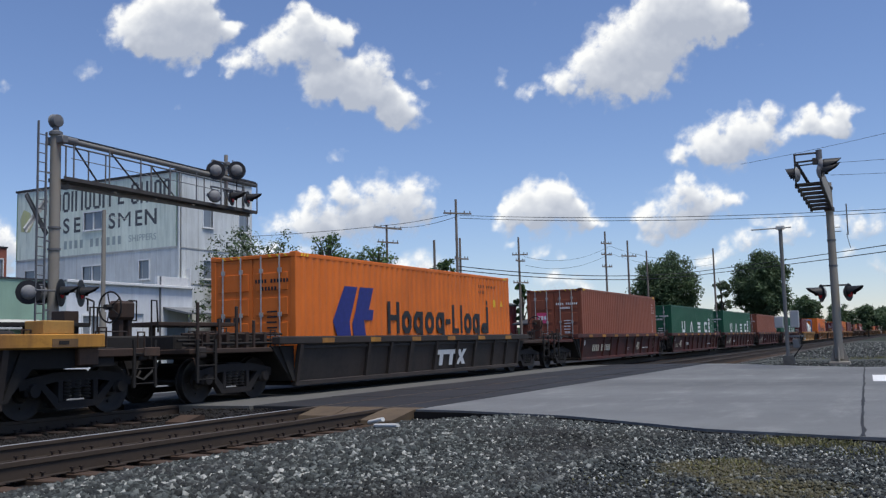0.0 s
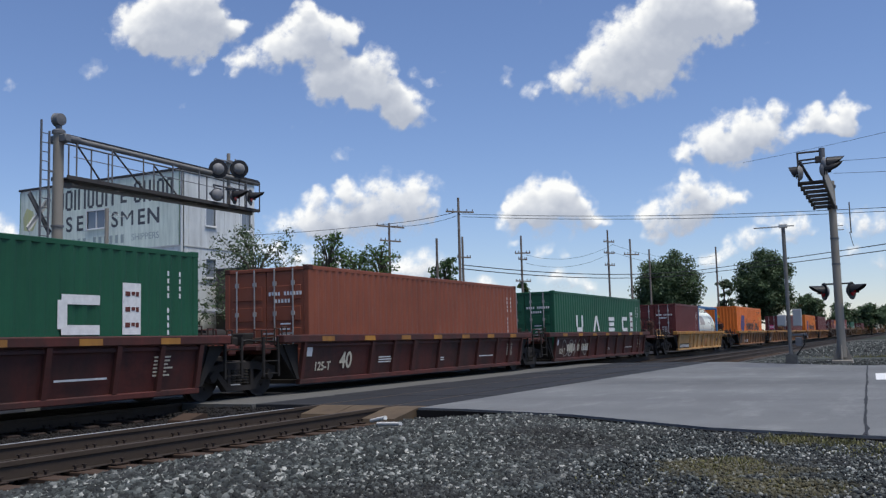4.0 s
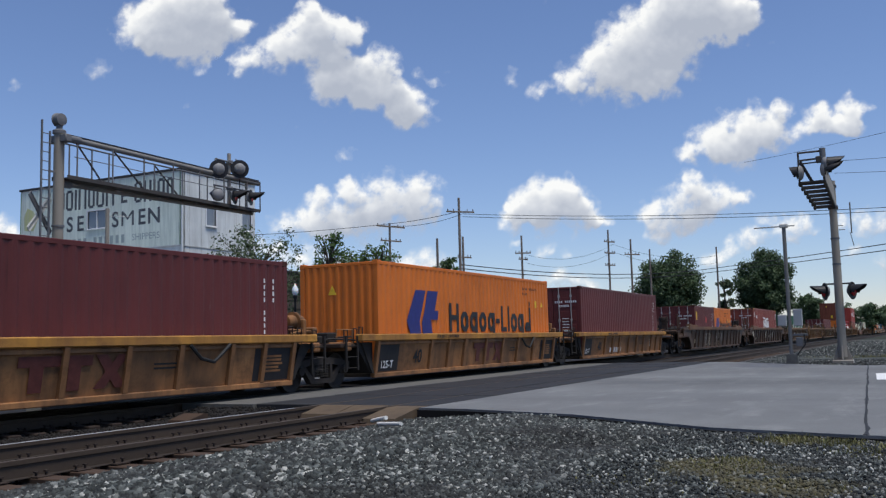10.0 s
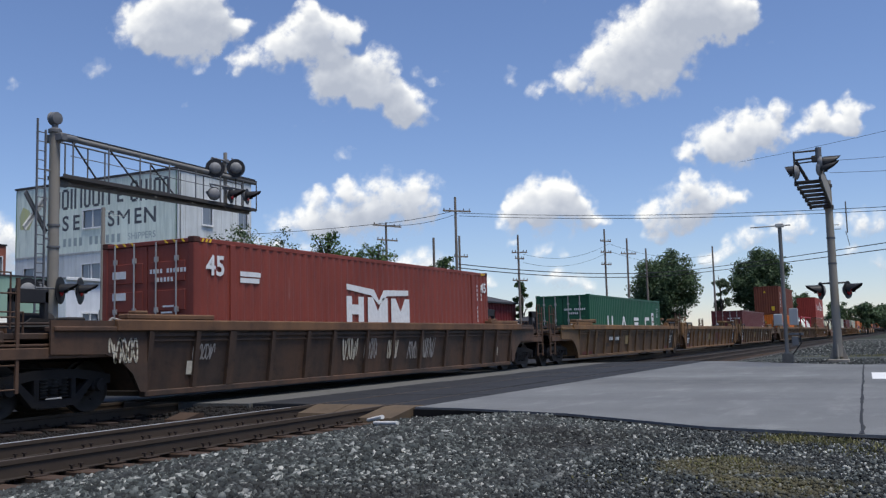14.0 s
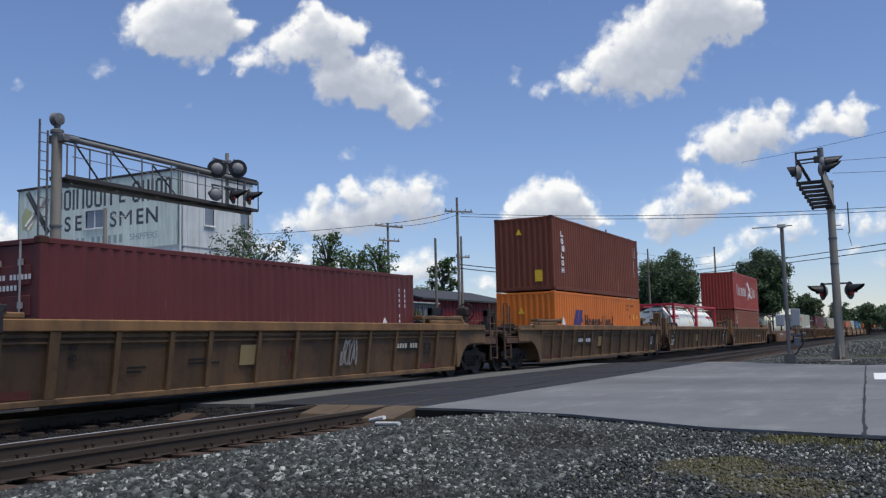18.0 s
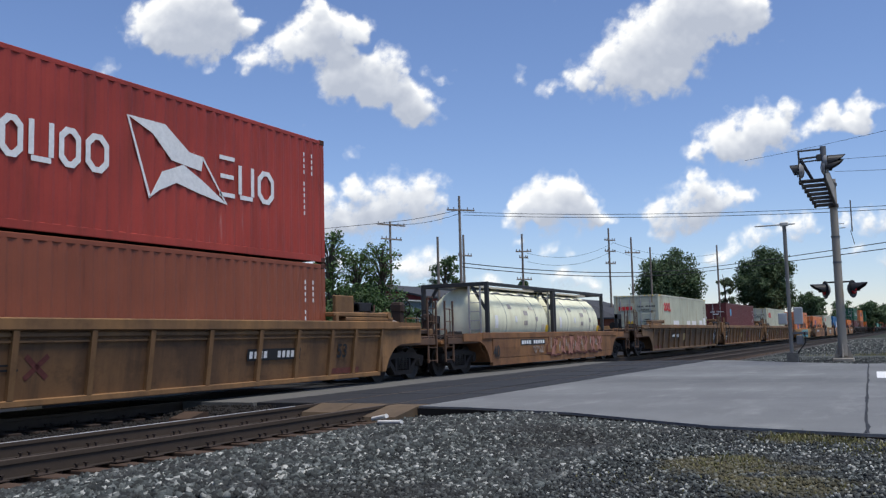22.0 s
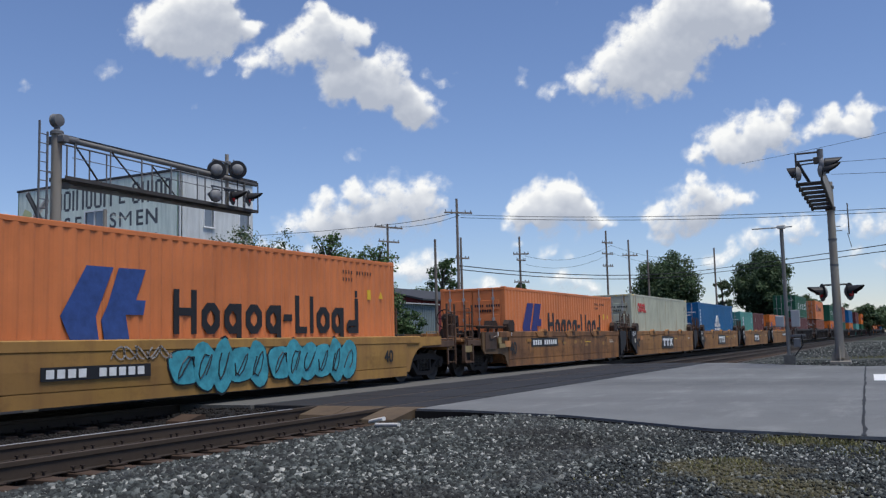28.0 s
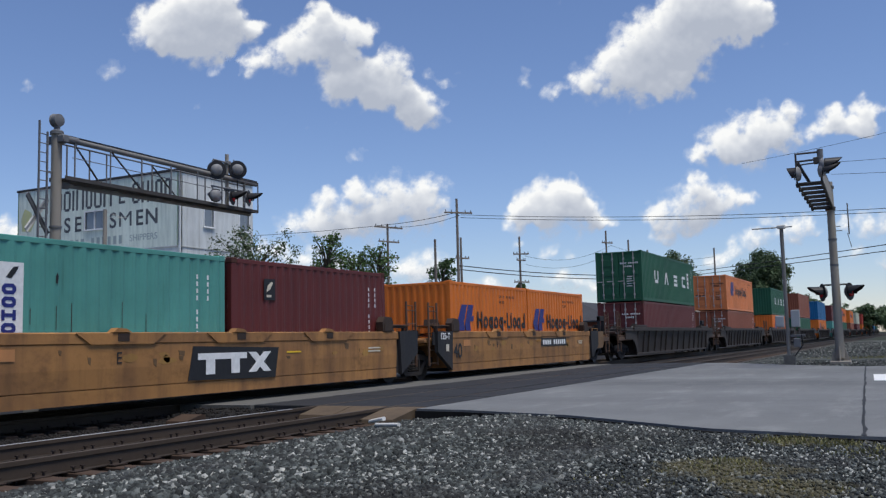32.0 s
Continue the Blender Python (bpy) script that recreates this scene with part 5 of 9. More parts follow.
# ---------------------------------------------------------------- trees
def tree(x, y, h, spread, seed, leaf, label, trunk_h=0.3, leaves=2600, size=0.28, lobes=9, airy=0.5, base=0.12, dome=0):
    """Tapered trunk, limbs, and a crown of many small leaf clusters with gaps."""
    rnd = random.Random(seed)
    th = thing("tree", label, "tree", pose(x, y, GROUND_Z, 0, 0, rnd.uniform(0, 360)), group="trees")
    wood = Shape()
    r0 = 0.022 * h + 0.03
    pts = [(0, 0, -0.1), (0.05 * h * rnd.uniform(-.3, .3), 0, h * 0.3), (0.05 * h * rnd.uniform(-.5, .5), 0.04 * h * rnd.uniform(-.5, .5), h * 0.6), (0, 0, h * (0.85 if not dome else 0.75))]
    for k, (a, b) in enumerate(zip(pts, pts[1:])):
        wood.tube(a, b, r0 * (1 - 0.28 * k), 9, r0 * (1 - 0.28 * (k + 1)))
    tips = []
    for k in range(lobes):
        f = base + (1 - base) * (k + rnd.uniform(0.2, 0.8)) / lobes
        zc = h * (trunk_h + (0.97 - trunk_h) * f)
        rad = spread * (0.35 + 0.65 * math.sin(math.pi * min(1, 0.18 + 0.75 * f))) * rnd.uniform(0.55, 0.8)
        a = k * 2.4 + rnd.uniform(-0.5, 0.5)
        cx, cy = rad * math.cos(a), rad * math.sin(a)
        z0 = h * (0.18 + 0.5 * f)
        mid = (cx * 0.45, cy * 0.45, (z0 + zc) / 2 + 0.03 * h)
        wood.tube((0, 0, z0), mid, r0 * 0.42, 6, r0 * 0.28).tube(mid, (cx, cy, zc), r0 * 0.28, 6, r0 * 0.10)
        tips.append((cx, cy, zc, spread * rnd.uniform(0.28, 0.5) ))
        for j in range(0 if dome else 2):
            b = a + rnd.uniform(-0.9, 0.9)
            tip = (cx + spread * 0.4 * math.cos(b), cy + spread * 0.4 * math.sin(b), zc + spread * rnd.uniform(-0.2, 0.35))
            wood.tube(mid, tip, r0 * 0.16, 5, r0 * 0.05)
            tips.append((*tip, spread * rnd.uniform(0.18, 0.34)))
    tips.append((0, 0, h * 0.92, spread * 0.3))
    if dome:
        # a full round crown: many small clumps in an egg-shaped space
        tips = []
        half_z = h * (1 - trunk_h) / 2
        for k in range(dome):
            q = Vector((rnd.gauss(0, 1), rnd.gauss(0, 1), rnd.gauss(0, 1))).normalized() * rnd.random() ** 0.42
            r = spread * rnd.uniform(0.20, 0.32)
            wide = spread - r * 0.7
            tips.append((q.x * wide, q.y * wide, h * (1 + trunk_h) / 2 + q.z * (half_z - r * 0.7), r))
    part("trunk", wood, "bark", th, smooth=True)
    rng = np.random.default_rng(seed)
    vol = np.array([t[3] ** 2.2 for t in tips])
    pick = rng.choice(len(tips), leaves, p=vol / vol.sum())
    T = np.array(tips)[pick]
    d = rng.normal(size=(leaves, 3))
    d /= np.linalg.norm(d, axis=1)[:, None]
    rr = rng.random(leaves) ** airy
    c = T[:, :3] + d * (rr * T[:, 3])[:, None] * np.array([1, 1, 0.8])
    n = d + rng.normal(size=(leaves, 3)) * 0.7 + np.array([0, 0, 0.5])
    n /= np.linalg.norm(n, axis=1)[:, None]
    s = np.cross(n, rng.normal(size=(leaves, 3)))
    s /= np.linalg.norm(s, axis=1)[:, None]
    t = np.cross(n, s)
    k = size * rng.uniform(0.5, 1.25, leaves)[:, None]
    # each cluster: two leaf blades folded along the middle
    P = np.stack([c - s * k * 0.9, c + t * k * 0.55 + n * k * 0.15, c + s * k * 0.9, c - t * k * 0.55 + n * k * 0.15], 1).reshape(-1, 3)
    me = bpy.data.meshes.new("crown")
    i = np.arange(leaves) * 4
    F = np.stack([i, i + 1, i + 2, i + 3], 1)
    me.from_pydata(P.tolist(), [], F.tolist())
    me.materials.append(M[leaf])
    cr = new("crown", me)
    cr.parent = th
    return th


tree(45.2, 36.0, 8.0, 2.9, 3, "leaf_light", "small airy young tree with silvery green leaves", 0.20, 5600, 0.118, 19, 0.8)
tree(56.0, 37.9, 9.6, 1.15, 5, "leaf", "upright leafy young tree", 0.10, 3200, 0.125, 44, 0.6)
tree(58.3, 37.0, 8.4, 1.45, 6, "leaf", "leafy young tree beside a pole", 0.10, 3400, 0.125, 44, 0.6)
tree(60.0, 35.9, 8.8, 1.35, 8, "leaf", "leafy young tree beside a pole", 0.10, 3400, 0.125, 44, 0.6)
tree(53.0, 34.6, 5.0, 2.2, 9, "leaf_dark", "dense dark shrubby tree", 0.05, 4600, 0.15, 14, 0.7, 0.0)
tree(55.8, 34.2, 4.5, 2.2, 10, "leaf_dark", "dense dark shrubby tree", 0.05, 4600, 0.15, 14, 0.7, 0.0)
tree(58.2, 33.6, 3.9, 1.9, 13, "leaf_dark", "dense dark shrubby tree", 0.05, 4200, 0.15, 14, 0.7, 0.0)
tree(106.0, 54.0, 12.0, 2.0, 11, "leaf_dark", "dark leafy tree behind the red shed", 0.25, 3200, 0.22, 18, 0.7)
tree(109.0, 58.4, 8.6, 2.4, 12, "leaf_dark", "dark leafy tree behind the red shed", 0.25, 2600, 0.22, 18, 0.7)
tree(96.0, 38.8, 7.8, 0.9, 14, "leaf_dark", "thin tree top above the train", 0.4, 700, 0.26, 7, 0.6)
tree(113.5, 27.2, 12.3, 4.9, 15, "leaf_deep", "large round dark green tree", 0.14, 30000, 0.19, 14, 0.7, 0.0, 150)
tree(123.5, 16.8, 12.4, 4.5, 16, "leaf_deep", "large dark green tree beside the line", 0.14, 30000, 0.19, 14, 0.7, 0.0, 150)
tree(119.0, 21.3, 9.0, 1.5, 17, "leaf_light", "slim pale green tree", 0.2, 2600, 0.20, 6, 0.8, 0.0, 24)
tree(188.0, 18.0, 9.2, 3.2, 18, "leaf_deep", "distant dark green tree", 0.15, 6800, 0.272, 10, 0.6, 0.0, 70)
tree(225.0, 22.5, 7.4, 4.0, 22, "leaf_deep", "distant dark green tree", 0.1, 6000, 0.32, 11, 0.6, 0.0, 70)
tree(246.0, 16.2, 8.6, 4.2, 19, "leaf_deep", "distant dark green tree", 0.1, 6000, 0.32, 11, 0.6, 0.0, 70)
tree(268.0, 11.0, 9.0, 5.0, 20, "leaf_deep", "distant dark green tree", 0.1, 6400, 0.34, 11, 0.6, 0.0, 70)
tree(290.0, 7.0, 8.8, 5.0, 21, "leaf_deep", "distant dark green tree", 0.1, 6400, 0.34, 11, 0.6, 0.0, 70)

# -- trucks
def wheel_pair():
    sh = Shape()
    sh.tube((0, -0.9, 0), (0, 0.9, 0), 0.075, 12)
    for side in (-1, 1):
        y = 0.76 * side
        rim = [(0.09, -0.075), (0.13, -0.075), (0.16, -0.02), (0.32, -0.035), (0.36, -0.062), (0.425, -0.062), (0.425, 0.055), (0.455, 0.062), (0.455, 0.085), (0.36, 0.085), (0.33, 0.03), (0.16, 0.04), (0.13, 0.08), (0.09, 0.08)]
        sh.lathe([(r, -s * side) for r, s in rim], (0, y, 0), "y", 28)
        for k in range(4):
            a = k * math.pi / 2
            sh.tube((0.23 * math.cos(a), y - 0.05, 0.23 * math.sin(a)), (0.23 * math.cos(a), y + 0.05, 0.23 * math.sin(a)), 0.03, 6)
    return sh


def side_frame(y):
    sh = Shape()
    # cast frame with an open middle: upper bow, two pillars, lower bow
    sh.prism([(-1.14, 0.16), (-1.14, 0.0), (-0.80, 0.06), (-0.45, 0.12), (0.45, 0.12), (0.80, 0.06), (1.14, 0.0), (1.14, 0.16), (0.80, 0.22), (0.45, 0.27), (-0.45, 0.27), (-0.80, 0.22)], y - 0.07, y + 0.07)
    sh.prism([(-0.80, 0.08), (-0.66, 0.08), (-0.34, -0.20), (0.34, -0.20), (0.66, 0.08), (0.80, 0.08), (0.44, -0.31), (-0.44, -0.31)], y - 0.07, y + 0.07)
    for s in (-1, 1):
        sh.box(s * 0.36 - 0.05, s * 0.36 + 0.05, y - 0.075, y + 0.075, -0.22, 0.14, 0.01)
        sh.box(s * 0.89 - 0.14, s * 0.89 + 0.14, y - 0.085, y + 0.085, -0.11, 0.08, 0.03)
        sh.lathe([(0.10, -0.05), (0.115, 0.0), (0.115, 0.06)], (s * 0.89, y - 0.085 if y < 0 else y + 0.03, -0.01), "y", 14)
    return sh


def coil_spring():
    prof = [(0.060, -0.17)]
    for k in range(6):
        prof += [(0.088, -0.165 + k * 0.055), (0.088, -0.143 + k * 0.055), (0.058, -0.130 + k * 0.055), (0.058, -0.122 + k * 0.055)]
    return Shape().lathe(prof, (0, 0, 0), "z", 10)


def add_truck(car, x):
    base = 0.47
    bolster = ready(("truck",), "truck_steel", lambda: Shape().box(-0.24, 0.24, -1.05, 1.05, -0.02, 0.30, 0.04).box(-0.32, 0.32, -0.35, 0.35, 0.28, 0.40, 0.03).box(-0.14, 0.14, -0.95, 0.95, -0.12, 0.02, 0.02))
    truck = part("truck", bolster, "truck_steel", car)
    truck.location = (x, 0, base)
    for y in (-1.0, 1.0):
        part("side_frame", ready(("side_frame", y), "truck_steel", lambda: side_frame(y)), "truck_steel", truck)
    for dx in (-0.2, 0.0, 0.2):
        sp = part("spring", ready(("spring",), "spring", coil_spring, True), "spring", truck)
        sp.location = (dx, -1.0, 0)
    for dx in (-0.89, 0.89):
        w = part("wheelset", ready(("wheelset",), "wheel", wheel_pair, True), "wheel", truck)
        w.location = (dx, 0, -0.045)
        WHEELSETS.append((w, dx))
    return truck


# -- small fittings of the cars
def coupler_shape(sign):
    sh = Shape()
    sh.box(0.0 if sign > 0 else -0.75, 0.75 if sign > 0 else 0.0, -0.09, 0.09, -0.10, 0.10, 0.02)
    x = 0.80 * sign
    sh.prism([(x - 0.12, -0.16), (x + 0.10, -0.19), (x + 0.16, 0.0), (x + 0.10, 0.19), (x - 0.12, 0.16)], -0.14, 0.14, "z")
    sh.path([(0.5 * sign, -0.2, 0.05), (0.62 * sign, -0.22, -0.25), (0.8 * sign, -0.2, -0.38), (0.98 * sign, -0.16, -0.2)], 0.025, 6)
    return sh


def brake_wheel_shape():
    sh = Shape()
    n = 16
    pts = [(0, 0.28 * math.cos(2 * math.pi * k / n), 0.28 * math.sin(2 * math.pi * k / n)) for k in range(n + 1)]
    sh.path(pts, 0.018, 6)
    for k in range(5):
        a = 2 * math.pi * k / 5
        sh.tube((0, 0, 0), (0.02, 0.28 * math.cos(a), 0.28 * math.sin(a)), 0.012, 5)
    sh.tube((-0.12, 0, 0), (0.03, 0, 0), 0.05, 8)
    return sh


def ladder_shape(h, w=0.42, rungs=4):
    sh = Shape()
    for x in (-w / 2, w / 2):
        sh.box(x - 0.028, x + 0.028, -0.02, 0.02, 0, h)
    for k in range(rungs):
        z = 0.06 + k * (h - 0.3) / (rungs - 1)
        sh.tube((-w / 2, 0, z), (w / 2, 0, z), 0.013, 6)
    return sh


def handrail_shape(h, w):
    return Shape().path([(-w / 2, 0, 0), (-w / 2, 0, h), (w / 2, 0, h), (w / 2, 0, 0)], 0.018, 6)


def flat(x0, x1, z0, z1, y=-1.225, d=0.006):
    return Shape().box(x0, x1, y - d, y, z0, z1)


def bars(parent, x0, x1, z, rows, y, material="decal_white", h=0.035, step=0.075, name="small_print", seed=1):
    """Small print that cannot be read: plain bars."""
    rnd = random.Random(seed)
    sh = Shape()
    for k in range(rows):
        w = (x1 - x0) * rnd.uniform(0.65, 1.0)
        sh.box(x0, x0 + w, y - 0.006, y, z - k * step - h, z - k * step)
    return part(name, sh, material, parent)


def scrawl(parent, x0, x1, z0, z1, y, material, seed, strokes=5, r=0.016):
    """Sprayed scribble: loose curves with no words in them."""
    rnd = random.Random(seed)
    sh = Shape()
    for k in range(strokes):
        cx = x0 + (x1 - x0) * (k + 0.5) / strokes
        a, b = rnd.uniform(0, 6.28), rnd.uniform(1.3, 2.6)
        pts = []
        for j in range(13):
            u = j / 12
            pts.append((cx + (x1 - x0) / strokes * 0.55 * math.sin(a + b * 3 * u), y - 0.004, z0 + (z1 - z0) * (0.5 + 0.5 * math.cos(a * 2 + (b + 0.7) * 3.1 * u))))
        for p, q in zip(pts, pts[1:]):
            d = Vector((q[0] - p[0], 0, q[2] - p[2]))
            if d.length < 0.01:
                continue
            n = Vector((-d.z, 0, d.x)).normalized() * r
            e = d.normalized() * r * 0.6
            sh.add([(p[0] - n.x - e.x, y, p[2] - n.z - e.z), (q[0] - n.x + e.x, y, q[2] - n.z + e.z), (q[0] + n.x + e.x, y, q[2] + n.z + e.z), (p[0] + n.x - e.x, y, p[2] + n.z - e.z)]
                   + [(p[0] - n.x - e.x, y - 0.004, p[2] - n.z - e.z), (q[0] - n.x + e.x, y - 0.004, q[2] - n.z + e.z), (q[0] + n.x + e.x, y - 0.004, q[2] + n.z + e.z), (p[0] + n.x - e.x, y - 0.004, p[2] + n.z - e.z)],
                   [(0, 1, 2, 3), (7, 6, 5, 4), (0, 4, 5, 1), (2, 6, 7, 3), (1, 5, 6, 2), (0, 3, 7, 4)])
    return part("spray_scribble", sh, material, parent, "sprayed scribble")


def ttx_shape(x0, x1, z0, z1, y):
    """The owner's mark, as plain shapes: a long bar on two stems and a slanted cross."""
    sh = Shape()
    w, h = x1 - x0, z1 - z0
    sh.box(x0, x0 + w * 0.645, y - 0.006, y, z1 - h * 0.30, z1)
    for a in (x0 + w * 0.10, x0 + w * 0.43):
        sh.box(a, a + w * 0.115, y - 0.006, y, z0, z1 - h * 0.30)
    a, b, c = x0 + w * 0.67, x1, w * 0.11
    sh.prism([(a, z1), (a + c, z1), (b, z0), (b - c, z0)], y - 0.006, y)
    sh.prism([(b - c, z1), (b, z1), (a + c, z0), (a, z0)], y - 0.008, y - 0.002)
    return sh


# -- well cars
def end_gear(car, side, paint_key, x_well, x_end, top, coupled, wheel_end, tall):
    """Platform, sill, bulkhead and hand gear at one end; side is -1 or 1."""
    s = side

    def span(a, b):
        return (a, b) if s > 0 else (-b, -a)
    a, b = span(x_well, x_end - 0.15)
    part("end_platform", Shape().box(a, b, -1.28, 1.28, top - 0.32, top - 0.22, 0.015), "ladder_rust" if paint_key in ("car_grey", "car_tan", "car_umber", "car_ochre", "car_yellow") else paint_key, car)
    a, b = span(x_well - 0.05, x_end - 0.1)
    part("center_sill", Shape().box(a, b, -0.32, 0.32, 0.86, top - 0.30, 0.02), "under", car)
    x = x_well * s
    deep = paint_key if tall else "under"
    part("bulkhead", Shape().prism([(x, 0.32), (x + 0.10 * s, 0.32), (x + 0.55 * s, top - 0.22), (x + 0.30 * s, top - 0.22)], -1.34, 1.34), deep, car)
    for y in (-1.30, 1.24):
        part("end_gusset", Shape().prism([(x, 0.34), (x + 0.12 * s, 0.34), (x + 0.8 * s, top - 0.2), (x, top - 0.2)], y, y + 0.06), deep, car)
    a, b = span(x_end - 0.62, x_end - 0.40)
    part("end_beam", Shape().box(a, b, -1.30, 1.30, top - 0.40, top - 0.18, 0.03), paint_key, car)
    for y in (-1.30, 1.30):
        lad_key = "end_brown" if tall else "under"
        st = part("ladder", ready(("ladder", tall), lad_key, lambda: ladder_shape(1.75 if tall else 0.82, 0.50, 5 if tall else 3)), lad_key, car)
        st.location = ((x_end - 0.55) * s, y * 1.03, 0.42)
        if tall:
            hr = part("handrail", ready(("handrail", "a"), "end_brown", lambda: handrail_shape(0.86, 0.30), True), "end_brown", car)
            hr.location = ((x_end - 0.55) * s, y, top - 0.16)
    if tall and coupled:
        a, b = span(x_well + 0.25, x_end - 0.42)
        part("side_sill", Shape().box(a, b, -1.37, -1.29, 0.92, 1.10, 0.012).box(a, b, -1.35, -1.30, 1.12, 1.16, 0.008), "end_brown", car)
        xs = (x_well + 1.35) * s
        part("deck_stand", Shape().box(xs - 0.36, xs - 0.28, -0.1, 0.05, top - 0.22, top + 0.52, 0.01).box(xs + 0.28, xs + 0.36, -0.1, 0.05, top - 0.22, top + 0.52, 0.01).box(xs - 0.36, xs + 0.36, -0.1, 0.05, top + 0.32, top + 0.56, 0.01), "car_black", car)
        part("deck_plate", Shape().prism([(xs - 0.9, top - 0.21), (xs + 0.9, top - 0.21), (xs + 0.55, top - 0.02), (xs - 0.5, top + 0.04)], -0.75, -0.70), "under", car)
    low = part("handrail", ready(("handrail", "b"), paint_key, lambda: handrail_shape(0.34, 0.7), True), paint_key, car)
    low.location = ((x_end - 0.9) * s, -0.9, top - 0.22)
    if not tall:
        for x, y, h in ((x_well + 0.55, -1.15, 0.36), (x_end - 1.3, -1.12, 0.40), (x_end - 0.5, -1.2, 0.32)):
            hp = part("grab_iron", ready(("grab_iron", h), "ladder_rust", lambda: handrail_shape(h, 0.16), True), "ladder_rust", car)
            hp.location = (x * s, y, top - 0.22)
    part("brake_rod", ready(("brake_rod", round(x_end - x_well, 2), s, top), "ladder_rust", lambda: Shape().tube(((x_well + 0.4) * s, -0.95, top - 0.05), ((x_end - 0.5) * s, -0.88, top - 0.07), 0.022, 6), True), "ladder_rust", car)
    if coupled:
        part("uncoupling_lever", ready(("uncoupling_lever", round(x_end, 2), s, top), "ladder_rust", lambda: Shape().path([((x_end - 0.3) * s, -1.3, top - 0.55), ((x_end - 0.25) * s, -1.28, top - 0.4), ((x_end - 0.22) * s, -0.3, top - 0.36), ((x_end - 0.05) * s, -0.12, top - 0.42)], 0.018, 6), True), "ladder_rust", car)
        part("air_hose", ready(("air_hose", round(x_end, 2), s, top), "hose", lambda: Shape().path([((x_end - 0.35) * s, -0.35, top - 0.45), ((x_end - 0.15) * s, -0.36, top - 0.62), ((x_end + 0.05) * s, -0.32, top - 0.78), ((x_end + 0.2) * s, -0.2, top - 0.7)], 0.03, 6), True), "hose", car)
        cp = part("coupler", ready(("coupler", s), "under", lambda: coupler_shape(s)), "under", car)
        cp.location = ((x_end - 0.45) * s, 0, 0.86)
    if wheel_end == s:
        st = part("brake_stand", Shape().box(*span(x_end - 1.02, x_end - 0.82), -0.62, -0.30, top - 0.22, top + 0.58, 0.03).box(*span(x_end - 1.03, x_end - 0.81), -0.66, -0.26, top + 0.28, top + 0.56, 0.05), "stand_rust" if not tall else "ladder_rust", car)
        bw = part("brake_wheel", ready(("brake_wheel",), "under", brake_wheel_shape, True), "under", car)
        bw.location = ((x_end - 0.70) * s, -0.46, top + 0.42)
    if not tall and s > 0 and paint_key in ("car_ochre", "car_yellow"):
        xc = (x_well + 1.05) * s
        part("brake_cylinder", ready(("brake_cylinder",), "gear_orange", lambda: Shape().lathe([(0.05, -0.34), (0.15, -0.32), (0.17, -0.06), (0.24, -0.05), (0.24, 0.02), (0.17, 0.04), (0.16, 0.26), (0.06, 0.32)], (0, 0, 0), "x", 18), True), "gear_orange", car).location = (xc, -0.62, top + 0.30)
        part("brake_lever", Shape().box(xc - 0.06, xc + 0.06, -0.95, -0.86, top - 0.2, top + 0.36, 0.02).path([(xc - 0.5, -0.9, top + 0.02), (xc, -0.9, top + 0.10), (xc + 0.55, -0.84, top + 0.05)], 0.035, 6).box(xc + 0.32, xc + 0.50, -0.95, -0.70, top - 0.2, top + 0.18, 0.03), "gear_orange", car)
        part("gear_bracket", Shape().box(xc - 0.34, xc - 0.18, -0.80, -0.42, top - 0.22, top + 0.16, 0.02).box(xc + 0.10, xc + 0.22, -0.80, -0.42, top - 0.22, top + 0.14, 0.02), "stand_rust", car)
    # brake rigging, reservoirs and pipes on the platform
    cyl = Shape().tube(((x_well + 0.7) * s, 0.25, top - 0.02), ((x_well + 1.35) * s, 0.25, top - 0.02), 0.19, 12)
    part("air_reservoir", cyl, "under", car, smooth=True)
    part("valve_box", Shape().box(*span(x_well + 0.75, x_well + 1.15), -0.75, -0.42, top - 0.22, top + 0.06, 0.03).box(*span(x_well + 1.22, x_well + 1.42), -0.66, -0.36, top - 0.22, top - 0.02, 0.03), "under", car)
    part("brake_pipe", Shape().path([((x_well + 0.1) * s, -1.1, top - 0.16), ((x_well + 0.9) * s, -1.1, top - 0.12), ((x_well + 1.1) * s, -0.8, top - 0.1), ((x_end - 0.3) * s, -0.72, top - 0.12)], 0.022, 6), "hose", car, smooth=True)


def yellow_marks(car, half, top, y, n):
    for k in range(n):
        x = -half + (k + 0.5) * 2 * half / n
        part("reflector", flat(x - 0.24, x + 0.24, top - 0.15, top - 0.04, y), "chord_yellow", car)


SMOOTH = ("s40", "p40")


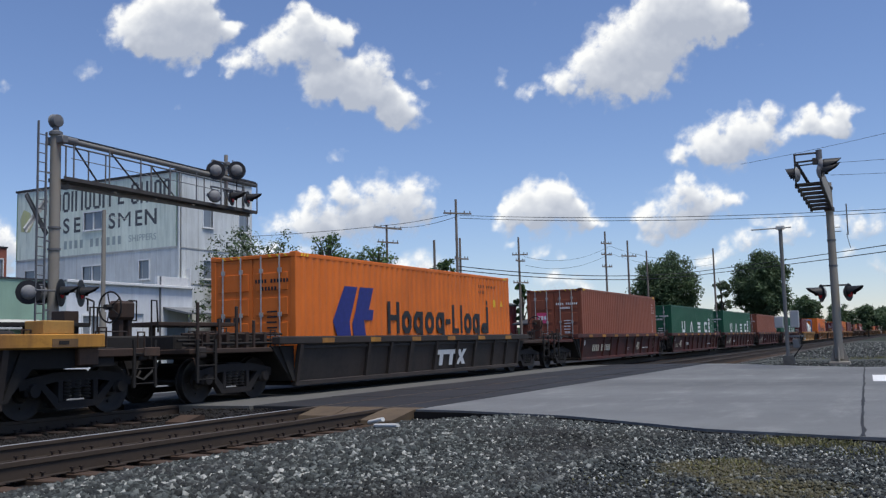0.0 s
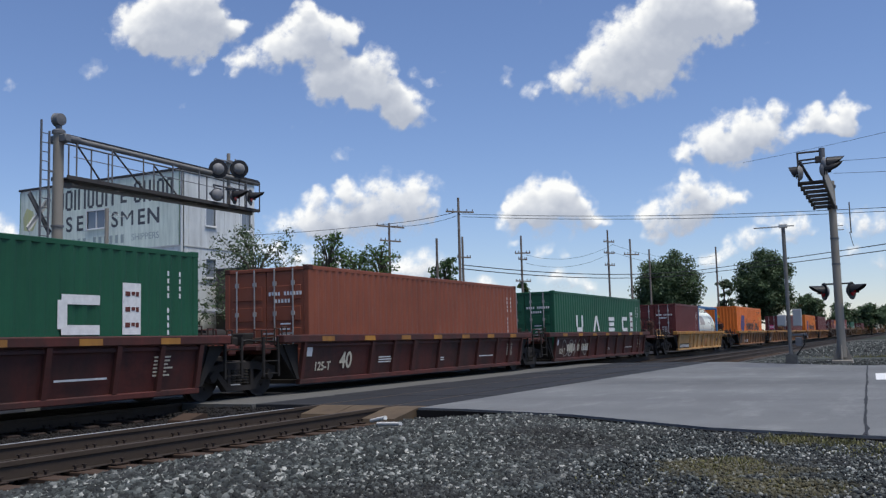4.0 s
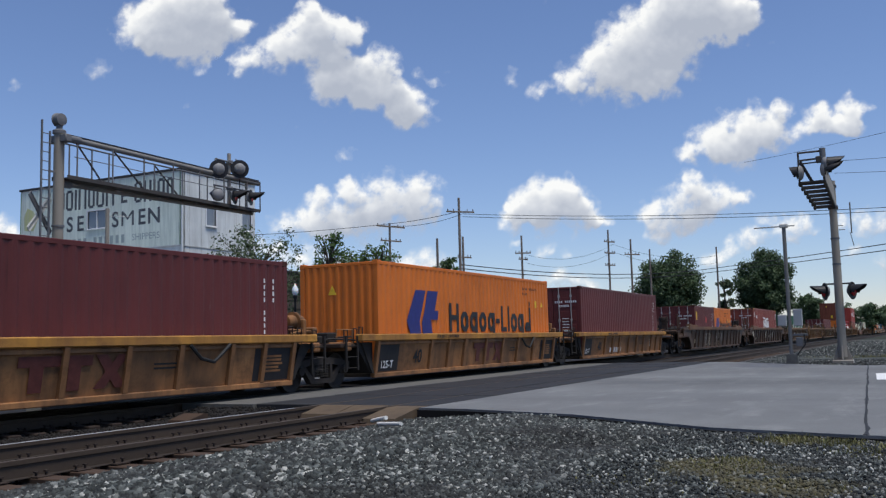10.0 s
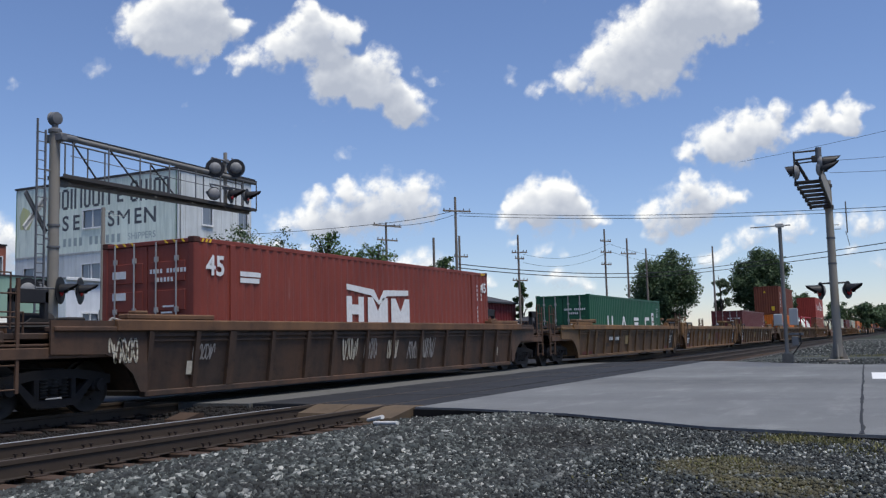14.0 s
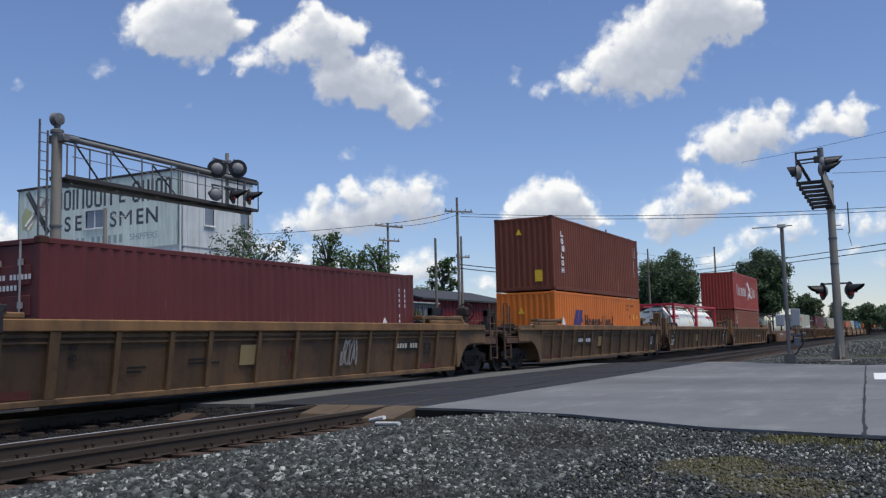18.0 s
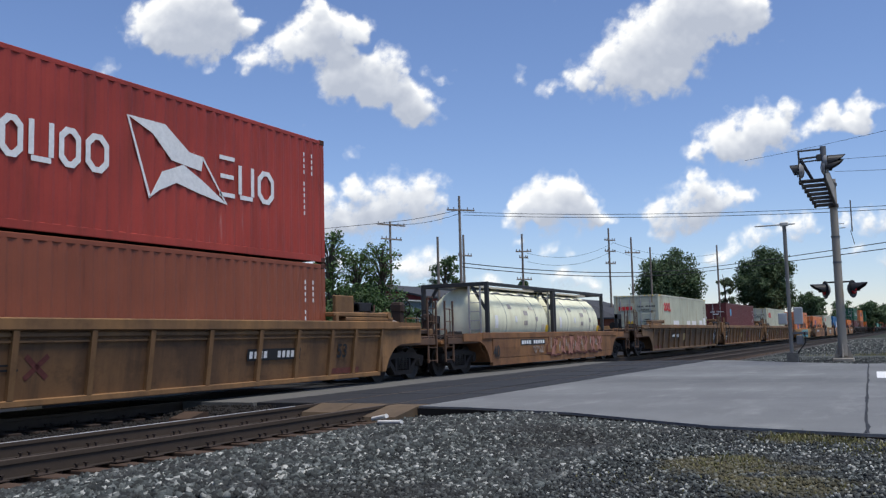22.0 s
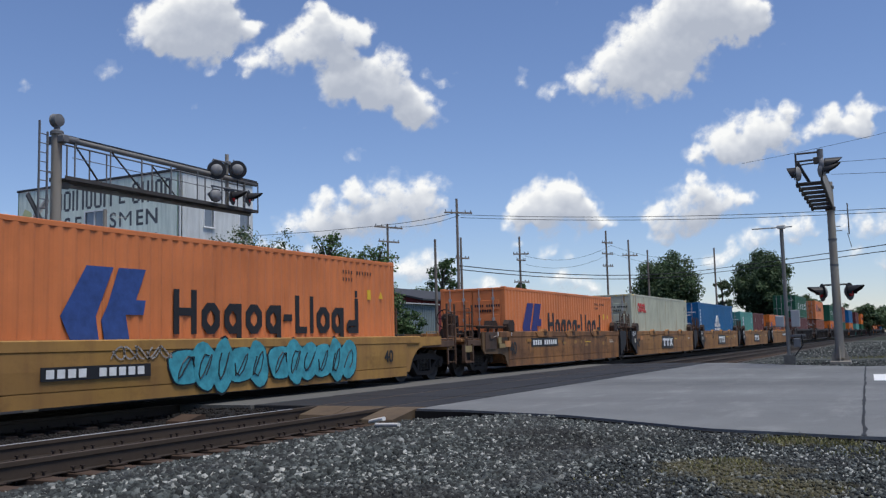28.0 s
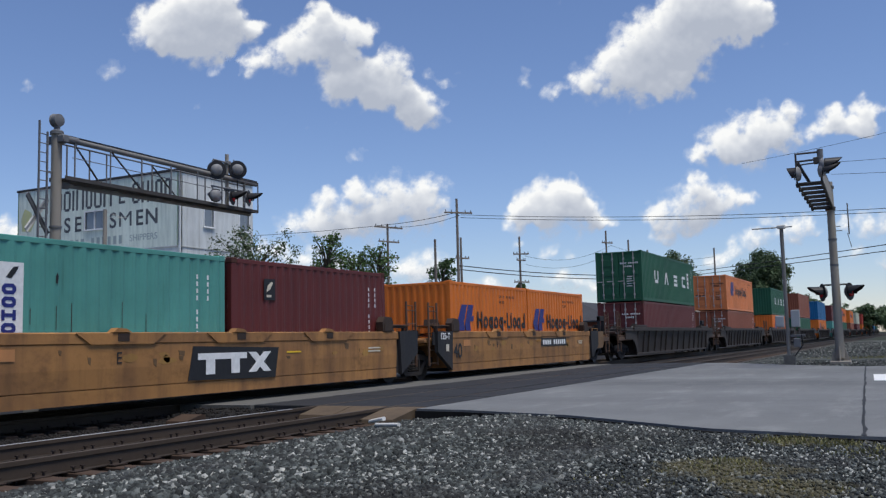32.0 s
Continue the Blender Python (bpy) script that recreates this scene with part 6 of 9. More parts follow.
def smooth_corner(car, side, top, x, long=False):
    """Flared guide lug, step plate and its brackets at one corner of a smooth-sided well."""
    def run(a, b):
        return sorted((side * a, side * b))
    a, b = run(x - 0.47, x + 0.02)
    part("guide_lug", Shape().prism([(a, top), (a - 0.02, top + 0.24), (a + 0.10, top + 0.38), (b - 0.06, top + 0.36), (b + 0.02, top + 0.24), (b, top)], -1.47, -1.27).prism([(a + 0.05, top + 0.02), (b - 0.05, top + 0.02), (b - 0.08, top + 0.20), (a + 0.08, top + 0.20)], -1.485, -1.46), "ladder_rust", car)
    a, b = run(x + 0.06, x + 0.52)
    part("guide_lug", Shape().prism([(a, top + 0.19), (a + 0.05, top + 0.36), (b - 0.12, top + 0.36), (b, top + 0.19)], -1.10, -0.80), "ladder_rust", car)
    a, b = run(x - 0.25, x + (2.3 if long else 1.05))
    part("step_plate", Shape().box(a, b, -1.40, -0.72, top + 0.15, top + 0.185, 0.006), "end_brown", car)
    feet = Shape()
    for k in range(4 if long else 2):
        xf = a + 0.25 + k * (b - a - 0.5) / (3 if long else 1)
        feet.box(xf - 0.03, xf + 0.03, -1.36, -1.28, top - 0.24, top + 0.15, 0.008)
    feet.box(a + 0.10, b - 0.10, -1.35, -1.29, top + 0.09, top + 0.152, 0.006)
    part("step_bracket", feet, "ladder_rust", car)


def smooth_end(car):
    """Side panel, plates and steps at the coupled end of the first smooth-sided car."""
    panel = part("end_panel", Shape().box(-8.18, -7.30, -1.452, -1.42, 0.79, 1.34, 0.01), "car_brown", car, "sooty brown end panel")
    part("card_holder", Shape().box(-7.89, -7.60, -1.475, -1.45, 1.10, 1.26, 0.012), "car_black", panel)
    part("card", flat(-7.85, -7.64, 1.125, 1.235, -1.478), "end_brown", panel)
    part("hose_bracket", Shape().path([(-7.58, -1.47, 1.18), (-7.45, -1.50, 1.21), (-7.30, -1.47, 1.15)], 0.014, 6), "spray_pale", panel, smooth=True)
    part("paint_patch", flat(-6.70, -6.25, 0.85, 1.05, -1.466, 0.012), "faded_panel", car)
    part("label_plate", flat(-7.25, -7.05, 0.97, 1.17, -1.466, 0.04), "pale_panel", car)
    lb = part("label_plate", flat(-7.19, -6.73, 0.83, 0.96, -1.466, 0.04), "pale_panel", car)
    bars(lb, -7.05, -6.78, 0.93, 2, -1.469, "decal_black", h=0.022, step=0.045, seed=4)
    part("reflector", flat(-7.27, -7.24, 1.20, 1.34, -1.466, 0.02), "decal_white", car)
    part("reflector", flat(-6.14, -6.10, 1.20, 1.33, -1.470, 0.006), "decal_white", car)
    step = part("sill_step", Shape().box(-9.62, -9.02, -1.44, -1.30, 0.42, 0.46, 0.006).box(-9.62, -9.58, -1.42, -1.32, 0.42, 0.98).box(-9.06, -9.02, -1.42, -1.32, 0.42, 0.98), "end_brown", car)
    part("yellow_plate", flat(-9.56, -9.08, 0.74, 0.93, -1.40), "pale_panel", step)


def stains(car, seed, y):
    """Pale worn spots, dark grease runs and overpainted patches low on a smooth side."""
    rnd = random.Random(seed)
    worn = Shape()
    for k in range(9):
        x, z, w, h = rnd.uniform(-5.3, 5.6), rnd.uniform(0.80, 1.0), rnd.uniform(0.10, 0.34), rnd.uniform(0.05, 0.13)
        n = 9
        worn.prism([(x + w * math.cos(q * 6.283 / n) * rnd.uniform(0.6, 1.1), z + h * math.sin(q * 6.283 / n) * rnd.uniform(0.6, 1.1)) for q in range(n)], y - 0.0012, y + 0.002)
    part("worn_spots", worn, "car_gold", car)
    dark = Shape()
    for k in range(10):
        x, z, w, h = rnd.uniform(-5.5, 5.8), rnd.uniform(0.85, 1.10), rnd.uniform(0.02, 0.20), rnd.uniform(0.05, 0.20)
        dark.prism([(x, z), (x + w, z - 0.01), (x + w * 0.9, z - h), (x + w * 0.2, z - h * 0.8)], y - 0.0022, y + 0.002)
    part("grease_stains", dark, "car_umber", car)


def well_car(label, paint_key, chord_key, kind, s, coupled=(True, True), trucks=(True, True), wheel_end=0, group="well cars of the train", far=False):
    """kind: r40 and r53 ribbed wells, s40 smooth-sided. s: the middle, along the train."""
    car = thing("well_car", label, "railcar", group=group)
    half = 8.25 if kind == "r53" else 6.3
    top = {"r40": 1.28, "r53": 1.55, "s40": 1.36, "p40": 1.24}[kind]
    chord = 0.17 if kind == "r40" else 0.20
    x_art = half + 1.55
    ends = [(half + 3.4 if coupled[k] else x_art) for k in (0, 1)]
    sill0, sill1 = -(half + 0.75), half + 0.75
    for y0, y1, out in ((-1.50, -1.27, -1), (1.27, 1.50, 1)):
        yo, yi = (y0, y1) if kind not in SMOOTH else (max(y0, -1.462), min(y1, 1.462))
        part("top_chord", ready(("top_chord", kind, y0), chord_key, lambda: Shape().box(sill0, sill1, yo, yi, top - chord, top, 0.02)), chord_key, car)
        if kind in SMOOTH:
            prof = [(out * 1.45, top - chord), (out * 1.45, 0.76), (out * 1.432, 0.442), (out * 1.40, 0.438), (out * 1.40, 0.426), (out * 1.430, 0.422), (out * 1.425, 0.20), (out * 1.32, 0.20), (out * 1.34, 0.44), (out * 1.38, 0.78), (out * 1.38, top - chord)]
            part("side_wall", ready(("side_wall", kind, out), paint_key, lambda: Shape().prism(prof, -half, half, "x")), paint_key, car)
            if out < 0 and kind == "s40":
                for x in (-3.0, 0.08, 3.2):
                    part("guide_flap", ready(("guide_flap", x), paint_key, lambda: Shape().prism([(x - 1.0, top - 0.012), (x + 1.0, top - 0.012), (x + 0.70, top - 0.20), (x - 0.70, top - 0.20)], -1.482, -1.464).prism([(x - 0.24, top + 0.002), (x - 0.14, top + 0.075), (x + 0.06, top + 0.06), (x + 0.17, top + 0.002)], -1.50, -1.34)), paint_key, car)
                    part("lock_block", ready(("lock_block", x), "ladder_rust", lambda: Shape().box(x - 0.13, x + 0.13, -1.49, -1.48, top - 0.15, top - 0.02, 0.004)), "ladder_rust", car)
        else:
            # recessed sheets take the copy of the paint that is darkened for shade
            sheet_key = {"car_tan": "sheet_tan_shaded", "car_umber": "sheet_umber_shaded"}.get(paint_key, paint_key)
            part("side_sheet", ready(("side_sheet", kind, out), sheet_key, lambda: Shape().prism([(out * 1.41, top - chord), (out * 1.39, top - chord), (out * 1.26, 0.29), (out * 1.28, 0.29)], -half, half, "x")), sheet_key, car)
            part("bottom_chord", ready(("bottom_chord", kind, out), paint_key, lambda: Shape().box(-half, half, min(out * 1.36, out * 1.22), max(out * 1.36, out * 1.22), 0.20, 0.31, 0.015)), paint_key, car)
            places = (-8.2, -7.0, -6.0, -4.7, -3.43, -2.4, -0.92, 0.38, 1.9, 3.4, 4.7, 6.0, 7.0, 8.2) if kind == "r53" else (-6.24, -3.39, -2.3, -1.22, 0.24, 1.56, 2.82, 4.24, 5.25, 6.24)
            for x in places:
                if out > 0:
                    continue
                rib_key = chord_key if kind == "r40" and chord_key != "chord_yellow" else paint_key
                wide = 0.10 if x in (-6.0, -1.22) else 0.055
                rib = part("rib", ready(("rib", kind, wide), rib_key, lambda: Shape().prism([(-1.49, top - chord), (-1.405, top - chord), (-1.275, 0.31), (-1.36, 0.31)], -wide, wide, "x")), rib_key, car)
                rib.location = (x, 0, 0)
            if out < 0:
                part("under_chord_lip", ready(("under_chord_lip", kind), paint_key, lambda: Shape().box(-half, half, -1.44, -1.40, top - chord - 0.10, top - chord - 0.03, 0.01)), paint_key, car)
                if kind == "r53":
                    part("guide_rail", ready(("guide_rail", kind), paint_key, lambda: Shape().box(-half, half, -1.425, -1.385, top - chord - 0.19, top - chord - 0.15, 0.008)), paint_key, car)
    floor = Shape()
    for k in range(7):
        x = -half + 0.5 + k * (2 * half - 1.0) / 6
        floor.box(x - 0.2, x + 0.2, -1.21, 1.21, 0.20, 0.285)
    floor.box(-half, half, -0.12, 0.12, 0.21, 0.27)
    part("well_floor", floor, "under", car)
    if kind == "r53":
        for x0, x1 in ((-half - 0.5, -half + 1.7), (half - 1.7, half + 0.5)):
            part("raised_guide", ready(("raised_guide", x0), chord_key, lambda: Shape().box(x0, x1, -1.47, -1.22, top + 0.003, top + 0.10, 0.02).box(x0 + 0.2, x0 + 0.5, -1.44, -1.24, top + 0.10, top + 0.16, 0.02)), chord_key, car)
    if kind != "r40":
        for k, side in enumerate((-1, 1)):
            far_x = half + (2.05 if coupled[k] else 1.15)
            arch = [(half, 0.22), (half + 0.10, 0.24), (half + 0.32, 0.58), (half + 0.55, 0.63), (half + 1.9, 0.66), (far_x, 0.80), (far_x, top - 0.02), (half, top - 0.02)] if kind == "s40" and coupled[k] else [(half, 0.30), (half + 0.16, 0.30), (half + 0.34, 0.62), (half + 0.62, 0.86), (half + 0.95, 0.97), (far_x, 0.99), (far_x, top - 0.02), (half, top - 0.02)]
            for y in (-1.42, 1.38):
                part("end_side", Shape().prism([(side * a, b) for a, b in arch], y, y + 0.04), "car_black" if kind == "s40" and not coupled[k] else ("car_umber" if kind == "s40" else paint_key), car)
            if kind == "r53":
                if coupled[k]:
                    a, b = sorted((side * (half + 0.2), side * (half + 2.0)))
                    part("side_step", Shape().box(a, b, -1.47, -1.20, top - 0.20, top - 0.12, 0.015), paint_key, car)
                    a, b = sorted((side * (half + 0.5), side * (half + 0.9)))
                    part("hose_bracket", Shape().path([(a, -1.35, top - 0.12), (a + 0.1, -1.40, top + 0.02), (b - 0.1, -1.40, top - 0.02), (b, -1.36, top - 0.14)], 0.025, 6), "spray_pale", car, smooth=True)
                    continue
                a, b = sorted((side * (half + 0.75), side * (half + 1.12)))
                part("corner_box", Shape().box(a, b, -1.47, -1.12, 1.02, top + (0.72 if 330 < s < 352 else 0.45 if 352 < s < 400 else 0.20), 0.03).box(a + 0.08, b - 0.08, -1.49, -1.46, 1.05, 1.25, 0.01), paint_key, car)
                a, b = sorted((side * (half + 0.15), side * (half + 0.95)))
                part("corner_box", Shape().box(a, b, -1.30, -0.95, top, top + 0.20, 0.03), paint_key, car)
                lx = side * (half + 0.50)
                st = part("corner_ladder", ready(("corner_ladder",), paint_key, lambda: ladder_shape(1.55, 0.40, 6)), paint_key, car)
                st.location = (lx, -1.49, 0.55)
                for q in (0.55, -0.20):
                    xc = side * (half - 0.6 + q)
                    part("capped_post", Shape().box(xc - 0.14, xc + 0.14, -0.75, -0.45, top - 0.1, top + 0.30, 0.02).box(xc - 0.24, xc + 0.24, -0.85, -0.35, top + 0.30, top + 0.44, 0.025), paint_key, car)
    for k, side in enumerate((-1, 1)):
        if far:
            a, b = sorted((side * half, side * (ends[k] - 0.15)))
            part("end_platform", Shape().box(a, b, -1.28, 1.28, top - 0.6, top - 0.22, 0.015), paint_key, car)
            add_truck(car, side * (half + 1.65))
            continue
        end_gear(car, side, paint_key, half, ends[k], top, coupled[k], wheel_end, kind != "r40")
        if trucks[k]:
            add_truck(car, side * (half + (1.65 if coupled[k] else 1.55)))
    if kind not in SMOOTH:
        RIBBED.append((car, top, chord))
    return aboard(car, s), half, top


ON_SHEET = ("number", "owner_mark", "small_print", "print_box", "car_number", "number_plate", "plate_print", "dark_panel", "black_panel", "spray_scribble", "primer_patch")


def lay_on_sheet(car, top, chord):
    """Lays painted marks onto the leaning side sheet of a ribbed car."""
    zt = top - chord
    for ob in car.children_recursive:
        if ob.name.split(".")[0] in ON_SHEET:
            for v in ob.data.vertices:
                lean = 1.41 - 0.13 * (zt - v.co.z) / (zt - 0.29)
                v.co.y = -lean - 0.003 + (v.co.y + 1.40) * 0.25


# -- containers
def wall_mesh(length, height, y, out):
    """A corrugated side wall of real folded sheet."""
    sh = Shape()
    n = max(6, round((length - 0.3) / 0.278))
    step = (length - 0.3) / n
    line = []
    x = -length / 2 + 0.15
    for k in range(n):
        line += [(x, 0.021), (x + step * 0.26, 0.021), (x + step * 0.5, 0.0), (x + step * 0.76, 0.0)]
        x += step
    line += [(x, 0.021)]
    vs, fs = [], []
    for px, d in line:
        vs += [(px, y - out * d, 0.16), (px, y - out * d, height - 0.10)]
    for k in range(len(line) - 1):
        fs.append((2 * k, 2 * k + 2, 2 * k + 3, 2 * k + 1))
    return sh.add(vs, fs)


def end_mesh(width, height, x, out):
    sh = Shape()
    n = 9
    step = (width - 0.3) / n
    vs, fs, line = [], [], []
    y = -width / 2 + 0.15
    for k in range(n):
        line += [(y, 0.028), (y + step * 0.3, 0.028), (y + step * 0.5, 0.0), (y + step * 0.8, 0.0)]
        y += step
    line += [(y, 0.028)]
    for py, d in line:
        vs += [(x - out * d, py, 0.16), (x - out * d, py, height - 0.10)]
    for k in range(len(line) - 1):
        fs.append((2 * k, 2 * k + 2, 2 * k + 3, 2 * k + 1))
    return sh.add(vs, fs)


def door_leaf(x, y0, y1, height):
    return Shape().box(x + 0.02, x + 0.06, y0, y1, 0.17, height - 0.12, 0.01)


def door_panel(x, y0, y1, height):
    return Shape().box(x, x + 0.022, y0 + 0.10, y1 - 0.10, 0.36, 0.30 + (height - 0.65) / 4 - 0.10, 0.012)


def lock_rod(x, y, height):
    sh = Shape().tube((x - 0.025, y, 0.12), (x - 0.025, y, height - 0.06), 0.019, 6)
    for z in (0.35, 0.9, 1.5, height - 0.4):
        sh.box(x - 0.035, x + 0.005, y - 0.045, y + 0.045, z - 0.05, z + 0.05)
    sh.box(x - 0.04, x - 0.02, y - 0.02, y + 0.32, 1.02, 1.06)
    return sh


CAST = Shape().box(-0.089, 0.089, -0.081, 0.081, 0, 0.118, 0.012)


def container(label, colour, length, height, s_left, z, doors=False, group="containers on the train", far=False):
    key = "box_" + colour
    half, w = length / 2, 1.219
    box = thing("shipping_container", label, "container", group=group)
    for y, out in ((-w, -1), (w, 1)):
        part("side_wall", ready(("side_wall_corrugated", length, height, out), key, lambda: wall_mesh(length, height, y, out)), key, box)
        a, b = (y, y + 0.06) if out < 0 else (y - 0.06, y)
        part("bottom_rail", ready(("bottom_rail", length, out), key, lambda: Shape().box(-half + 0.17, half - 0.17, a, b, 0.015, 0.165, 0.01)), key, box)
        part("top_rail", ready(("top_rail", length, height, out), key, lambda: Shape().box(-half + 0.17, half - 0.17, a, b, height - 0.115, height - 0.02, 0.01)), key, box)
        for x in (-half, half):
            x0, x1 = (x, x + 0.16) if x < 0 else (x - 0.16, x)
            part("corner_post", ready(("corner_post", length, height, out, x), key, lambda: Shape().box(x0 + 0.004, x1 - 0.004, min(y, y - out * 0.15) + 0.004, max(y, y - out * 0.15) - 0.004, 0.11, height - 0.11, 0.015)), key, box)
            for zz in (0.0, height - 0.118):
                cast_key = "casting_rust" if colour in ("red", "brown", "oxide", "brick", "plum", "maroon") else key
                cc = part("corner_casting", ready(("corner_casting",), cast_key, lambda: CAST), cast_key, box)
                cc.location = (x - math.copysign(0.089, x), y - out * 0.081, zz)
    part("roof", ready(("roof", length, height), key, lambda: Shape().box(-half + 0.05, half - 0.05, -w + 0.05, w - 0.05, height - 0.05, height - 0.028)), key, box)
    part("floor_frame", ready(("floor_frame", length), "under", lambda: Shape().box(-half + 0.1, half - 0.1, -w + 0.07, w - 0.07, 0.05, 0.15)), "under", box)
    part("end_wall", ready(("end_wall", length, height, 1), key, lambda: end_mesh(2.438, height, half, 1)), key, box)
    if doors:
        for y0, y1 in ((-1.09, -0.01), (0.01, 1.09)):
            leaf = part("door", ready(("door", length, height, y0), key, lambda: door_leaf(-half, y0, y1, height)), key, box)
            for k in range(0 if far else 4):
                pn = part("door_panel", ready(("door_panel", length, height, y0), key, lambda: door_panel(-half, y0, y1, height)), key, leaf)
                pn.location = (0, 0, k * (height - 0.65) / 4)
            for y in (y0 + 0.30, y1 - 0.26):
                part("lock_rod", ready(("lock_rod", length, height, y), "steel_rod", lambda: lock_rod(-half, y, height), True), "steel_rod", leaf)
        part("door_header", ready(("door_header", length, height), key, lambda: Shape().box(-half + 0.002, -half + 0.1, -1.07, 1.07, height - 0.115, height - 0.03, 0.01)), key, box)
        part("door_sill", ready(("door_sill", length), key, lambda: Shape().box(-half + 0.002, -half + 0.1, -1.07, 1.07, 0.02, 0.16, 0.01)), key, box)
        ink = "decal_white" if "orange" not in colour and colour != "grey" else "decal_black"
        rnd = random.Random(int(s_left * 7))
        for k in range(0 if far else 15):
            ch = part("character", ready(("character", "door"), ink, lambda: Shape().box(-0.006, 0.0, -0.027, 0.027, 0.0, 0.085)), ink, box)
            row, col = (0, k) if k < 4 else ((0, k + 1) if k < 10 else (1, k - 10))
            ch.location = (-half, -0.12 - col * 0.087 if row == 0 else -0.30 - col * 0.09, height - 0.68 - row * 0.17)
        if "orange" in colour and not far:
            for k in range(3):
                part("wordmark", Shape().box(-half - 0.006, -half, 0.86 - k * 0.24, 1.02 - k * 0.24, height - 1.55, height - 1.44), "decal_black", box)
        for k in range(0 if far else 5):
            ln = part("small_print", ready(("door_print",), ink, lambda: Shape().box(-0.006, 0.0, -0.14, 0.14, 0.0, 0.035)), ink, box)
            ln.location = (-half, -0.55 + rnd.uniform(-0.02, 0.02), height - 1.35 - k * 0.12)
    else:
        part("front_wall", ready(("front_wall", length, height), key, lambda: end_mesh(2.438, height, -half, -1)), key, box)
        part("front_header", ready(("front_header", length, height), key, lambda: Shape().box(-half, -half + 0.06, -1.07, 1.07, height - 0.115, height - 0.03, 0.01)), key, box)
        part("front_sill", ready(("front_sill", length), key, lambda: Shape().box(-half, -half + 0.06, -1.07, 1.07, 0.02, 0.16, 0.01)), key, box)
    if not far:
        # hazard stripes on the top corners and the number column at the tail
        if doors and height > 2.7 and colour in ("orange", "grey", "oxide", "brick"):
            st = Shape()
            for x in (-half + 0.2, half - 0.5):
                for k in range(3):
                    st.prism([(x + k * 0.11, height - 0.10), (x + k * 0.11 + 0.05, height - 0.10), (x + k * 0.11 + 0.09, height - 0.03), (x + k * 0.11 + 0.04, height - 0.03)], -w - 0.006, -w)
            for k in range(9):
                if not 2 < k < 6:
                    yy = -1.0 + k * 0.22
                    st.prism([(yy, height - 0.10), (yy + 0.05, height - 0.10), (yy + 0.12, height - 0.03), (yy + 0.07, height - 0.03)], -half - 0.006, -half, "x")
            part("hazard_stripes", st, "decal_yellow", box)
        ink = "decal_black" if colour in ("grey",) or "orange" in colour else "decal_white"
        for k in range(11):
            if k != 4:
                ch = part("character", ready(("character",), ink, lambda: Shape().box(-0.020, 0.020, -0.006, 0.0, 0.0, 0.088)), ink, box)
                ch.location = (half - 0.82, -w, height - 0.50 - k * 0.135) if "orange" not in colour else (half - 2.45 + k * 0.125, -w, height - 0.42)
        for k in range(4):
            ch = part("character", ready(("character",), ink, lambda: Shape().box(-0.020, 0.020, -0.006, 0.0, 0.0, 0.088)), ink, box)
            ch.location = (half - 0.52, -w, height - 0.50 - k * 0.135) if "orange" not in colour else (half - 2.45 + k * 0.125, -w, height - 0.60)
    return aboard(box, s_left + half, z)


def round_ring(sh, xa, xb, za, zb, t, y):
    """A flat ring with cut corners."""
    def loop(g):
        c = 0.30 * min(xb - xa, zb - za) - g * 0.4
        x0, x1, z0, z1 = xa + g, xb - g, za + g, zb - g
        return [(x0 + c, z0), (x1 - c, z0), (x1, z0 + c), (x1, z1 - c), (x1 - c, z1), (x0 + c, z1), (x0, z1 - c), (x0, z0 + c)]
    o, q = loop(0), loop(t)
    vs = [(x, yy, z) for yy in (y - 0.006, y) for ring in (o, q) for x, z in ring]
    fs = []
    for k in range(8):
        l = (k + 1) % 8
        fs += [(k, l, 8 + l, 8 + k), (16 + k, 24 + k, 24 + l, 16 + l), (k, 16 + k, 16 + l, l), (8 + k, 8 + l, 24 + l, 24 + k)]
    return sh.add(vs, fs)


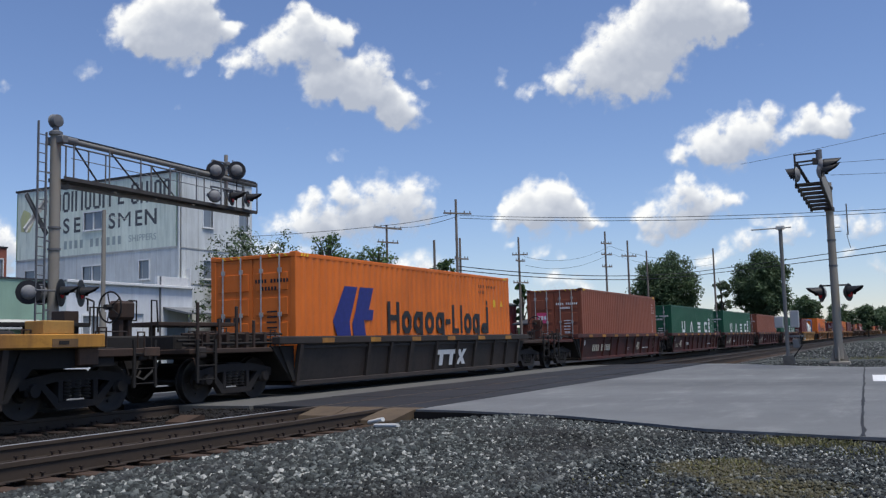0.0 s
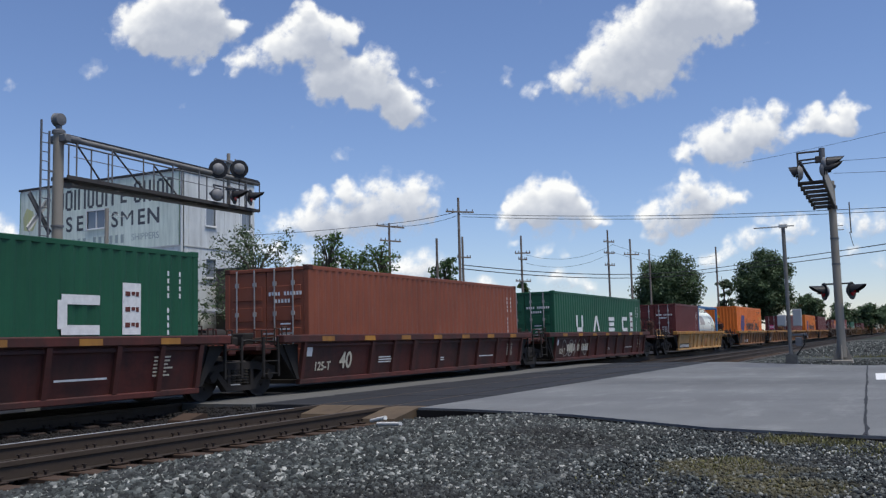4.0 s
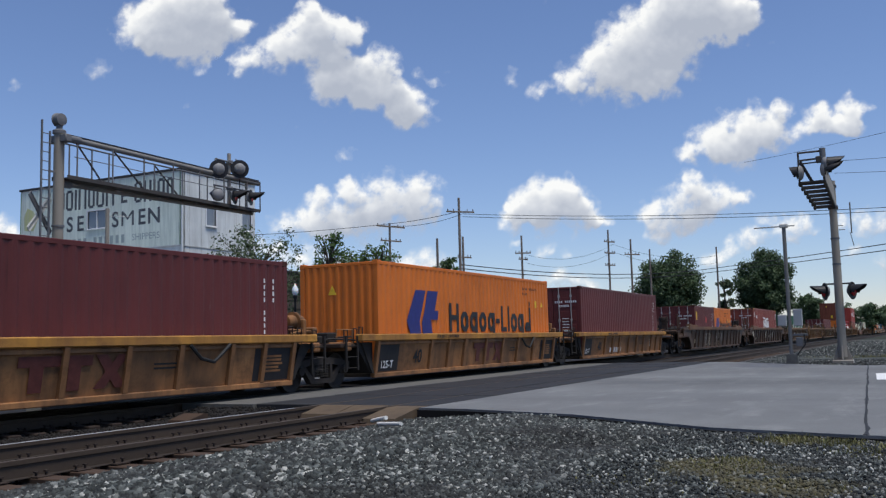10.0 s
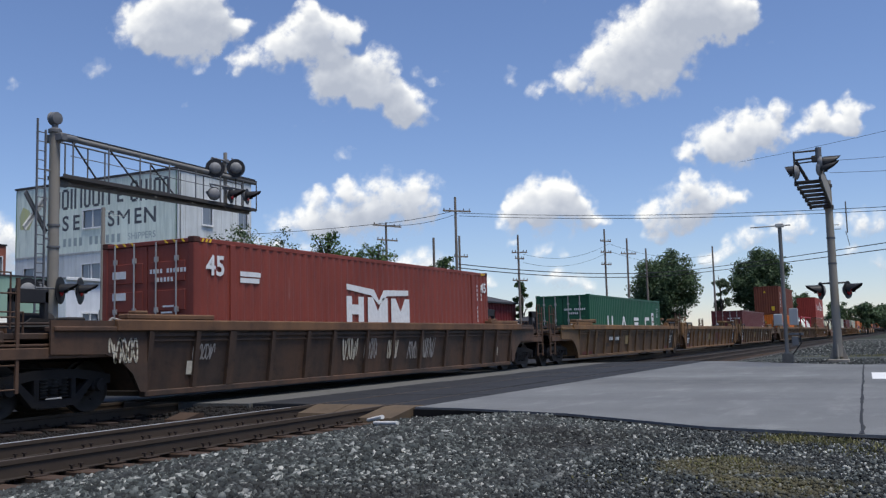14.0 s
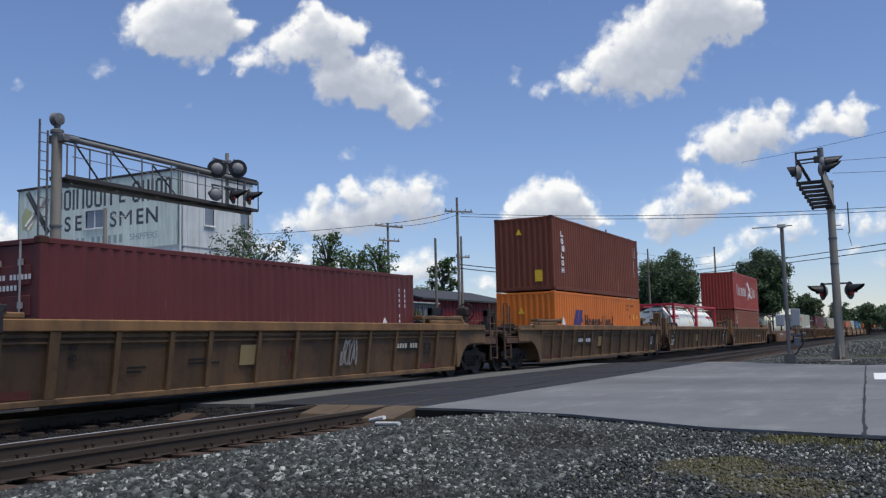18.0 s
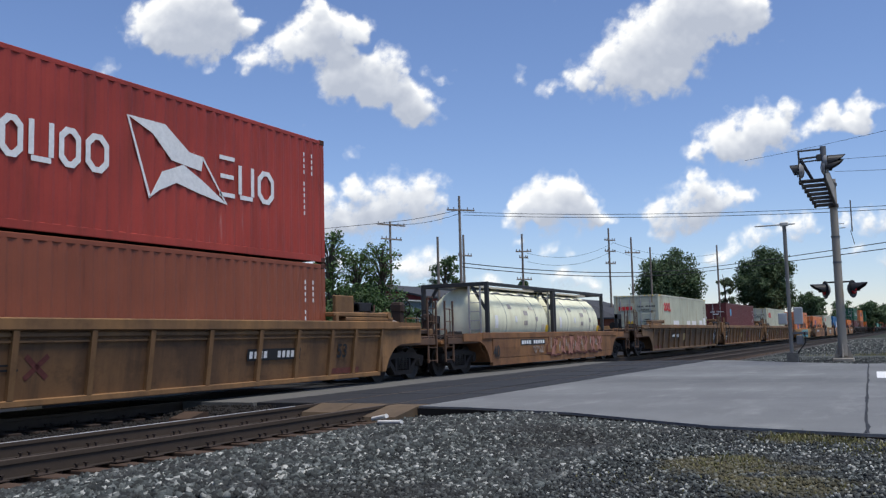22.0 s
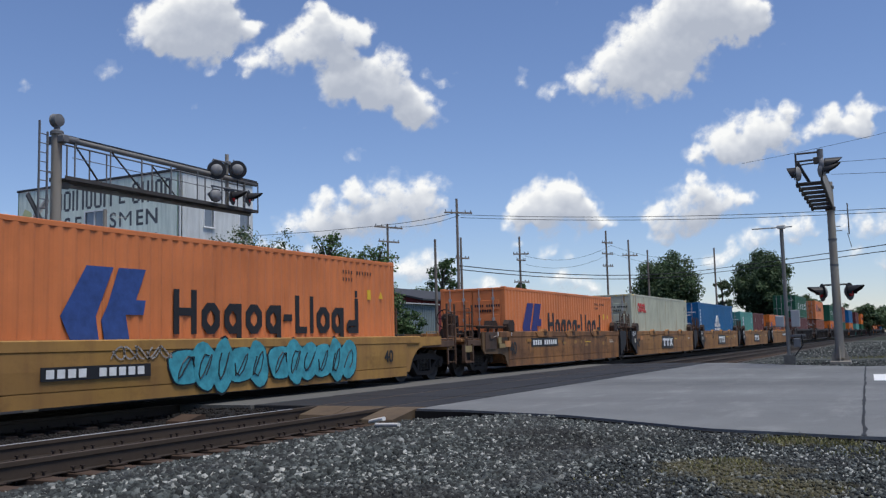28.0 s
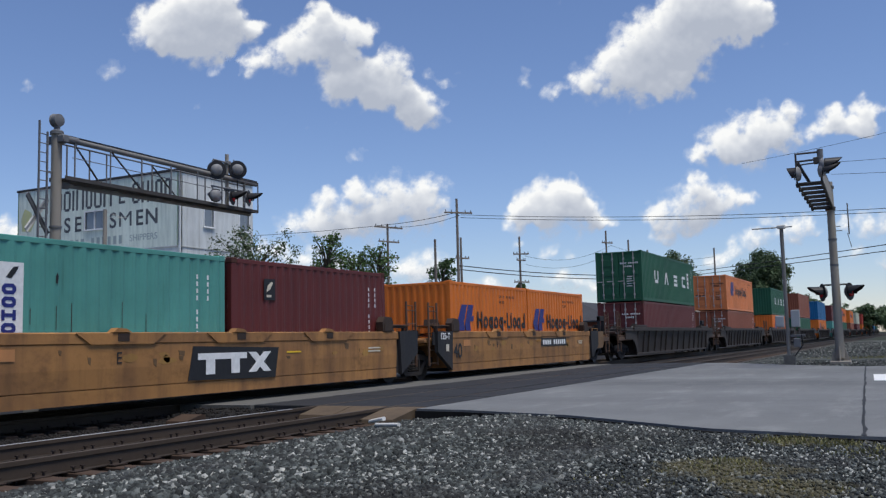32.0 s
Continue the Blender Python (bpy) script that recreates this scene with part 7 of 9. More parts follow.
def lets(box, length, spec, material, x0, z0, h, t, name="wordmark", y=-1.225):
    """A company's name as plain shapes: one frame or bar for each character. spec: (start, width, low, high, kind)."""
    for a, w, lo, hi, kind in spec:
        sh = Shape()
        xa, xb, za, zb = -length / 2 + x0 + a, -length / 2 + x0 + a + w, z0 + lo * h, z0 + hi * h
        if kind == "bar":
            sh.box(xa, xb, y - 0.006, y, za, zb)
        elif kind == "ring":
            round_ring(sh, xa, xb, za, zb, t, y)
        elif kind == "pair":
            sh.box(xa, xa + t, y - 0.006, y, za, zb).box(xb - t, xb, y - 0.006, y, za, zb)
            sh.box(xa + t, xb - t, y - 0.006, y, (za + zb) / 2 - t / 2, (za + zb) / 2 + t / 2)
        elif kind == "twin":
            sh.box(xa, xa + t, y - 0.006, y, za, zb).box(xb - t, xb, y - 0.006, y, za, zb)
        elif kind == "cradle":
            sh.box(xa, xa + t, y - 0.006, y, za + t, zb).box(xb - t, xb, y - 0.006, y, za + t, zb).box(xa + t * 0.5, xb - t * 0.5, y - 0.006, y, za, za + t * 0.9)
        elif kind == "wedge":
            m = (xa + xb) / 2
            sh.prism([(xa, za), (xa + t, za), (m, zb - t * 0.9), (xb - t, za), (xb, za), (m + t * 0.55, zb), (m - t * 0.55, zb)], y - 0.006, y)
        elif kind == "bracket":
            sh.box(xa, xa + t, y - 0.006, y, za + t * 0.5, zb - t * 0.5).box(xa + t * 0.4, xb, y - 0.0055, y, za, za + t * 0.85).box(xa + t * 0.4, xb, y - 0.0055, y, zb - t * 0.85, zb)
        elif kind == "stack":
            for f in (0.0, 0.5, 1.0):
                z = za + f * (zb - za - t)
                sh.box(xa + (0.0 if f != 0.5 else t * 0.3), xb - (0.0 if f != 0.5 else t * 0.3), y - 0.006, y, z, z + t * 0.85)
        elif kind == "foot":
            sh.box(xa, xa + t, y - 0.006, y, za, zb).box(xa + t, xb, y - 0.006, y, za, za + t)
        elif kind == "stem":
            m = zb - (zb - za) * 0.62
            sh.box(xb - t, xb, y - 0.006, y, za, zb)
            round_ring(sh, xa, xb - t * 0.1, za, m, t, y + 0.001)
        elif kind == "tail":
            m = za + (zb - za) * 0.28
            sh.box(xb - t, xb, y - 0.006, y, za, zb)
            round_ring(sh, xa, xb - t * 0.1, m, zb, t, y + 0.001)
        elif kind == "dash":
            sh.box(xa, xb, y - 0.006, y, za + (zb - za) * 0.4, za + (zb - za) * 0.4 + t)
        part(name, sh, material, box)


def orange_mark(box, length, k=1.0, x=1.45, z=0.92, xt=4.0, lo=0.0, blue="decal_blue"):
    """Blue slanted emblem and the long dark word beside it."""
    x -= length / 2
    h = 1.26 * k
    def q(pts):
        return [(x + a * k, max(z + b * k, lo)) for a, b in pts]
    part("emblem", Shape().prism(q([(0.0, 0.42), (0.52, 1.27), (1.10, 1.27), (0.72, 0.42), (0.80, 0.0), (0.22, 0.0)]), -1.231, -1.225), blue, box)
    part("emblem", Shape().prism(q([(1.22, 1.27), (1.85, 1.27), (1.62, 0.72), (1.85, 0.72), (1.80, 0.46), (1.38, 0.46), (1.48, 0.0), (0.92, 0.0), (0.84, 0.36), (0.98, 0.62)]), -1.231, -1.225), blue, box)
    word = [(0.0, 0.62, 0, 1, "pair"), (0.76, 0.52, 0, 0.72, "ring"), (1.42, 0.52, -0.28, 0.72, "tail"), (2.08, 0.52, 0, 0.72, "ring"), (2.74, 0.52, -0.28, 0.72, "tail"),
            (3.36, 0.30, 0, 0.8, "dash"), (3.78, 0.44, 0, 1, "foot"), (4.34, 0.13, 0, 1, "bar"), (4.60, 0.52, 0, 0.72, "ring"), (5.22, 0.50, -0.28, 0.72, "tail"), (5.86, 0.52, 0, 1, "stem")]
    spec = [(a * k, w * k, lo2, hi, kind) for a, w, lo2, hi, kind in word]
    lets(box, length, spec, "decal_black", xt, z + 0.12 * k, 0.84 * k, 0.15 * k)


def green_mark(box, length, small=False):
    """Four white characters and a white plate."""
    k = 0.72 if small else 1.0
    for a, w, kind in ((2.45, 0.85, "cradle"), (4.63, 0.9, "wedge"), (6.85, 0.84, "stack"), (8.91, 0.86, "bracket")):
        lets(box, length, [(a, w, 0, 1, kind)], "decal_white", 0, 1.02, 0.66, 0.19)
    plate = part("white_plate", flat(-length / 2 + 10.27, -length / 2 + 10.69, 1.02, 1.92), "decal_white", box)
    for k in range(3):
        for q, (a, b) in enumerate(((0.0, 0.11), (0.14, 0.22), (0.24, 0.31))):
            part("red_print", flat(-length / 2 + 10.33 + a, -length / 2 + 10.33 + b, 1.15 + k * 0.27 + 0.02 * (q % 2), 1.23 + k * 0.27, -1.231), "decal_maroon", plate)


def caution(box, length, height, front=False):
    x = length / 2
    part("caution_triangle", Shape().prism([(x - 0.82, height - 0.98), (x - 0.62, height - 0.98), (x - 0.72, height - 0.80)], -1.231, -1.225), "decal_yellow", box)
    part("yellow_plate", flat(x - 1.38, x - 1.22, height - 1.02, height - 0.78), "decal_yellow", box)
    part("dark_plate", flat(x - 1.95, x - 1.85, height - 0.98, height - 0.82), "decal_black", box)
    if front:
        part("caution_triangle", Shape().prism([(0.05, height - 0.85), (0.30, height - 0.85), (0.175, height - 0.60)], -x - 0.01, -x - 0.002, "x"), "decal_yellow", box)


def shell_patch(x0, x1, z0, z1, r=1.13, zc=1.315, lift=0.004):
    """A thin plate bent onto a lying tank's near side."""
    vs, fs = [], []
    for k in range(7):
        z = z0 + (z1 - z0) * k / 6
        for q in (lift + 0.004, -0.002):
            rad = r + q
            y = -math.sqrt(max(0.0, rad * rad - (z - zc) ** 2))
            vs += [(x0, y, z), (x1, y, z)]
    for k in range(6):
        i = 4 * k
        fs += [(i, i + 1, i + 5, i + 4), (i + 2, i + 6, i + 7, i + 3), (i, i + 4, i + 6, i + 2), (i + 1, i + 3, i + 7, i + 5)]
    fs += [(0, 2, 3, 1), (24, 25, 27, 26)]
    return Shape().add(vs, fs)


def graffiti(car, x0, n, pitch, zc, rx0, rz0, y, fill, line, label):
    """Swollen sprayed forms with dark outlines, no letters."""
    for j in range(n):
        cx = x0 + j * pitch
        big = 0.88 + 0.26 * ((j * 7 + n) % 5) / 4
        rx, rz = rx0 * (1.9 - big) , rz0 * big
        ring = [(cx + (rx + 0.06 * math.sin(3 * a + j)) * math.cos(a), zc + (rz + 0.07 * math.cos(2 * a + j * 2)) * math.sin(a)) for a in [q * math.pi / 9 for q in range(18)]]
        small = [(cx + (x - cx) * 0.92, zc + (z - zc) * 0.92) for x, z in ring]
        part("graffiti_outline", Shape().prism(ring, y - 0.006 - 0.002 * (j % 2), y), line, car)
        part("graffiti_fill", Shape().prism(small, y - 0.014 - 0.002 * (j % 2), y - 0.007 - 0.002 * (j % 2)), fill, car, label)
        pts = [(cx + rx * 0.45 * math.cos(a * 1.7 + j), y - 0.019, zc + rz * 0.5 * math.sin(a * 2.3 + j)) for a in [q * 0.4 for q in range(11)]]
        part("graffiti_line", Shape().path(pts, 0.014, 5), line, car)


def wild_graffiti(car, x0, x1, z0, z1, y, fills, line, seed, label):
    """Jagged interlocking sprayed forms with dark edges and pale glints, no letters."""
    rnd = random.Random(seed)
    n = int((x1 - x0) / 0.42)
    for j in range(n):
        cx = x0 + (x1 - x0) * (j + 0.5) / n
        w, lean = rnd.uniform(0.26, 0.40), rnd.uniform(-0.16, 0.20)
        lo, hi = z0 + rnd.uniform(-0.04, 0.10), z1 - rnd.uniform(-0.05, 0.12)
        m = (lo + hi) / 2
        outline = [(cx - w - lean, lo), (cx - 0.05 - lean, lo + rnd.uniform(0.0, 0.10)), (cx + w - lean * 0.8, lo - rnd.uniform(0, 0.06)), (cx + w * 0.55, m - 0.06), (cx + w + 0.08, m + 0.05),
                   (cx + w + lean, hi), (cx + 0.06 + lean, hi - rnd.uniform(0.02, 0.12)), (cx - w + lean, hi + rnd.uniform(0, 0.05)), (cx - w * 0.45, m + 0.06), (cx - w - 0.06, m - 0.04)]
        inner = [(cx + (a - cx) * 0.82, m + (b - m) * 0.84) for a, b in outline]
        off = 0.003 * (j % 3)
        part("graffiti_outline", Shape().prism(outline, y - 0.004 - off, y), line, car)
        part("graffiti_fill", Shape().prism(inner, y - 0.014 - off, y - 0.011), fills[j % len(fills)], car, label)
        q = Shape()
        for k in range(2):
            a, b = cx + rnd.uniform(-0.2, 0.1), m + rnd.uniform(-0.22, 0.12)
            d = rnd.uniform(-0.06, 0.10)
            q.prism([(a, b), (a + 0.045, b), (a + d + 0.05, b + 0.24), (a + d, b + 0.24)], y - 0.019 - off - 0.002 * k, y - 0.015 - off)
        part("graffiti_line", q, line if j % 2 else "spray_pale", car)


def tank_container(label, frame_key, shell_key, s_left, z, height=2.59, half_length=3.03):
    box = thing("tank_container", label, "tank container", group="tank containers on the train")
    L, w, t = half_length, 1.219, 0.13
    for x in (-L, L - t):
        for y in (-w, w - t):
            part("frame_post", Shape().box(x, x + t, y, y + t, 0.0, height, 0.015), frame_key, box)
        for z0 in (0.0, height - t):
            part("frame_beam", Shape().box(x, x + t, -w + t, w - t, z0, z0 + t, 0.012), frame_key, box)
        sx = x + t / 2
        for y0 in (-1, 1):
            part("frame_brace", Shape().tube((sx, y0 * (w - 0.1), height * 0.3), (sx, y0 * 0.2, 0.1), 0.045, 6), frame_key, box)
    for y in (-w, w - t):
        for z0 in (0.0, height - t):
            part("side_beam", Shape().box(-L + t, L - t, y + 0.015, y + t - 0.015, z0 + 0.01, z0 + t - 0.01, 0.012), frame_key, box)
    r, zc = 1.13, height / 2 + 0.02
    prof = [(0.05, -L + 0.06), (0.5, -L + 0.10), (0.85, -L + 0.22), (1.05, -L + 0.38), (r, -L + 0.60), (r, L - 0.60), (1.05, L - 0.38), (0.85, L - 0.22), (0.5, L - 0.10), (0.05, L - 0.06)]
    part("tank_shell", Shape().lathe(prof, (0, 0, zc), "x", 40), shell_key, box, smooth=True)
    for x in (-1.35, 1.35):
        part("shell_band", Shape().lathe([(r, -0.012), (r + 0.006, -0.012), (r + 0.006, 0.012), (r, 0.012)], (x, 0, zc), "x", 40), "lens_back", box, smooth=True)
    for y in (-0.62, 0.62):
        pts = [(-L + 0.6 + k * (2 * L - 1.2) / 16, y, zc + 0.965 + 0.03 * math.sin(k * 1.7)) for k in range(17)]
        part("steam_hose", Shape().path(pts, 0.03, 6), "galv_dark", box, smooth=True)
    part("data_plate", shell_patch(1.85, 2.15, 1.2, 1.6, r, zc), "tank_cream", box)
    for s in (-1, 1):
        part("corner_brace", Shape().tube((-L + 0.06, s * (w - 0.1), height - 0.9), (-L + 0.06, s * 0.6, height - 0.08), 0.055, 6), frame_key, box)
    part("catwalk", Shape().box(-L + t, L - t, -0.45, 0.45, height - 0.12, height - 0.06), "decal_cream", box)
    part("manhole", Shape().lathe([(0.28, -0.05), (0.28, 0.06), (0.24, 0.10)], (0, 0, zc + r - 0.02), "z", 20), "steel_rod", box, smooth=True)
    lad = part("ladder", ladder_shape(height - 0.25, 0.4, 8), "steel_rod", box)
    lad.matrix_basis = pose(-L - 0.01, -0.75, 0.12, 0, 0, 90)
    return aboard(box, s_left + L, z)


# -- the consist, from the head of what is seen to its tail
STD, HIGH, BED = 2.591, 2.896, 0.29
FORTY, TWENTY = 12.192, 6.058


def head_joint(car):
    """The rear platform of the leading car: yellow end beam, brake stand, boxes and rails."""
    beam = part("end_side_beam", Shape().box(4.0, 8.08, -1.53, -1.18, 1.125, 1.345, 0.015), "chord_yellow", car, "dirty yellow end beam")
    part("worn_patch", Shape().box(7.02, 7.52, -1.536, -1.531, 1.14, 1.27), "car_umber", beam)
    part("hand_slot", Shape().box(7.14, 7.34, -1.542, -1.537, 1.18, 1.24, 0.002), "under", beam)
    part("corner_box", Shape().box(6.95, 7.54, -1.42, -0.98, 1.347, 1.56, 0.012), "car_gold", car)
    part("side_plate", Shape().box(6.3, 8.5, -1.29, -1.25, 0.80, 1.12, 0.01), "under", car)
    part("step_box", Shape().box(7.66, 8.07, -1.40, -1.295, 0.84, 1.12, 0.015), "car_brown", car)
    part("rear_beam", Shape().box(8.085, 9.46, -1.34, -1.18, 0.96, 1.10, 0.015), "ladder_rust", car)
    part("beam_tip", Shape().box(9.12, 9.50, -1.37, -1.342, 0.95, 1.11, 0.015), "car_brown", car)
    part("deck_box", Shape().box(8.12, 9.6, -0.95, 0.55, 1.06, 1.32, 0.03), "under", car)
    st = part("brake_stand", Shape().box(9.25, 9.66, -0.62, -0.30, 1.62, 1.97, 0.05).box(9.31, 9.41, -0.56, -0.36, 1.10, 1.63, 0.01).box(9.52, 9.62, -0.56, -0.36, 1.10, 1.63, 0.01), "ladder_rust", car)
    bw = part("brake_wheel", ready(("brake_wheel",), "under", brake_wheel_shape, True), "under", st)
    bw.location = (9.14, -0.50, 1.85)
    part("rear_box", Shape().box(8.70, 9.02, 0.15, 0.5, 1.32, 1.80, 0.01), "ladder_rust", car)
    plank = Shape().box(6.2, 8.6, -0.62, -0.30, 1.49, 1.56, 0.01)
    for x in (6.5, 7.4, 8.4):
        plank.box(x - 0.04, x + 0.04, -0.5, -0.42, 1.04, 1.49)
    part("walkway_board", plank, "under", car)
    for pts in ([(8.22, -1.1, 1.06), (8.22, -1.1, 1.90), (8.22, -0.92, 1.96), (8.36, -0.80, 1.96), (8.36, -0.80, 1.75)],
                [(8.30, -1.1, 1.40), (8.30, -1.1, 1.80), (8.14, -1.1, 1.80), (8.14, -1.1, 1.52)],
                [(9.30, -0.80, 1.96), (9.48, -0.80, 1.96), (9.48, -0.80, 1.60), (9.36, -0.80, 1.60)],
                [(9.55, -1.1, 1.06), (9.55, -1.1, 1.96), (9.68, -1.1, 1.96), (9.72, -1.1, 1.38)]):
        part("grab_iron", Shape().path(pts, 0.017, 6), "under", car, smooth=True)


def head_clutter(car):
    """Pipes, boards and posts on the leading platform of the second car."""
    for z, y in ((1.34, -1.12), (1.22, -1.02), (1.15, -1.15)):
        part("rail_pipe", Shape().tube((-9.6, y, z), (-6.5, y, z), 0.026, 8), "ladder_rust" if z > 1.3 else "under", car, smooth=True)
    part("deck_box", Shape().box(-9.5, -7.0, -0.85, 0.6, 1.04, 1.33, 0.03), "under", car)
    part("walkway_board", Shape().box(-9.5, -7.2, -0.45, 0.55, 1.52, 1.60, 0.01).box(-9.3, -9.22, -0.1, 0.0, 1.3, 1.52).box(-7.5, -7.42, -0.1, 0.0, 1.3, 1.52), "ladder_rust", car)
    for x, z1 in ((-9.24, 1.95), (-8.62, 1.62), (-8.1, 1.9), (-7.55, 1.62)):
        part("grab_iron", Shape().box(x - 0.03, x + 0.03, -1.22, -1.17, 1.02, z1, 0.008), "ladder_rust", car)
    for x in (-8.9, -8.3, -7.7, -7.1):
        part("bracket", Shape().box(x - 0.05, x + 0.05, -1.16, -0.86, 1.04, 1.38, 0.01), "ladder_rust", car)


def build_train():
    # one dark car ahead, seen by its tail end only
    car_0, h, top = well_car("empty grey-brown well car with a yellow end platform", "car_grey", "chord_yellow", "r40", 3.05, (True, True), (False, True))
    head_joint(car_0)
    car, h, top = well_car("dark grey-brown ribbed well car with white owner's mark", "car_grey", "car_grey", "r40", 22.95, wheel_end=0)
    yellow_marks(car, h, top, -1.50, 6)
    part("owner_mark", ttx_shape(0.35, 2.25, 0.42, 0.86, -1.49), "decal_white", car)
    head_clutter(car)
    b = container("orange high shipping container with blue emblem", "orange", FORTY, HIGH, 16.85, BED, True)
    orange_mark(b, FORTY); caution(b, FORTY, HIGH)
    # red five-unit set
    cars = [42.35, 58.3, 74.2, 90.0, 105.9]
    for k, c in enumerate(cars):
        car, h, top = well_car("oxide red ribbed well car with a yellow-marked top chord", "car_red", "car_red", "r40", c, (k == 0, k == 4), (k == 0, True), wheel_end=1 if k == 4 else (-1 if k == 0 else 0))
        yellow_marks(car, h, top, -1.50, 7)
        lettering(car, "40", 0.52, -4.5 if k else 2.2, -1.498, 0.66, "decal_cream")
        if k:
            lettering(car, "125-T", 0.27, -5.45, -1.498, 0.56, "decal_cream")
        bars(car, -3.0, -2.2, 0.72, 3, -1.492, seed=k, h=0.03, step=0.06)
        bars(car, 0.2, 0.7, 0.62, 2, -1.492, seed=k + 9, h=0.03, step=0.06)
        bars(car, 3.0, 4.4, 0.60, 1, -1.492, seed=k + 5)
        bars(car, 5.1, 5.6, 0.92, 6, -1.492, "decal_cream", seed=k + 7, h=0.03, step=0.065)
        part("print_box", flat(-6.1, -5.9, 0.80, 1.0, -1.49), "decal_white", car)
        if k == 0 or k == 4:
            for j in range(4):
                part("car_number", flat(-4.9 + j * 0.24, -4.74 + j * 0.24, 0.55, 0.82, -1.492), "decal_cream", car)
            for j in range(6):
                part("car_number", flat(-3.7 + j * 0.23, -3.54 + j * 0.23, 0.55, 0.82, -1.492), "decal_cream", car)
        if k == 4:
            scrawl(car, -5.4, -2.6, 0.36, 1.0, -1.493, "spray_pale", 3, 4)
    def pink_plate(b, height):
        pl = part("pink_plate", Shape().box(-FORTY / 2 - 0.012, -FORTY / 2 - 0.004, 0.30, 0.78, height - 1.42, height - 0.98), "decal_pink", b, "pink plate on the door")
        for k in range(3):
            part("plate_print", Shape().box(-FORTY / 2 - 0.018, -FORTY / 2 - 0.012, 0.36 + k * 0.13, 0.45 + k * 0.13, height - 1.28, height - 1.12), "decal_white", pl)
    b = container("oxide red high shipping container, faded", "oxide", FORTY, HIGH, 36.75, BED, True)
    pink_plate(b, HIGH)
    for i, (s0, lab) in enumerate(((52.55, "dark green shipping container with four white characters"), (68.45, "dark green shipping container with four white characters"), (100.15, "dark green shipping container with streaked paint"))):
        b = container(lab, "green", FORTY, STD, s0, BED, True)
        green_mark(b, FORTY)
    container("oxide red shipping container with closed doors", "oxide", FORTY, STD, 84.25, BED, True)
    # yellow single car with a short box and a tank
    car, h, top = well_car("bright yellow ribbed well car with weathered panels", "car_yellow", "chord_yellow", "r40", 125.9, wheel_end=-1)
    lettering(car, "40", 0.45, 0.1, -1.498, 0.66, "decal_black")
    for a in (40, -40):
        me = Shape().box(-0.24, 0.24, -0.005, 0.0, -0.045, 0.045).mesh("red_emblem")
        me.transform(Matrix.Translation((3.2, -1.405, 0.72)) @ Matrix.Rotation(radians(a), 4, "Y"))
        part("small_print", me, "decal_red" if a > 0 else "decal_blue", car)
    bars(car, 2.75, 2.95, 0.76, 2, -1.492, "decal_black", h=0.03, step=0.06, seed=3)
    bars(car, 3.45, 3.65, 0.76, 2, -1.492, "decal_black", h=0.03, step=0.06, seed=5)
    part("print_box", flat(4.45, 4.75, 0.62, 0.84, -1.49), "decal_black", car)
    part("print_box", flat(4.80, 5.02, 0.66, 0.84, -1.49), "decal_maroon", car)
    bars(car, 5.5, 5.9, 0.92, 3, -1.492, "decal_black", h=0.03, step=0.07, seed=6)
    part("print_box", flat(0.9, 2.0, 0.50, 0.84, -1.49), "faded_panel", car)
    plate = part("number_plate", flat(-5.9, -3.0, 0.32, 0.58, -1.49), "decal_black", car)
    for k in range(9):
        part("plate_print", flat(-5.7 + k * 0.28, -5.52 + k * 0.28, 0.37, 0.53, -1.496), "decal_white", plate)
    container("short maroon shipping container with closed doors", "maroon", TWENTY, STD, 119.9, BED, True)
    b = tank_container("white tank container in a blue frame", "frame_blue", "tank_white", 126.08, BED)
    part("worn_label", shell_patch(-2.05, -0.75, 1.40, 1.98), "spray_pale", b, "faded grey label patch")
    for x, z in ((0.30, 1.50), (0.52, 1.52), (0.75, 1.49), (0.98, 1.51)):
        part("faded_print", shell_patch(x, x + 0.14, z, z + 0.05), "spray_pale", b)
    for k in range(9):
        part("dark_print", shell_patch(1.42 + 0.10 * (k % 3), 2.05 + 0.06 * (k % 2), 1.86 - k * 0.085, 1.89 - k * 0.085), "lens_back", b)
    part("caution_plate", shell_patch(2.20, 2.36, 1.22, 1.40), "decal_yellow", b)
    # sooty ochre five-unit set
    for k, c in enumerate((145.9, 161.7, 177.6, 193.6, 209.6)):
        car, h, top = well_car("sooty ochre ribbed well car with a brighter top chord" if k != 1 else "empty sooty ochre well car with a sagging hose", "car_ochre", "chord_yellow", "r40", c, (k == 0, k == 4), (k == 0, True), wheel_end=-1 if k == 0 else (1 if k == 4 else 0))
        lettering(car, "40", 0.48, -4.1 if k else 0.9, -1.498, 0.66, "decal_black")
        lettering(car, "FOR 20 FT. CONTAINER", 0.125, -2.5, -1.506, top - 0.085, "decal_black", name="chord_print")
        part("dark_panel", flat(-6.25, -5.1, 0.34, 1.08, -1.404), "car_black", car)
        if k != 4:
            part("dark_panel", flat(5.0, 6.25, 0.34, 1.08, -1.404), "car_black", car)
            bars(car, 5.35, 5.95, 0.86, 5, -1.492, "car_ochre", h=0.045, step=0.075, seed=k + 31)
        if k:
            lettering(car, "125-T", 0.26, -5.7, -1.498, 0.5, "decal_white")
        if k in (1, 2, 3):
            part("owner_mark", ttx_shape(-0.6, 1.6, 0.42, 0.98, -1.49), "decal_maroon", car)
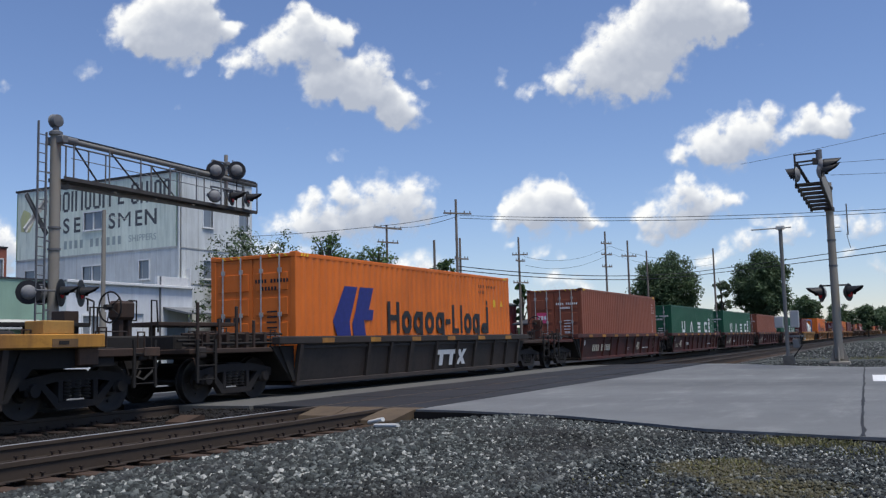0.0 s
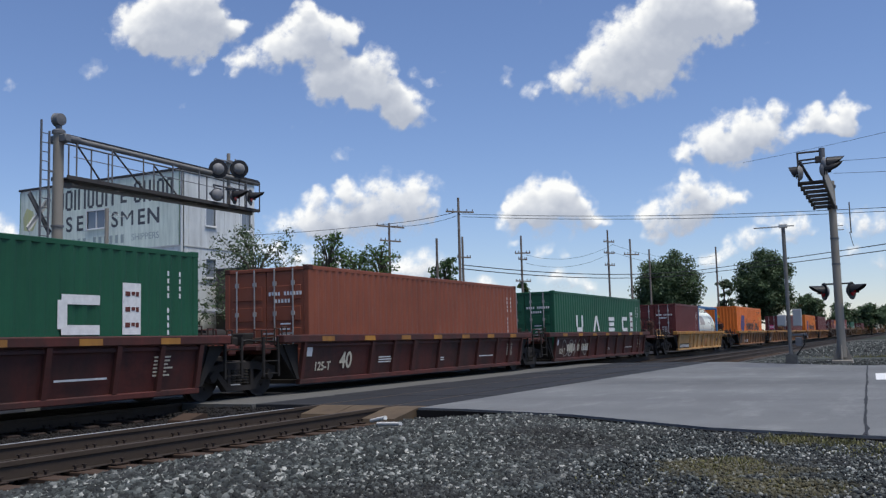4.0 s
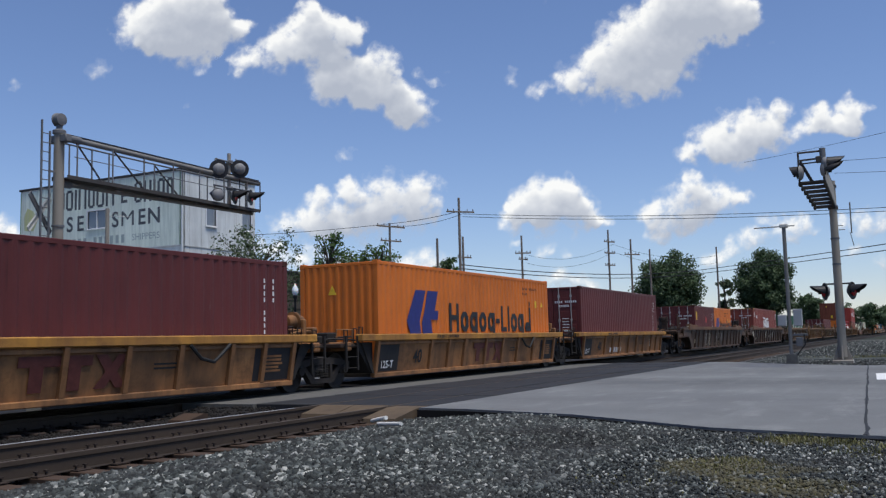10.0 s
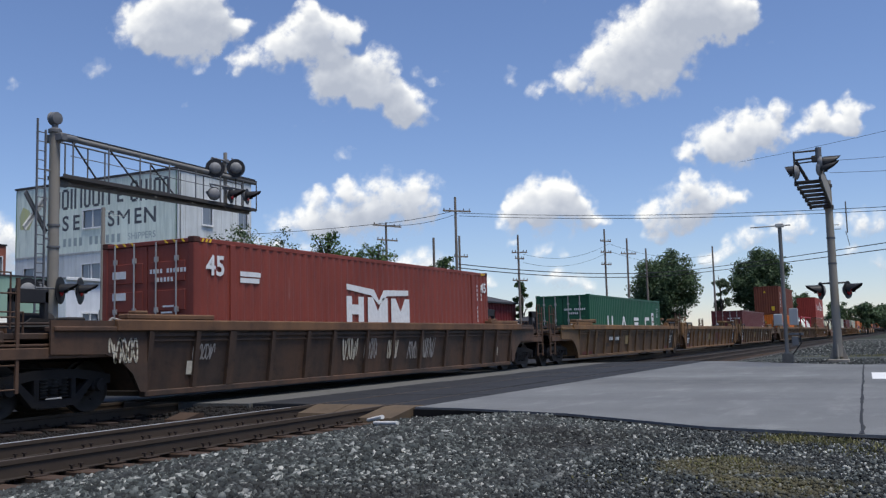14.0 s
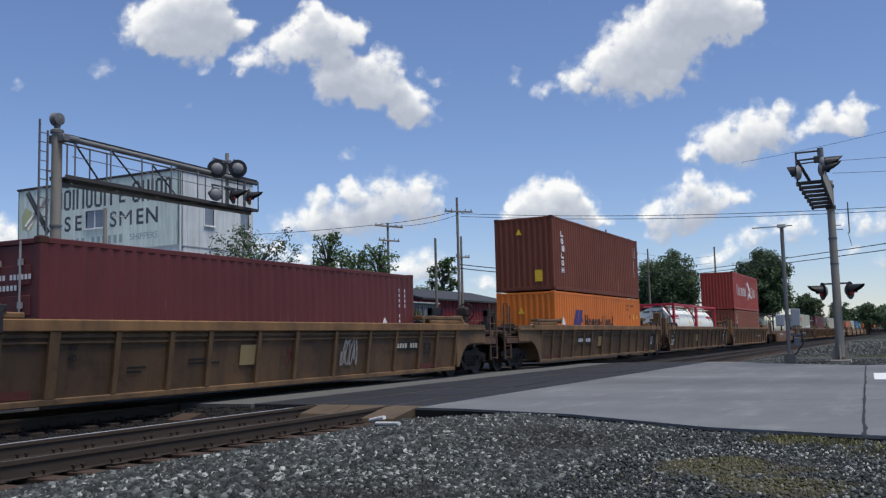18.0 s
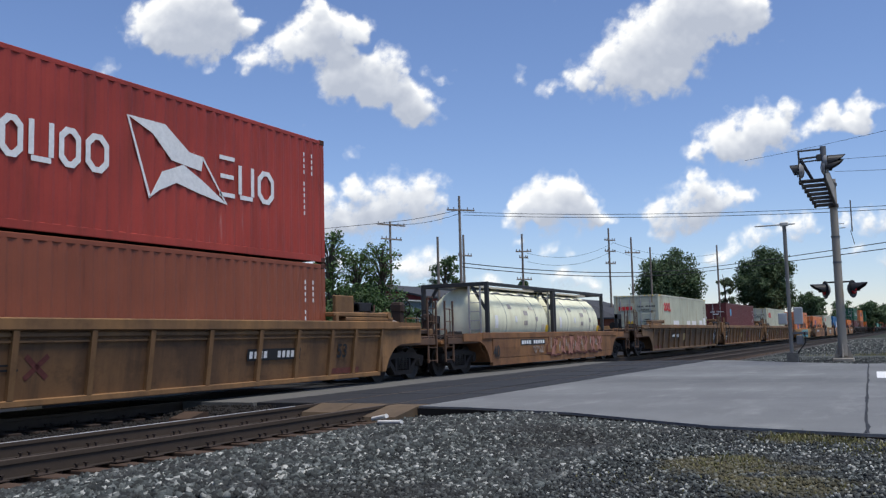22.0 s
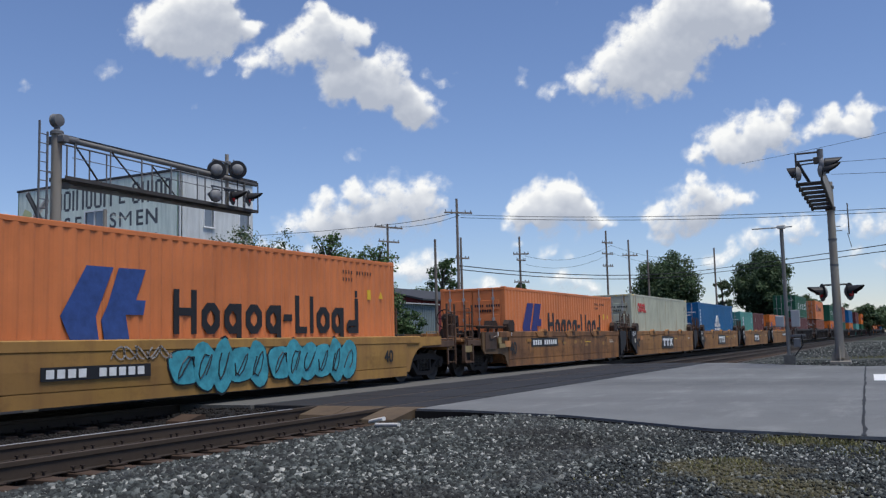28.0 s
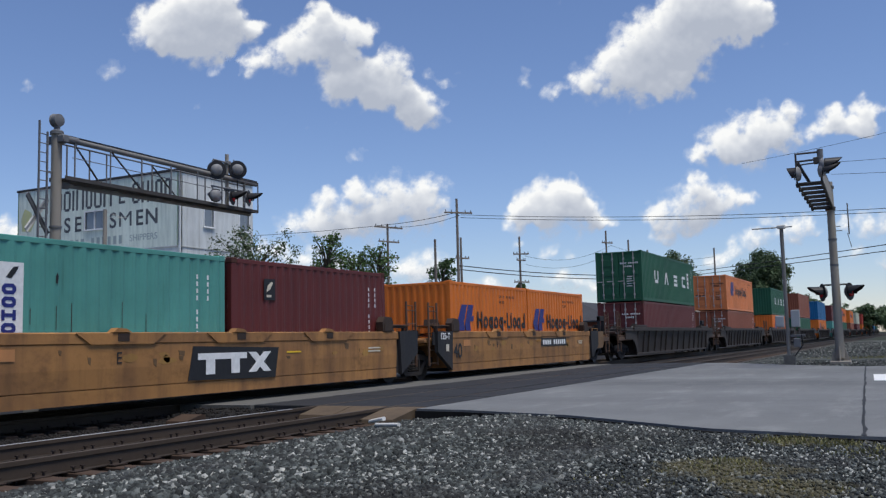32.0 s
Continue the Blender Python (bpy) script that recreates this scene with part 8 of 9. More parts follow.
            part("loose_hose", Shape().path([(3.0, -1.5, 1.1), (3.25, -1.53, 0.85), (3.6, -1.53, 0.78), (3.8, -1.52, 0.9), (4.1, -1.5, 1.1)], 0.035, 6), "hose", car, smooth=True)
        for j in range(6):
            part("car_number", flat(-2.6 + j * 0.3 - (1.2 if k == 0 else 0), -2.4 + j * 0.3 - (1.2 if k == 0 else 0), 0.40, 0.60, -1.492), "decal_white", car) if k in (0, 4) else None
        bars(car, 2.2, 2.8, 0.8, 2, -1.492, "decal_black", seed=k)
        if k in (0, 4):
            for xa, xb, za, zb in ((4.35, 4.75, 0.86, 0.88), (4.35, 4.75, 0.58, 0.60), (4.35, 4.37, 0.60, 0.86), (4.73, 4.75, 0.60, 0.86), (4.54, 4.56, 0.60, 0.86)):
                part("print_box", flat(xa - (0.33 if k else 0), xb - (0.33 if k else 0), za, zb, -1.49), "decal_white", car)
    b = container("orange high shipping container with blue emblem", "orange", FORTY, HIGH, 139.95, BED, False)
    orange_mark(b, FORTY); caution(b, FORTY, HIGH, True)
    pink_plate(container("maroon shipping container with a pink door plate", "plum", FORTY, STD, 171.75, BED, True), STD)
    b = container("deep orange high shipping container with blue emblem", "orange_deep", FORTY, HIGH, 187.75, BED, False)
    orange_mark(b, FORTY); caution(b, FORTY, HIGH, True)
    b = container("dark plum high shipping container, doors shut", "plum", FORTY, HIGH, 203.75, BED, True)
    part("white_plate", Shape().box(-FORTY / 2 - 0.012, -FORTY / 2 - 0.004, 0.35, 0.9, HIGH - 1.35, HIGH - 1.17), "decal_white", b)
    # dark brown long cars
    for c in (231.45, 254.95):
        car, h, top = well_car("long dark brown ribbed well car with pale scribbles", "car_brown", "chord_brown", "r53", c, wheel_end=-1)
        tags = ((-7.06, -6.47, 0.82, 1.10), (-1.97, -1.32, 0.66, 1.16), (-0.98, -0.40, 0.66, 1.16), (0.15, 0.65, 0.64, 1.10), (1.20, 1.70, 0.60, 1.05), (2.05, 2.75, 0.60, 1.14))
        big = ((-4.08, -3.53, 0.36, 1.15), (-3.21, -2.12, 0.36, 1.2), (-1.04, -0.28, 0.36, 1.14), (0.22, 0.65, 0.36, 1.22), (1.06, 1.42, 0.63, 1.16))
        for k, (xa, xb, za, zb) in enumerate(tags if c > 240 else big):
            scrawl(car, xa, xb, za, zb, -1.49, "spray_pale" if k not in (1, 3) else "decal_cream", int(c) + k, 5 if c > 240 else 3, 0.014)
        if c > 240:
            tag = scrawl(car, -9.12, -8.50, 0.82, 1.22, -1.424, "decal_cream", 91, 5, 0.016)
            tag.name = "end_tag"
        for x in (-7.2, 7.0):
            part("print_box", flat(x, x + 0.22, 0.55, 0.8, -1.49), "decal_cream", car)
    b = container("short maroon shipping container with a red flammable placard", "maroon", TWENTY, STD, 225.35, BED, True)
    part("placard", Shape().prism([(0.0, 1.7), (0.2, 1.95), (0.4, 1.7), (0.2, 1.45)], -1.231, -1.225), "decal_red", b)
    part("pale_plate", flat(-2.75, -2.45, 1.7, 2.2), "decal_yellow", b)
    b = container("short orange shipping container with blue emblem", "orange_deep", TWENTY, STD, 231.5, BED, False)
    orange_mark(b, TWENTY, 0.62, 0.42, 1.10, 1.84); caution(b, TWENTY, STD)
    L45 = 13.716
    b = container("extra-long brick red shipping container with big white mark", "brick", L45, HIGH, 248.1, BED, True)
    part("white_chevron", Shape().prism([(-1.52, 2.20), (-0.25, 2.10), (0.0, 1.82), (0.25, 2.10), (1.55, 2.14), (1.55, 2.00), (0.4, 1.95), (0.0, 1.72), (-0.4, 1.95), (-1.52, 2.06)], -1.231, -1.225), "decal_white", b)
    lets(b, L45, [(0, 0.78, 0, 1, "pair")], "decal_white", 5.33, 1.26, 0.64, 0.24)
    for x in (-0.55, 0.62):
        part("white_block", Shape().prism([(x, 1.26), (x + 0.98, 1.26), (x + 0.98, 1.90), (x + 0.74, 1.90), (x + 0.49, 1.55), (x + 0.24, 1.90), (x, 1.90)], -1.231, -1.225), "decal_white", b)
    for y0, z0, key in ((0.55, 2.15, "decal_white"), (0.55, 1.72, "decal_white"), (0.62, 0.75, "decal_yellow"), (0.10, 0.75, "decal_yellow")):
        part("door_plate", Shape().box(-L45 / 2 - 0.012, -L45 / 2 - 0.004, y0, y0 + (0.36 if z0 > 1 else 0.24), z0, z0 + (0.15 if z0 > 1 else 0.22)), key, b)
    lettering(b, "45", 0.55, -6.25, -1.229, 2.33, "decal_white")
    lettering(b, "45", 0.42, 6.5, -1.229, 2.38, "decal_white")
    for x in (-5.72, 5.72):
        part("inner_post", Shape().box(x - 0.08, x + 0.08, -1.232, -1.18, 0.12, 2.8, 0.01), "box_brick", b)
    bars(b, -5.5, -4.6, 2.28, 2, -1.225, h=0.1, step=0.13, seed=4)
    # tan three-unit sets and singles
    def tan(c, k, n, label, coat="car_tan"):
        car, h, top = well_car(label, coat, "car_tan", "r53", c, (k == 0, k == n - 1), (k == 0, True), wheel_end=1 if k == n - 1 else 0)
        for x0, x1 in ((-8.2, -6.95), (7.0, 8.2))[0 if k else 1:(2 if k < n - 1 else 1)]:
            pl = part("black_panel", flat(x0, x1, 0.36, 1.33, -1.41), "car_black", car)
            bars(pl, x0 + 0.34, x1 - 0.34, 1.02, 7 if x0 > 0 else 1, -1.418, seed=int(c), h=0.022, step=0.06)
            for xx in (x0 + 0.22, x1 - 0.22):
                part("small_print", flat(xx - 0.07, xx + 0.07, 1.14, 1.26, -1.418), "decal_white", pl)
        if k != 0:
            lettering(car, "125T", 0.42, -7.6, -1.495, 0.66, "decal_white")
        lettering(car, "53", 0.44, 6.5, -1.495, 0.84, "decal_black")
        lettering(car, "40", 0.17, 6.05, -1.495, 0.95, "decal_black")
        lettering(car, "20", 0.17, -5.6, -1.495, 1.12, "decal_black")
        lettering(car, "40", 0.17, -5.6, -1.495, 0.92, "decal_black")
        if 310 < c < 320:
            for a in (40, -40):
                me = Shape().box(-0.25, 0.25, -0.005, 0.0, -0.05, 0.05).mesh("small_print")
                me.transform(Matrix.Translation((0.3, -1.405, 0.85)) @ Matrix.Rotation(radians(a), 4, "Y"))
                part("small_print", me, "decal_maroon", car)
            scrawl(car, 2.2, 2.9, 0.55, 1.15, -1.49, "spray_pale", 5, 4, 0.022)
            pl = part("number_plate", flat(4.75, 6.1, 0.86, 1.06, -1.49), "decal_black", car)
            for j in (0, 1, 2, 3, 5, 6, 7, 8):
                part("plate_print", flat(4.82 + j * 0.14, 4.91 + j * 0.14, 0.90, 1.02, -1.496), "decal_cream", pl)
        elif k != 0:
            if not 370 < c < 400:
                part("owner_mark", ttx_shape(0.75, 2.7, 0.62, 1.15, -1.49), "decal_maroon", car)
            else:
                for a in (40, -40):
                    me = Shape().box(-0.27, 0.27, -0.005, 0.0, -0.045, 0.045).mesh("small_print")
                    me.transform(Matrix.Translation((-1.94, -1.405, 0.79)) @ Matrix.Rotation(radians(a), 4, "Y"))
                    part("small_print", me, "decal_maroon", car)
                pl = part("number_plate", flat(3.05, 4.85, 0.72, 0.96, -1.49), "decal_black", car)
                for j in (0, 1, 2, 3, 6, 7, 8, 9, 10):
                    part("plate_print", flat(3.12 + j * 0.155, 3.22 + j * 0.155, 0.77, 0.91, -1.496), "decal_white", pl)
                part("end_placard", Shape().box(8.15, 9.0, -0.12, 0.0, top - 0.22, top + 0.72, 0.02), coat, car)
        else:
            pl = part("number_plate", flat(-4.1, -2.3, 0.82, 1.08, -1.49), "decal_black", car)
            for j in (0, 1, 2, 3, 5, 6, 7, 8):
                part("plate_print", flat(-4.0 + j * 0.19, -3.87 + j * 0.19, 0.88, 1.02, -1.496), "decal_white", pl)
        bars(car, -4.4, -3.9, 0.75, 2, -1.44, "decal_black", seed=int(c) + 1)
        bars(car, -2.9, -2.0, 0.85, 2, -1.44, "decal_black", seed=int(c) + 2)
        if not 370 < c < 400:
            part("print_box", flat(-1.45, -0.95, 0.68, 1.08, -1.49), "pale_panel", car)
        for x0 in (-7.6, 6.0):
            part("primer_patch", flat(x0, x0 + 1.3, 0.33, 0.46, -1.475), "decal_maroon", car)
        for x in ((-7.58,) if k else ()) + ((7.6,) if k < n - 1 else ()):
            part("panel_rail", ready(("panel_rail",), "car_black", lambda: Shape().box(-0.70, 0.70, -1.50, -1.40, top + 0.12, top + 0.21, 0.015).box(-0.62, -0.52, -1.52, -1.45, top - 0.22, top + 0.14, 0.01).box(0.52, 0.62, -1.52, -1.45, top - 0.22, top + 0.14, 0.01)), "car_black", car).location = (x, 0, 0)
        for x in ((-7.4,) if k == 0 else ()) + ((7.3,) if k == n - 1 else ()):
            part("locking_rack", Shape().box(x - 1.25, x + 1.25, -1.47, -1.20, top + 0.105, top + 0.21, 0.02).box(x - 1.2, x - 1.08, -1.49, -1.44, top - 0.02, top + 0.16, 0.01).tube((x + 1.22, -1.49, top + 0.15), (x + 1.22, -1.18, top + 0.15), 0.09, 10), coat, car)
        return car
    for k, c in enumerate((278.45, 298.05, 317.65)):
        car = tan(c, k, 3, "long dull umber ribbed well car" if k != 1 else "long empty tan ribbed well car with scratched panels", "car_tan" if k == 1 else "car_umber")
        if k == 1:
            for j, x in enumerate((-4.5, -3.2, -2.1, -0.7)):
                scrawl(car, x, x + 0.8, 0.55, 1.2, -1.43, "spray_pale", 40 + j, 2, 0.007)
    b = container("dark green shipping container set low in its well", "green", FORTY, STD, 272.35, BED, True)
    green_mark(b, FORTY)
    b = container("dull maroon shipping container with white diamond placards", "plum", FORTY, STD, 311.55, BED, True)
    part("placard", Shape().prism([(4.3, 1.15), (4.5, 1.42), (4.7, 1.15), (4.5, 0.88)], -1.231, -1.225), "decal_white", b)
    part("placard", Shape().prism([(0.55, 1.35), (0.78, 1.62), (1.01, 1.35), (0.78, 1.08)], -FORTY / 2 - 0.012, -FORTY / 2 - 0.004, "x"), "decal_white", b)
    for k, c in enumerate((341.0, 360.65, 380.3)):
        tan(c, k, 3, "long tan ribbed well car" if k == 2 else "long dull umber ribbed well car", "car_tan" if k == 2 else "car_umber")
    b = container("deep orange shipping container under a brown one", "orange_deep", FORTY, STD, 334.9, BED, False)
    orange_mark(b, FORTY, 0.62, 2.10, 1.10, 3.53); caution(b, FORTY, STD, True)
    part("placard", Shape().prism([(-5.4, 1.35), (-5.2, 1.60), (-5.0, 1.35), (-5.2, 1.10)], -1.231, -1.225), "decal_white", b)
    b = container("brown high shipping container stacked on an orange one", "brown", FORTY, HIGH, 334.9, BED + STD + 0.02, False)
    for k in range(6):
        lets(b, FORTY, [(0, 0.30, 0, 1, ("foot", "ring", "bar", "foot", "ring", "pair")[k])], "decal_white", 0.88 if k != 2 else 0.98, 2.12 - k * 0.285, 0.22, 0.08)
    part("yellow_plate", Shape().box(-FORTY / 2 - 0.01, -FORTY / 2 - 0.004, -0.75, -0.45, 0.35, 0.8), "decal_yellow", b)
    part("caution_triangle", Shape().prism([(0.05, 2.2), (0.30, 2.2), (0.175, 2.45)], -FORTY / 2 - 0.012, -FORTY / 2 - 0.004, "x"), "decal_yellow", b)
    for k in range(2):
        b = tank_container("white tank container in a bright red frame", "frame_red", "tank_white", 354.5 + 6.1 * k, BED)
        part("red_print", shell_patch(-2.6 + 3.4 * k, -1.1 + 3.4 * k, 1.80, 1.93), "decal_red", b)
        part("dark_print", shell_patch(-2.2 + 3.4 * k, -1.1 + 3.4 * k, 1.70, 1.73), "decal_black", b)
        part("caution_plate", shell_patch(1.2 - 3.0 * k, 1.38 - 3.0 * k, 1.45, 1.60), "decal_yellow", b)
        part("faded_print", shell_patch(0.75 - 3.0 * k, 1.0 - 3.0 * k, 1.5, 1.72), "tank_cream", b)
        part("end_cover", Shape().lathe([(1.06, -0.006), (1.06, 0.006)], (-2.985, 0, 1.32), "x", 32), "tank_white", b, "flat white end cover")
        for j in range(19):
            a = radians(j * 10)
            part("dark_dash", Shape().box(-2.998, -2.992, 0.74 * math.cos(a) - 0.03, 0.74 * math.cos(a) + 0.03, 1.15 + 0.74 * math.sin(a) - 0.025, 1.15 + 0.74 * math.sin(a) + 0.025), "decal_black", b)
        part("end_roundel", Shape().lathe([(0.15, -0.004), (0.15, 0.004)], (-2.997, 0, 1.32), "x", 20), "decal_pink", b)
        for s in (-1, 1):
            part("yellow_wing", Shape().prism([(s * 0.2, 1.25), (s * 0.62, 1.38), (s * 0.5, 1.18), (s * 0.24, 1.16)], -3.0, -2.994, "x"), "decal_yellow", b)
        for j in range(11):
            if j != 4:
                part("character", Shape().box(-3.0, -2.994, 0.52 - j * 0.1, 0.59 - j * 0.1, 2.08, 2.2), "decal_black", b)
    b = container("brick red shipping container under a bright red one", "oxide", FORTY, STD, 374.2, BED, False)
    for k in range(3):
        lets(b, FORTY, [(0, 0.22, 0, 1, ("foot", "ring", "bar")[k])], "decal_white", 0.75, 2.1 - k * 0.28, 0.2, 0.06)
    b = container("bright red shipping container with white name and star", "red", FORTY, HIGH, 374.2, BED + STD + 0.02, False)
    hs = [(0.0, 0.55, 0, 1.15, "twin"), (0.65, 0.55, 0, 0.9, "wedge"), (1.30, 0.60, 0, 0.9, "twin"), (2.02, 0.42, 0, 0.9, "ring"), (2.54, 0.48, 0, 0.9, "cradle"), (3.12, 0.44, 0, 0.9, "ring"), (3.66, 0.5, 0, 0.9, "ring"), (7.0, 0.46, 0, 1.15, "stack"), (7.58, 0.5, 0, 0.95, "cradle"), (8.2, 0.55, 0, 0.95, "ring")]
    lets(b, FORTY, hs, "decal_white", 1.5, 1.12, 0.74, 0.10)
    for flag in ([(6.06, 2.27), (7.0, 2.27), (7.64, 1.85), (8.03, 1.82), (7.98, 1.53), (7.17, 1.62), (6.69, 2.04)],
                 [(6.6, 0.83), (6.93, 1.37), (7.48, 1.58), (8.03, 1.34), (8.74, 0.96), (7.95, 1.08), (7.3, 1.21), (6.85, 1.01)],
                 [(6.06, 2.27), (6.11, 2.26), (6.65, 0.86), (6.6, 0.83)], [(8.03, 1.82), (8.0, 1.78), (8.66, 1.0), (8.74, 0.96)]):
        part("pennant", Shape().prism([(x - 6.1, z) for x, z in flag], -1.231, -1.225), "decal_white", b)
    # single rusted car with black-framed tanks
    car, h, top = well_car("rusted smooth-sided well car with dull pink graffiti", "car_rust", "car_rust", "p40", 401.6, wheel_end=-1)
    pl = part("number_plate", flat(-4.05, -1.75, 0.80, 1.00, -1.452), "decal_black", car)
    for j in (0, 1, 2, 3, 5, 6, 7, 8, 9):
        part("plate_print", flat(-3.95 + j * 0.215, -3.80 + j * 0.215, 0.84, 0.96, -1.458), "decal_white", pl)
    lettering(car, "40", 0.5, -6.05, -1.456, 0.62, "decal_black")
    wild_graffiti(car, -1.45, 4.75, 0.40, 1.12, -1.452, ("car_rust", "spray_pink"), "decal_maroon", 12, "dull pink graffiti")
    scrawl(car, -2.9, -1.9, 0.52, 0.74, -1.452, "spray_pale", 70, 5, 0.010)
    for k in range(2):
        b = tank_container("greenish white tank container in a black frame", "frame_black", "tank_cream", 395.5 + 6.1 * k, BED)
        for x, z0, w, hh in ((-2.3, 1.1, 0.4, 0.7), (-0.6, 1.3, 0.3, 0.35), (0.9, 1.75, 0.5, 0.25), (1.9, 1.0, 0.45, 0.4)):
            part("label_plate", shell_patch(x, x + w * 0.6, z0, z0 + hh * 0.6), "decal_cream" if w > 0.4 else "decal_white", b)
        part("caution_plate", shell_patch(2.3, 2.55, 0.95, 1.2), "decal_yellow", b)
        for x, z0, w in ((-1.0, 1.75, 0.28), (0.25, 1.55, 0.36), (0.2, 1.2, 0.3), (1.3, 1.35, 0.2)):
            part("scuff", shell_patch(x, x + w, z0, z0 + 0.16), "spray_pale", b)
    for k, c in enumerate((423.45, 442.9, 462.5)):
        tan(c, k, 3, "long sooty umber ribbed well car" if k == 0 else "long tan ribbed well car with dark end panels", "car_umber" if k == 0 else "car_tan")
    def grey_mark(b):
        lets(b, FORTY, [(0.0, 0.40, 0, 1, "ring"), (0.42, 0.40, 0, 1, "ring"), (0.86, 0.34, 0, 1, "ring"), (1.24, 0.32, 0, 1, "foot")], "decal_red", 1.12, 2.0, 0.46, 0.11)
    b = container("pale grey shipping container with patched panels", "grey", FORTY, HIGH, 417.35, BED, True)
    grey_mark(b)
    for x, w, z0 in ((-2.9, 1.3, 1.0), (0.4, 0.9, 1.0), (1.8, 1.2, 1.0), (3.9, 0.9, 1.05), (5.1, 0.6, 1.2)):
        part("pale_patch", flat(x, x + w, z0, z0 + 0.5), "trim_white", b)
    part("red_mark", Shape().box(-FORTY / 2 - 0.03, -FORTY / 2 - 0.024, 0.20, 0.34, 2.08, 2.28).box(-FORTY / 2 - 0.03, -FORTY / 2 - 0.024, 0.38, 0.54, 2.08, 2.28).box(-FORTY / 2 - 0.03, -FORTY / 2 - 0.024, 0.58, 0.74, 2.08, 2.28).box(-FORTY / 2 - 0.03, -FORTY / 2 - 0.024, 0.78, 0.94, 2.08, 2.28), "decal_red", b)
    part("yellow_plate", Shape().box(-FORTY / 2 - 0.03, -FORTY / 2 - 0.024, 0.2, 0.5, 1.1, 1.5), "decal_yellow", b)
    b = container("dark maroon high shipping container with a blue disc", "plum", FORTY, HIGH, 436.8, BED, True)
    part("blue_disc", Shape().lathe([(0.27, -1.231), (0.27, -1.225)], (-FORTY / 2 + 1.6, 0, 2.2), "y", 24), "decal_sky", b)
    part("blue_disc", Shape().lathe([(0.14, -0.006), (0.14, 0.0)], (-FORTY / 2 - 0.03, 0.75, 1.85), "x", 20), "decal_sky", b)
    part("white_disc", Shape().lathe([(0.12, -0.006), (0.12, 0.0)], (-FORTY / 2 - 0.03, 0.3, 1.85), "x", 20), "decal_white", b)
    b = container("pale grey shipping container with red mark", "grey", FORTY, HIGH, 456.4, BED, True)
    grey_mark(b)
    part("red_mark", Shape().box(-FORTY / 2 - 0.03, -FORTY / 2 - 0.024, 0.20, 0.34, 2.08, 2.28).box(-FORTY / 2 - 0.03, -FORTY / 2 - 0.024, 0.38, 0.54, 2.08, 2.28).box(-FORTY / 2 - 0.03, -FORTY / 2 - 0.024, 0.58, 0.74, 2.08, 2.28).box(-FORTY / 2 - 0.03, -FORTY / 2 - 0.024, 0.78, 0.94, 2.08, 2.28), "decal_red", b)
    # faded yellow smooth-sided cars
    car, h, top = well_car("faded yellow smooth-sided well car with teal graffiti", "car_gold", "car_gold", "p40", 484.1, wheel_end=-1)
    pl = part("number_plate", flat(-5.2, -2.9, 0.60, 0.82, -1.456), "decal_black", car)
    for j in (0, 1, 2, 3, 5, 6, 7, 8, 9):
        part("plate_print", flat(-5.1 + j * 0.21, -4.95 + j * 0.21, 0.64, 0.78, -1.462), "decal_white", pl)
    for x0, n in ((-2.3, 5), (0.55, 6)):
        graffiti(car, x0 + 0.28, n, 0.52, 0.72, 0.46, 0.46, -1.452, "spray_teal", "decal_black", "teal graffiti")
    scrawl(car, -3.8, -2.4, 0.90, 1.12, -1.464, "spray_pale", 77, 5, 0.014)
    lettering(car, "40", 0.42, 5.35, -1.456, 0.72, "decal_black")
    b = container("orange high shipping container above teal graffiti", "orange_pale", FORTY, HIGH, 478.0, BED, True)
    orange_mark(b, FORTY, blue="faded_blue"); caution(b, FORTY, HIGH)
    for k, c in enumerate((503.6, 519.2, 534.85, 550.55, 566.4)):
        car, h, top = well_car("faded yellow smooth-sided well car with black-boxed mark" if k in (1, 2, 3) else "grimy ochre smooth-sided well car with a black number plate", *(("car_smooth",) * 2 if k else ("car_grimy",) * 2), "s40", c, (k == 0, k == 4), (k == 0, True), wheel_end=-1 if k == 0 else 0)
        if k in (1, 2, 3):
            pl = part("black_plate", Shape().prism([(-1.40, 0.47), (1.20, 0.42), (1.32, 1.04), (-1.28, 1.10)], -1.456, -1.440), "decal_black", car)
            part("owner_mark", ttx_shape(-1.15, 1.05, 0.56, 0.96, -1.457), "decal_white", pl)
        else:
            x0 = -4.35 if k == 0 else 0.8
            pl = part("number_plate", flat(x0, x0 + 2.68, 0.82, 1.12, -1.456), "decal_black", car)
            for j in (0, 1, 2, 3, 5, 6, 7, 8, 9, 10):
                part("plate_print", flat(x0 + 0.17 + j * 0.22, x0 + 0.32 + j * 0.22, 0.88, 1.05, -1.462), "decal_white", pl)
            part("yellow_patch", flat(x0 - 0.42, x0, 0.99, 1.09, -1.456), "chord_yellow", car)
            part("yellow_patch", flat(x0 + 2.68, x0 + 3.0, 0.93, 1.02, -1.456), "chord_yellow", car)
        lettering(car, "40", 0.56, -5.96, -1.457, 0.78, "decal_black")
        for x0, x1 in ((-7.33, -6.37), (6.37, 7.33))[0 if k else 1:]:
            far_low, near_low = (0.78, 0.26) if x0 < 0 else (0.26, 0.78)
            part("dark_end_plate", Shape().prism([(x0, 1.365), (x1, 1.365), (x1 + (-0.08 if x0 < 0 else 0), near_low), (x0 + (0.08 if x0 > 0 else 0), far_low)], -1.512, -1.40), "car_black", car)
        smooth_corner(car, -1, top, 6.33, k == 0)
        smooth_corner(car, 1, top, 6.08)
        if k:
            lettering(car, "125-T", 0.25, -6.88, -1.516, 1.22, "decal_white")
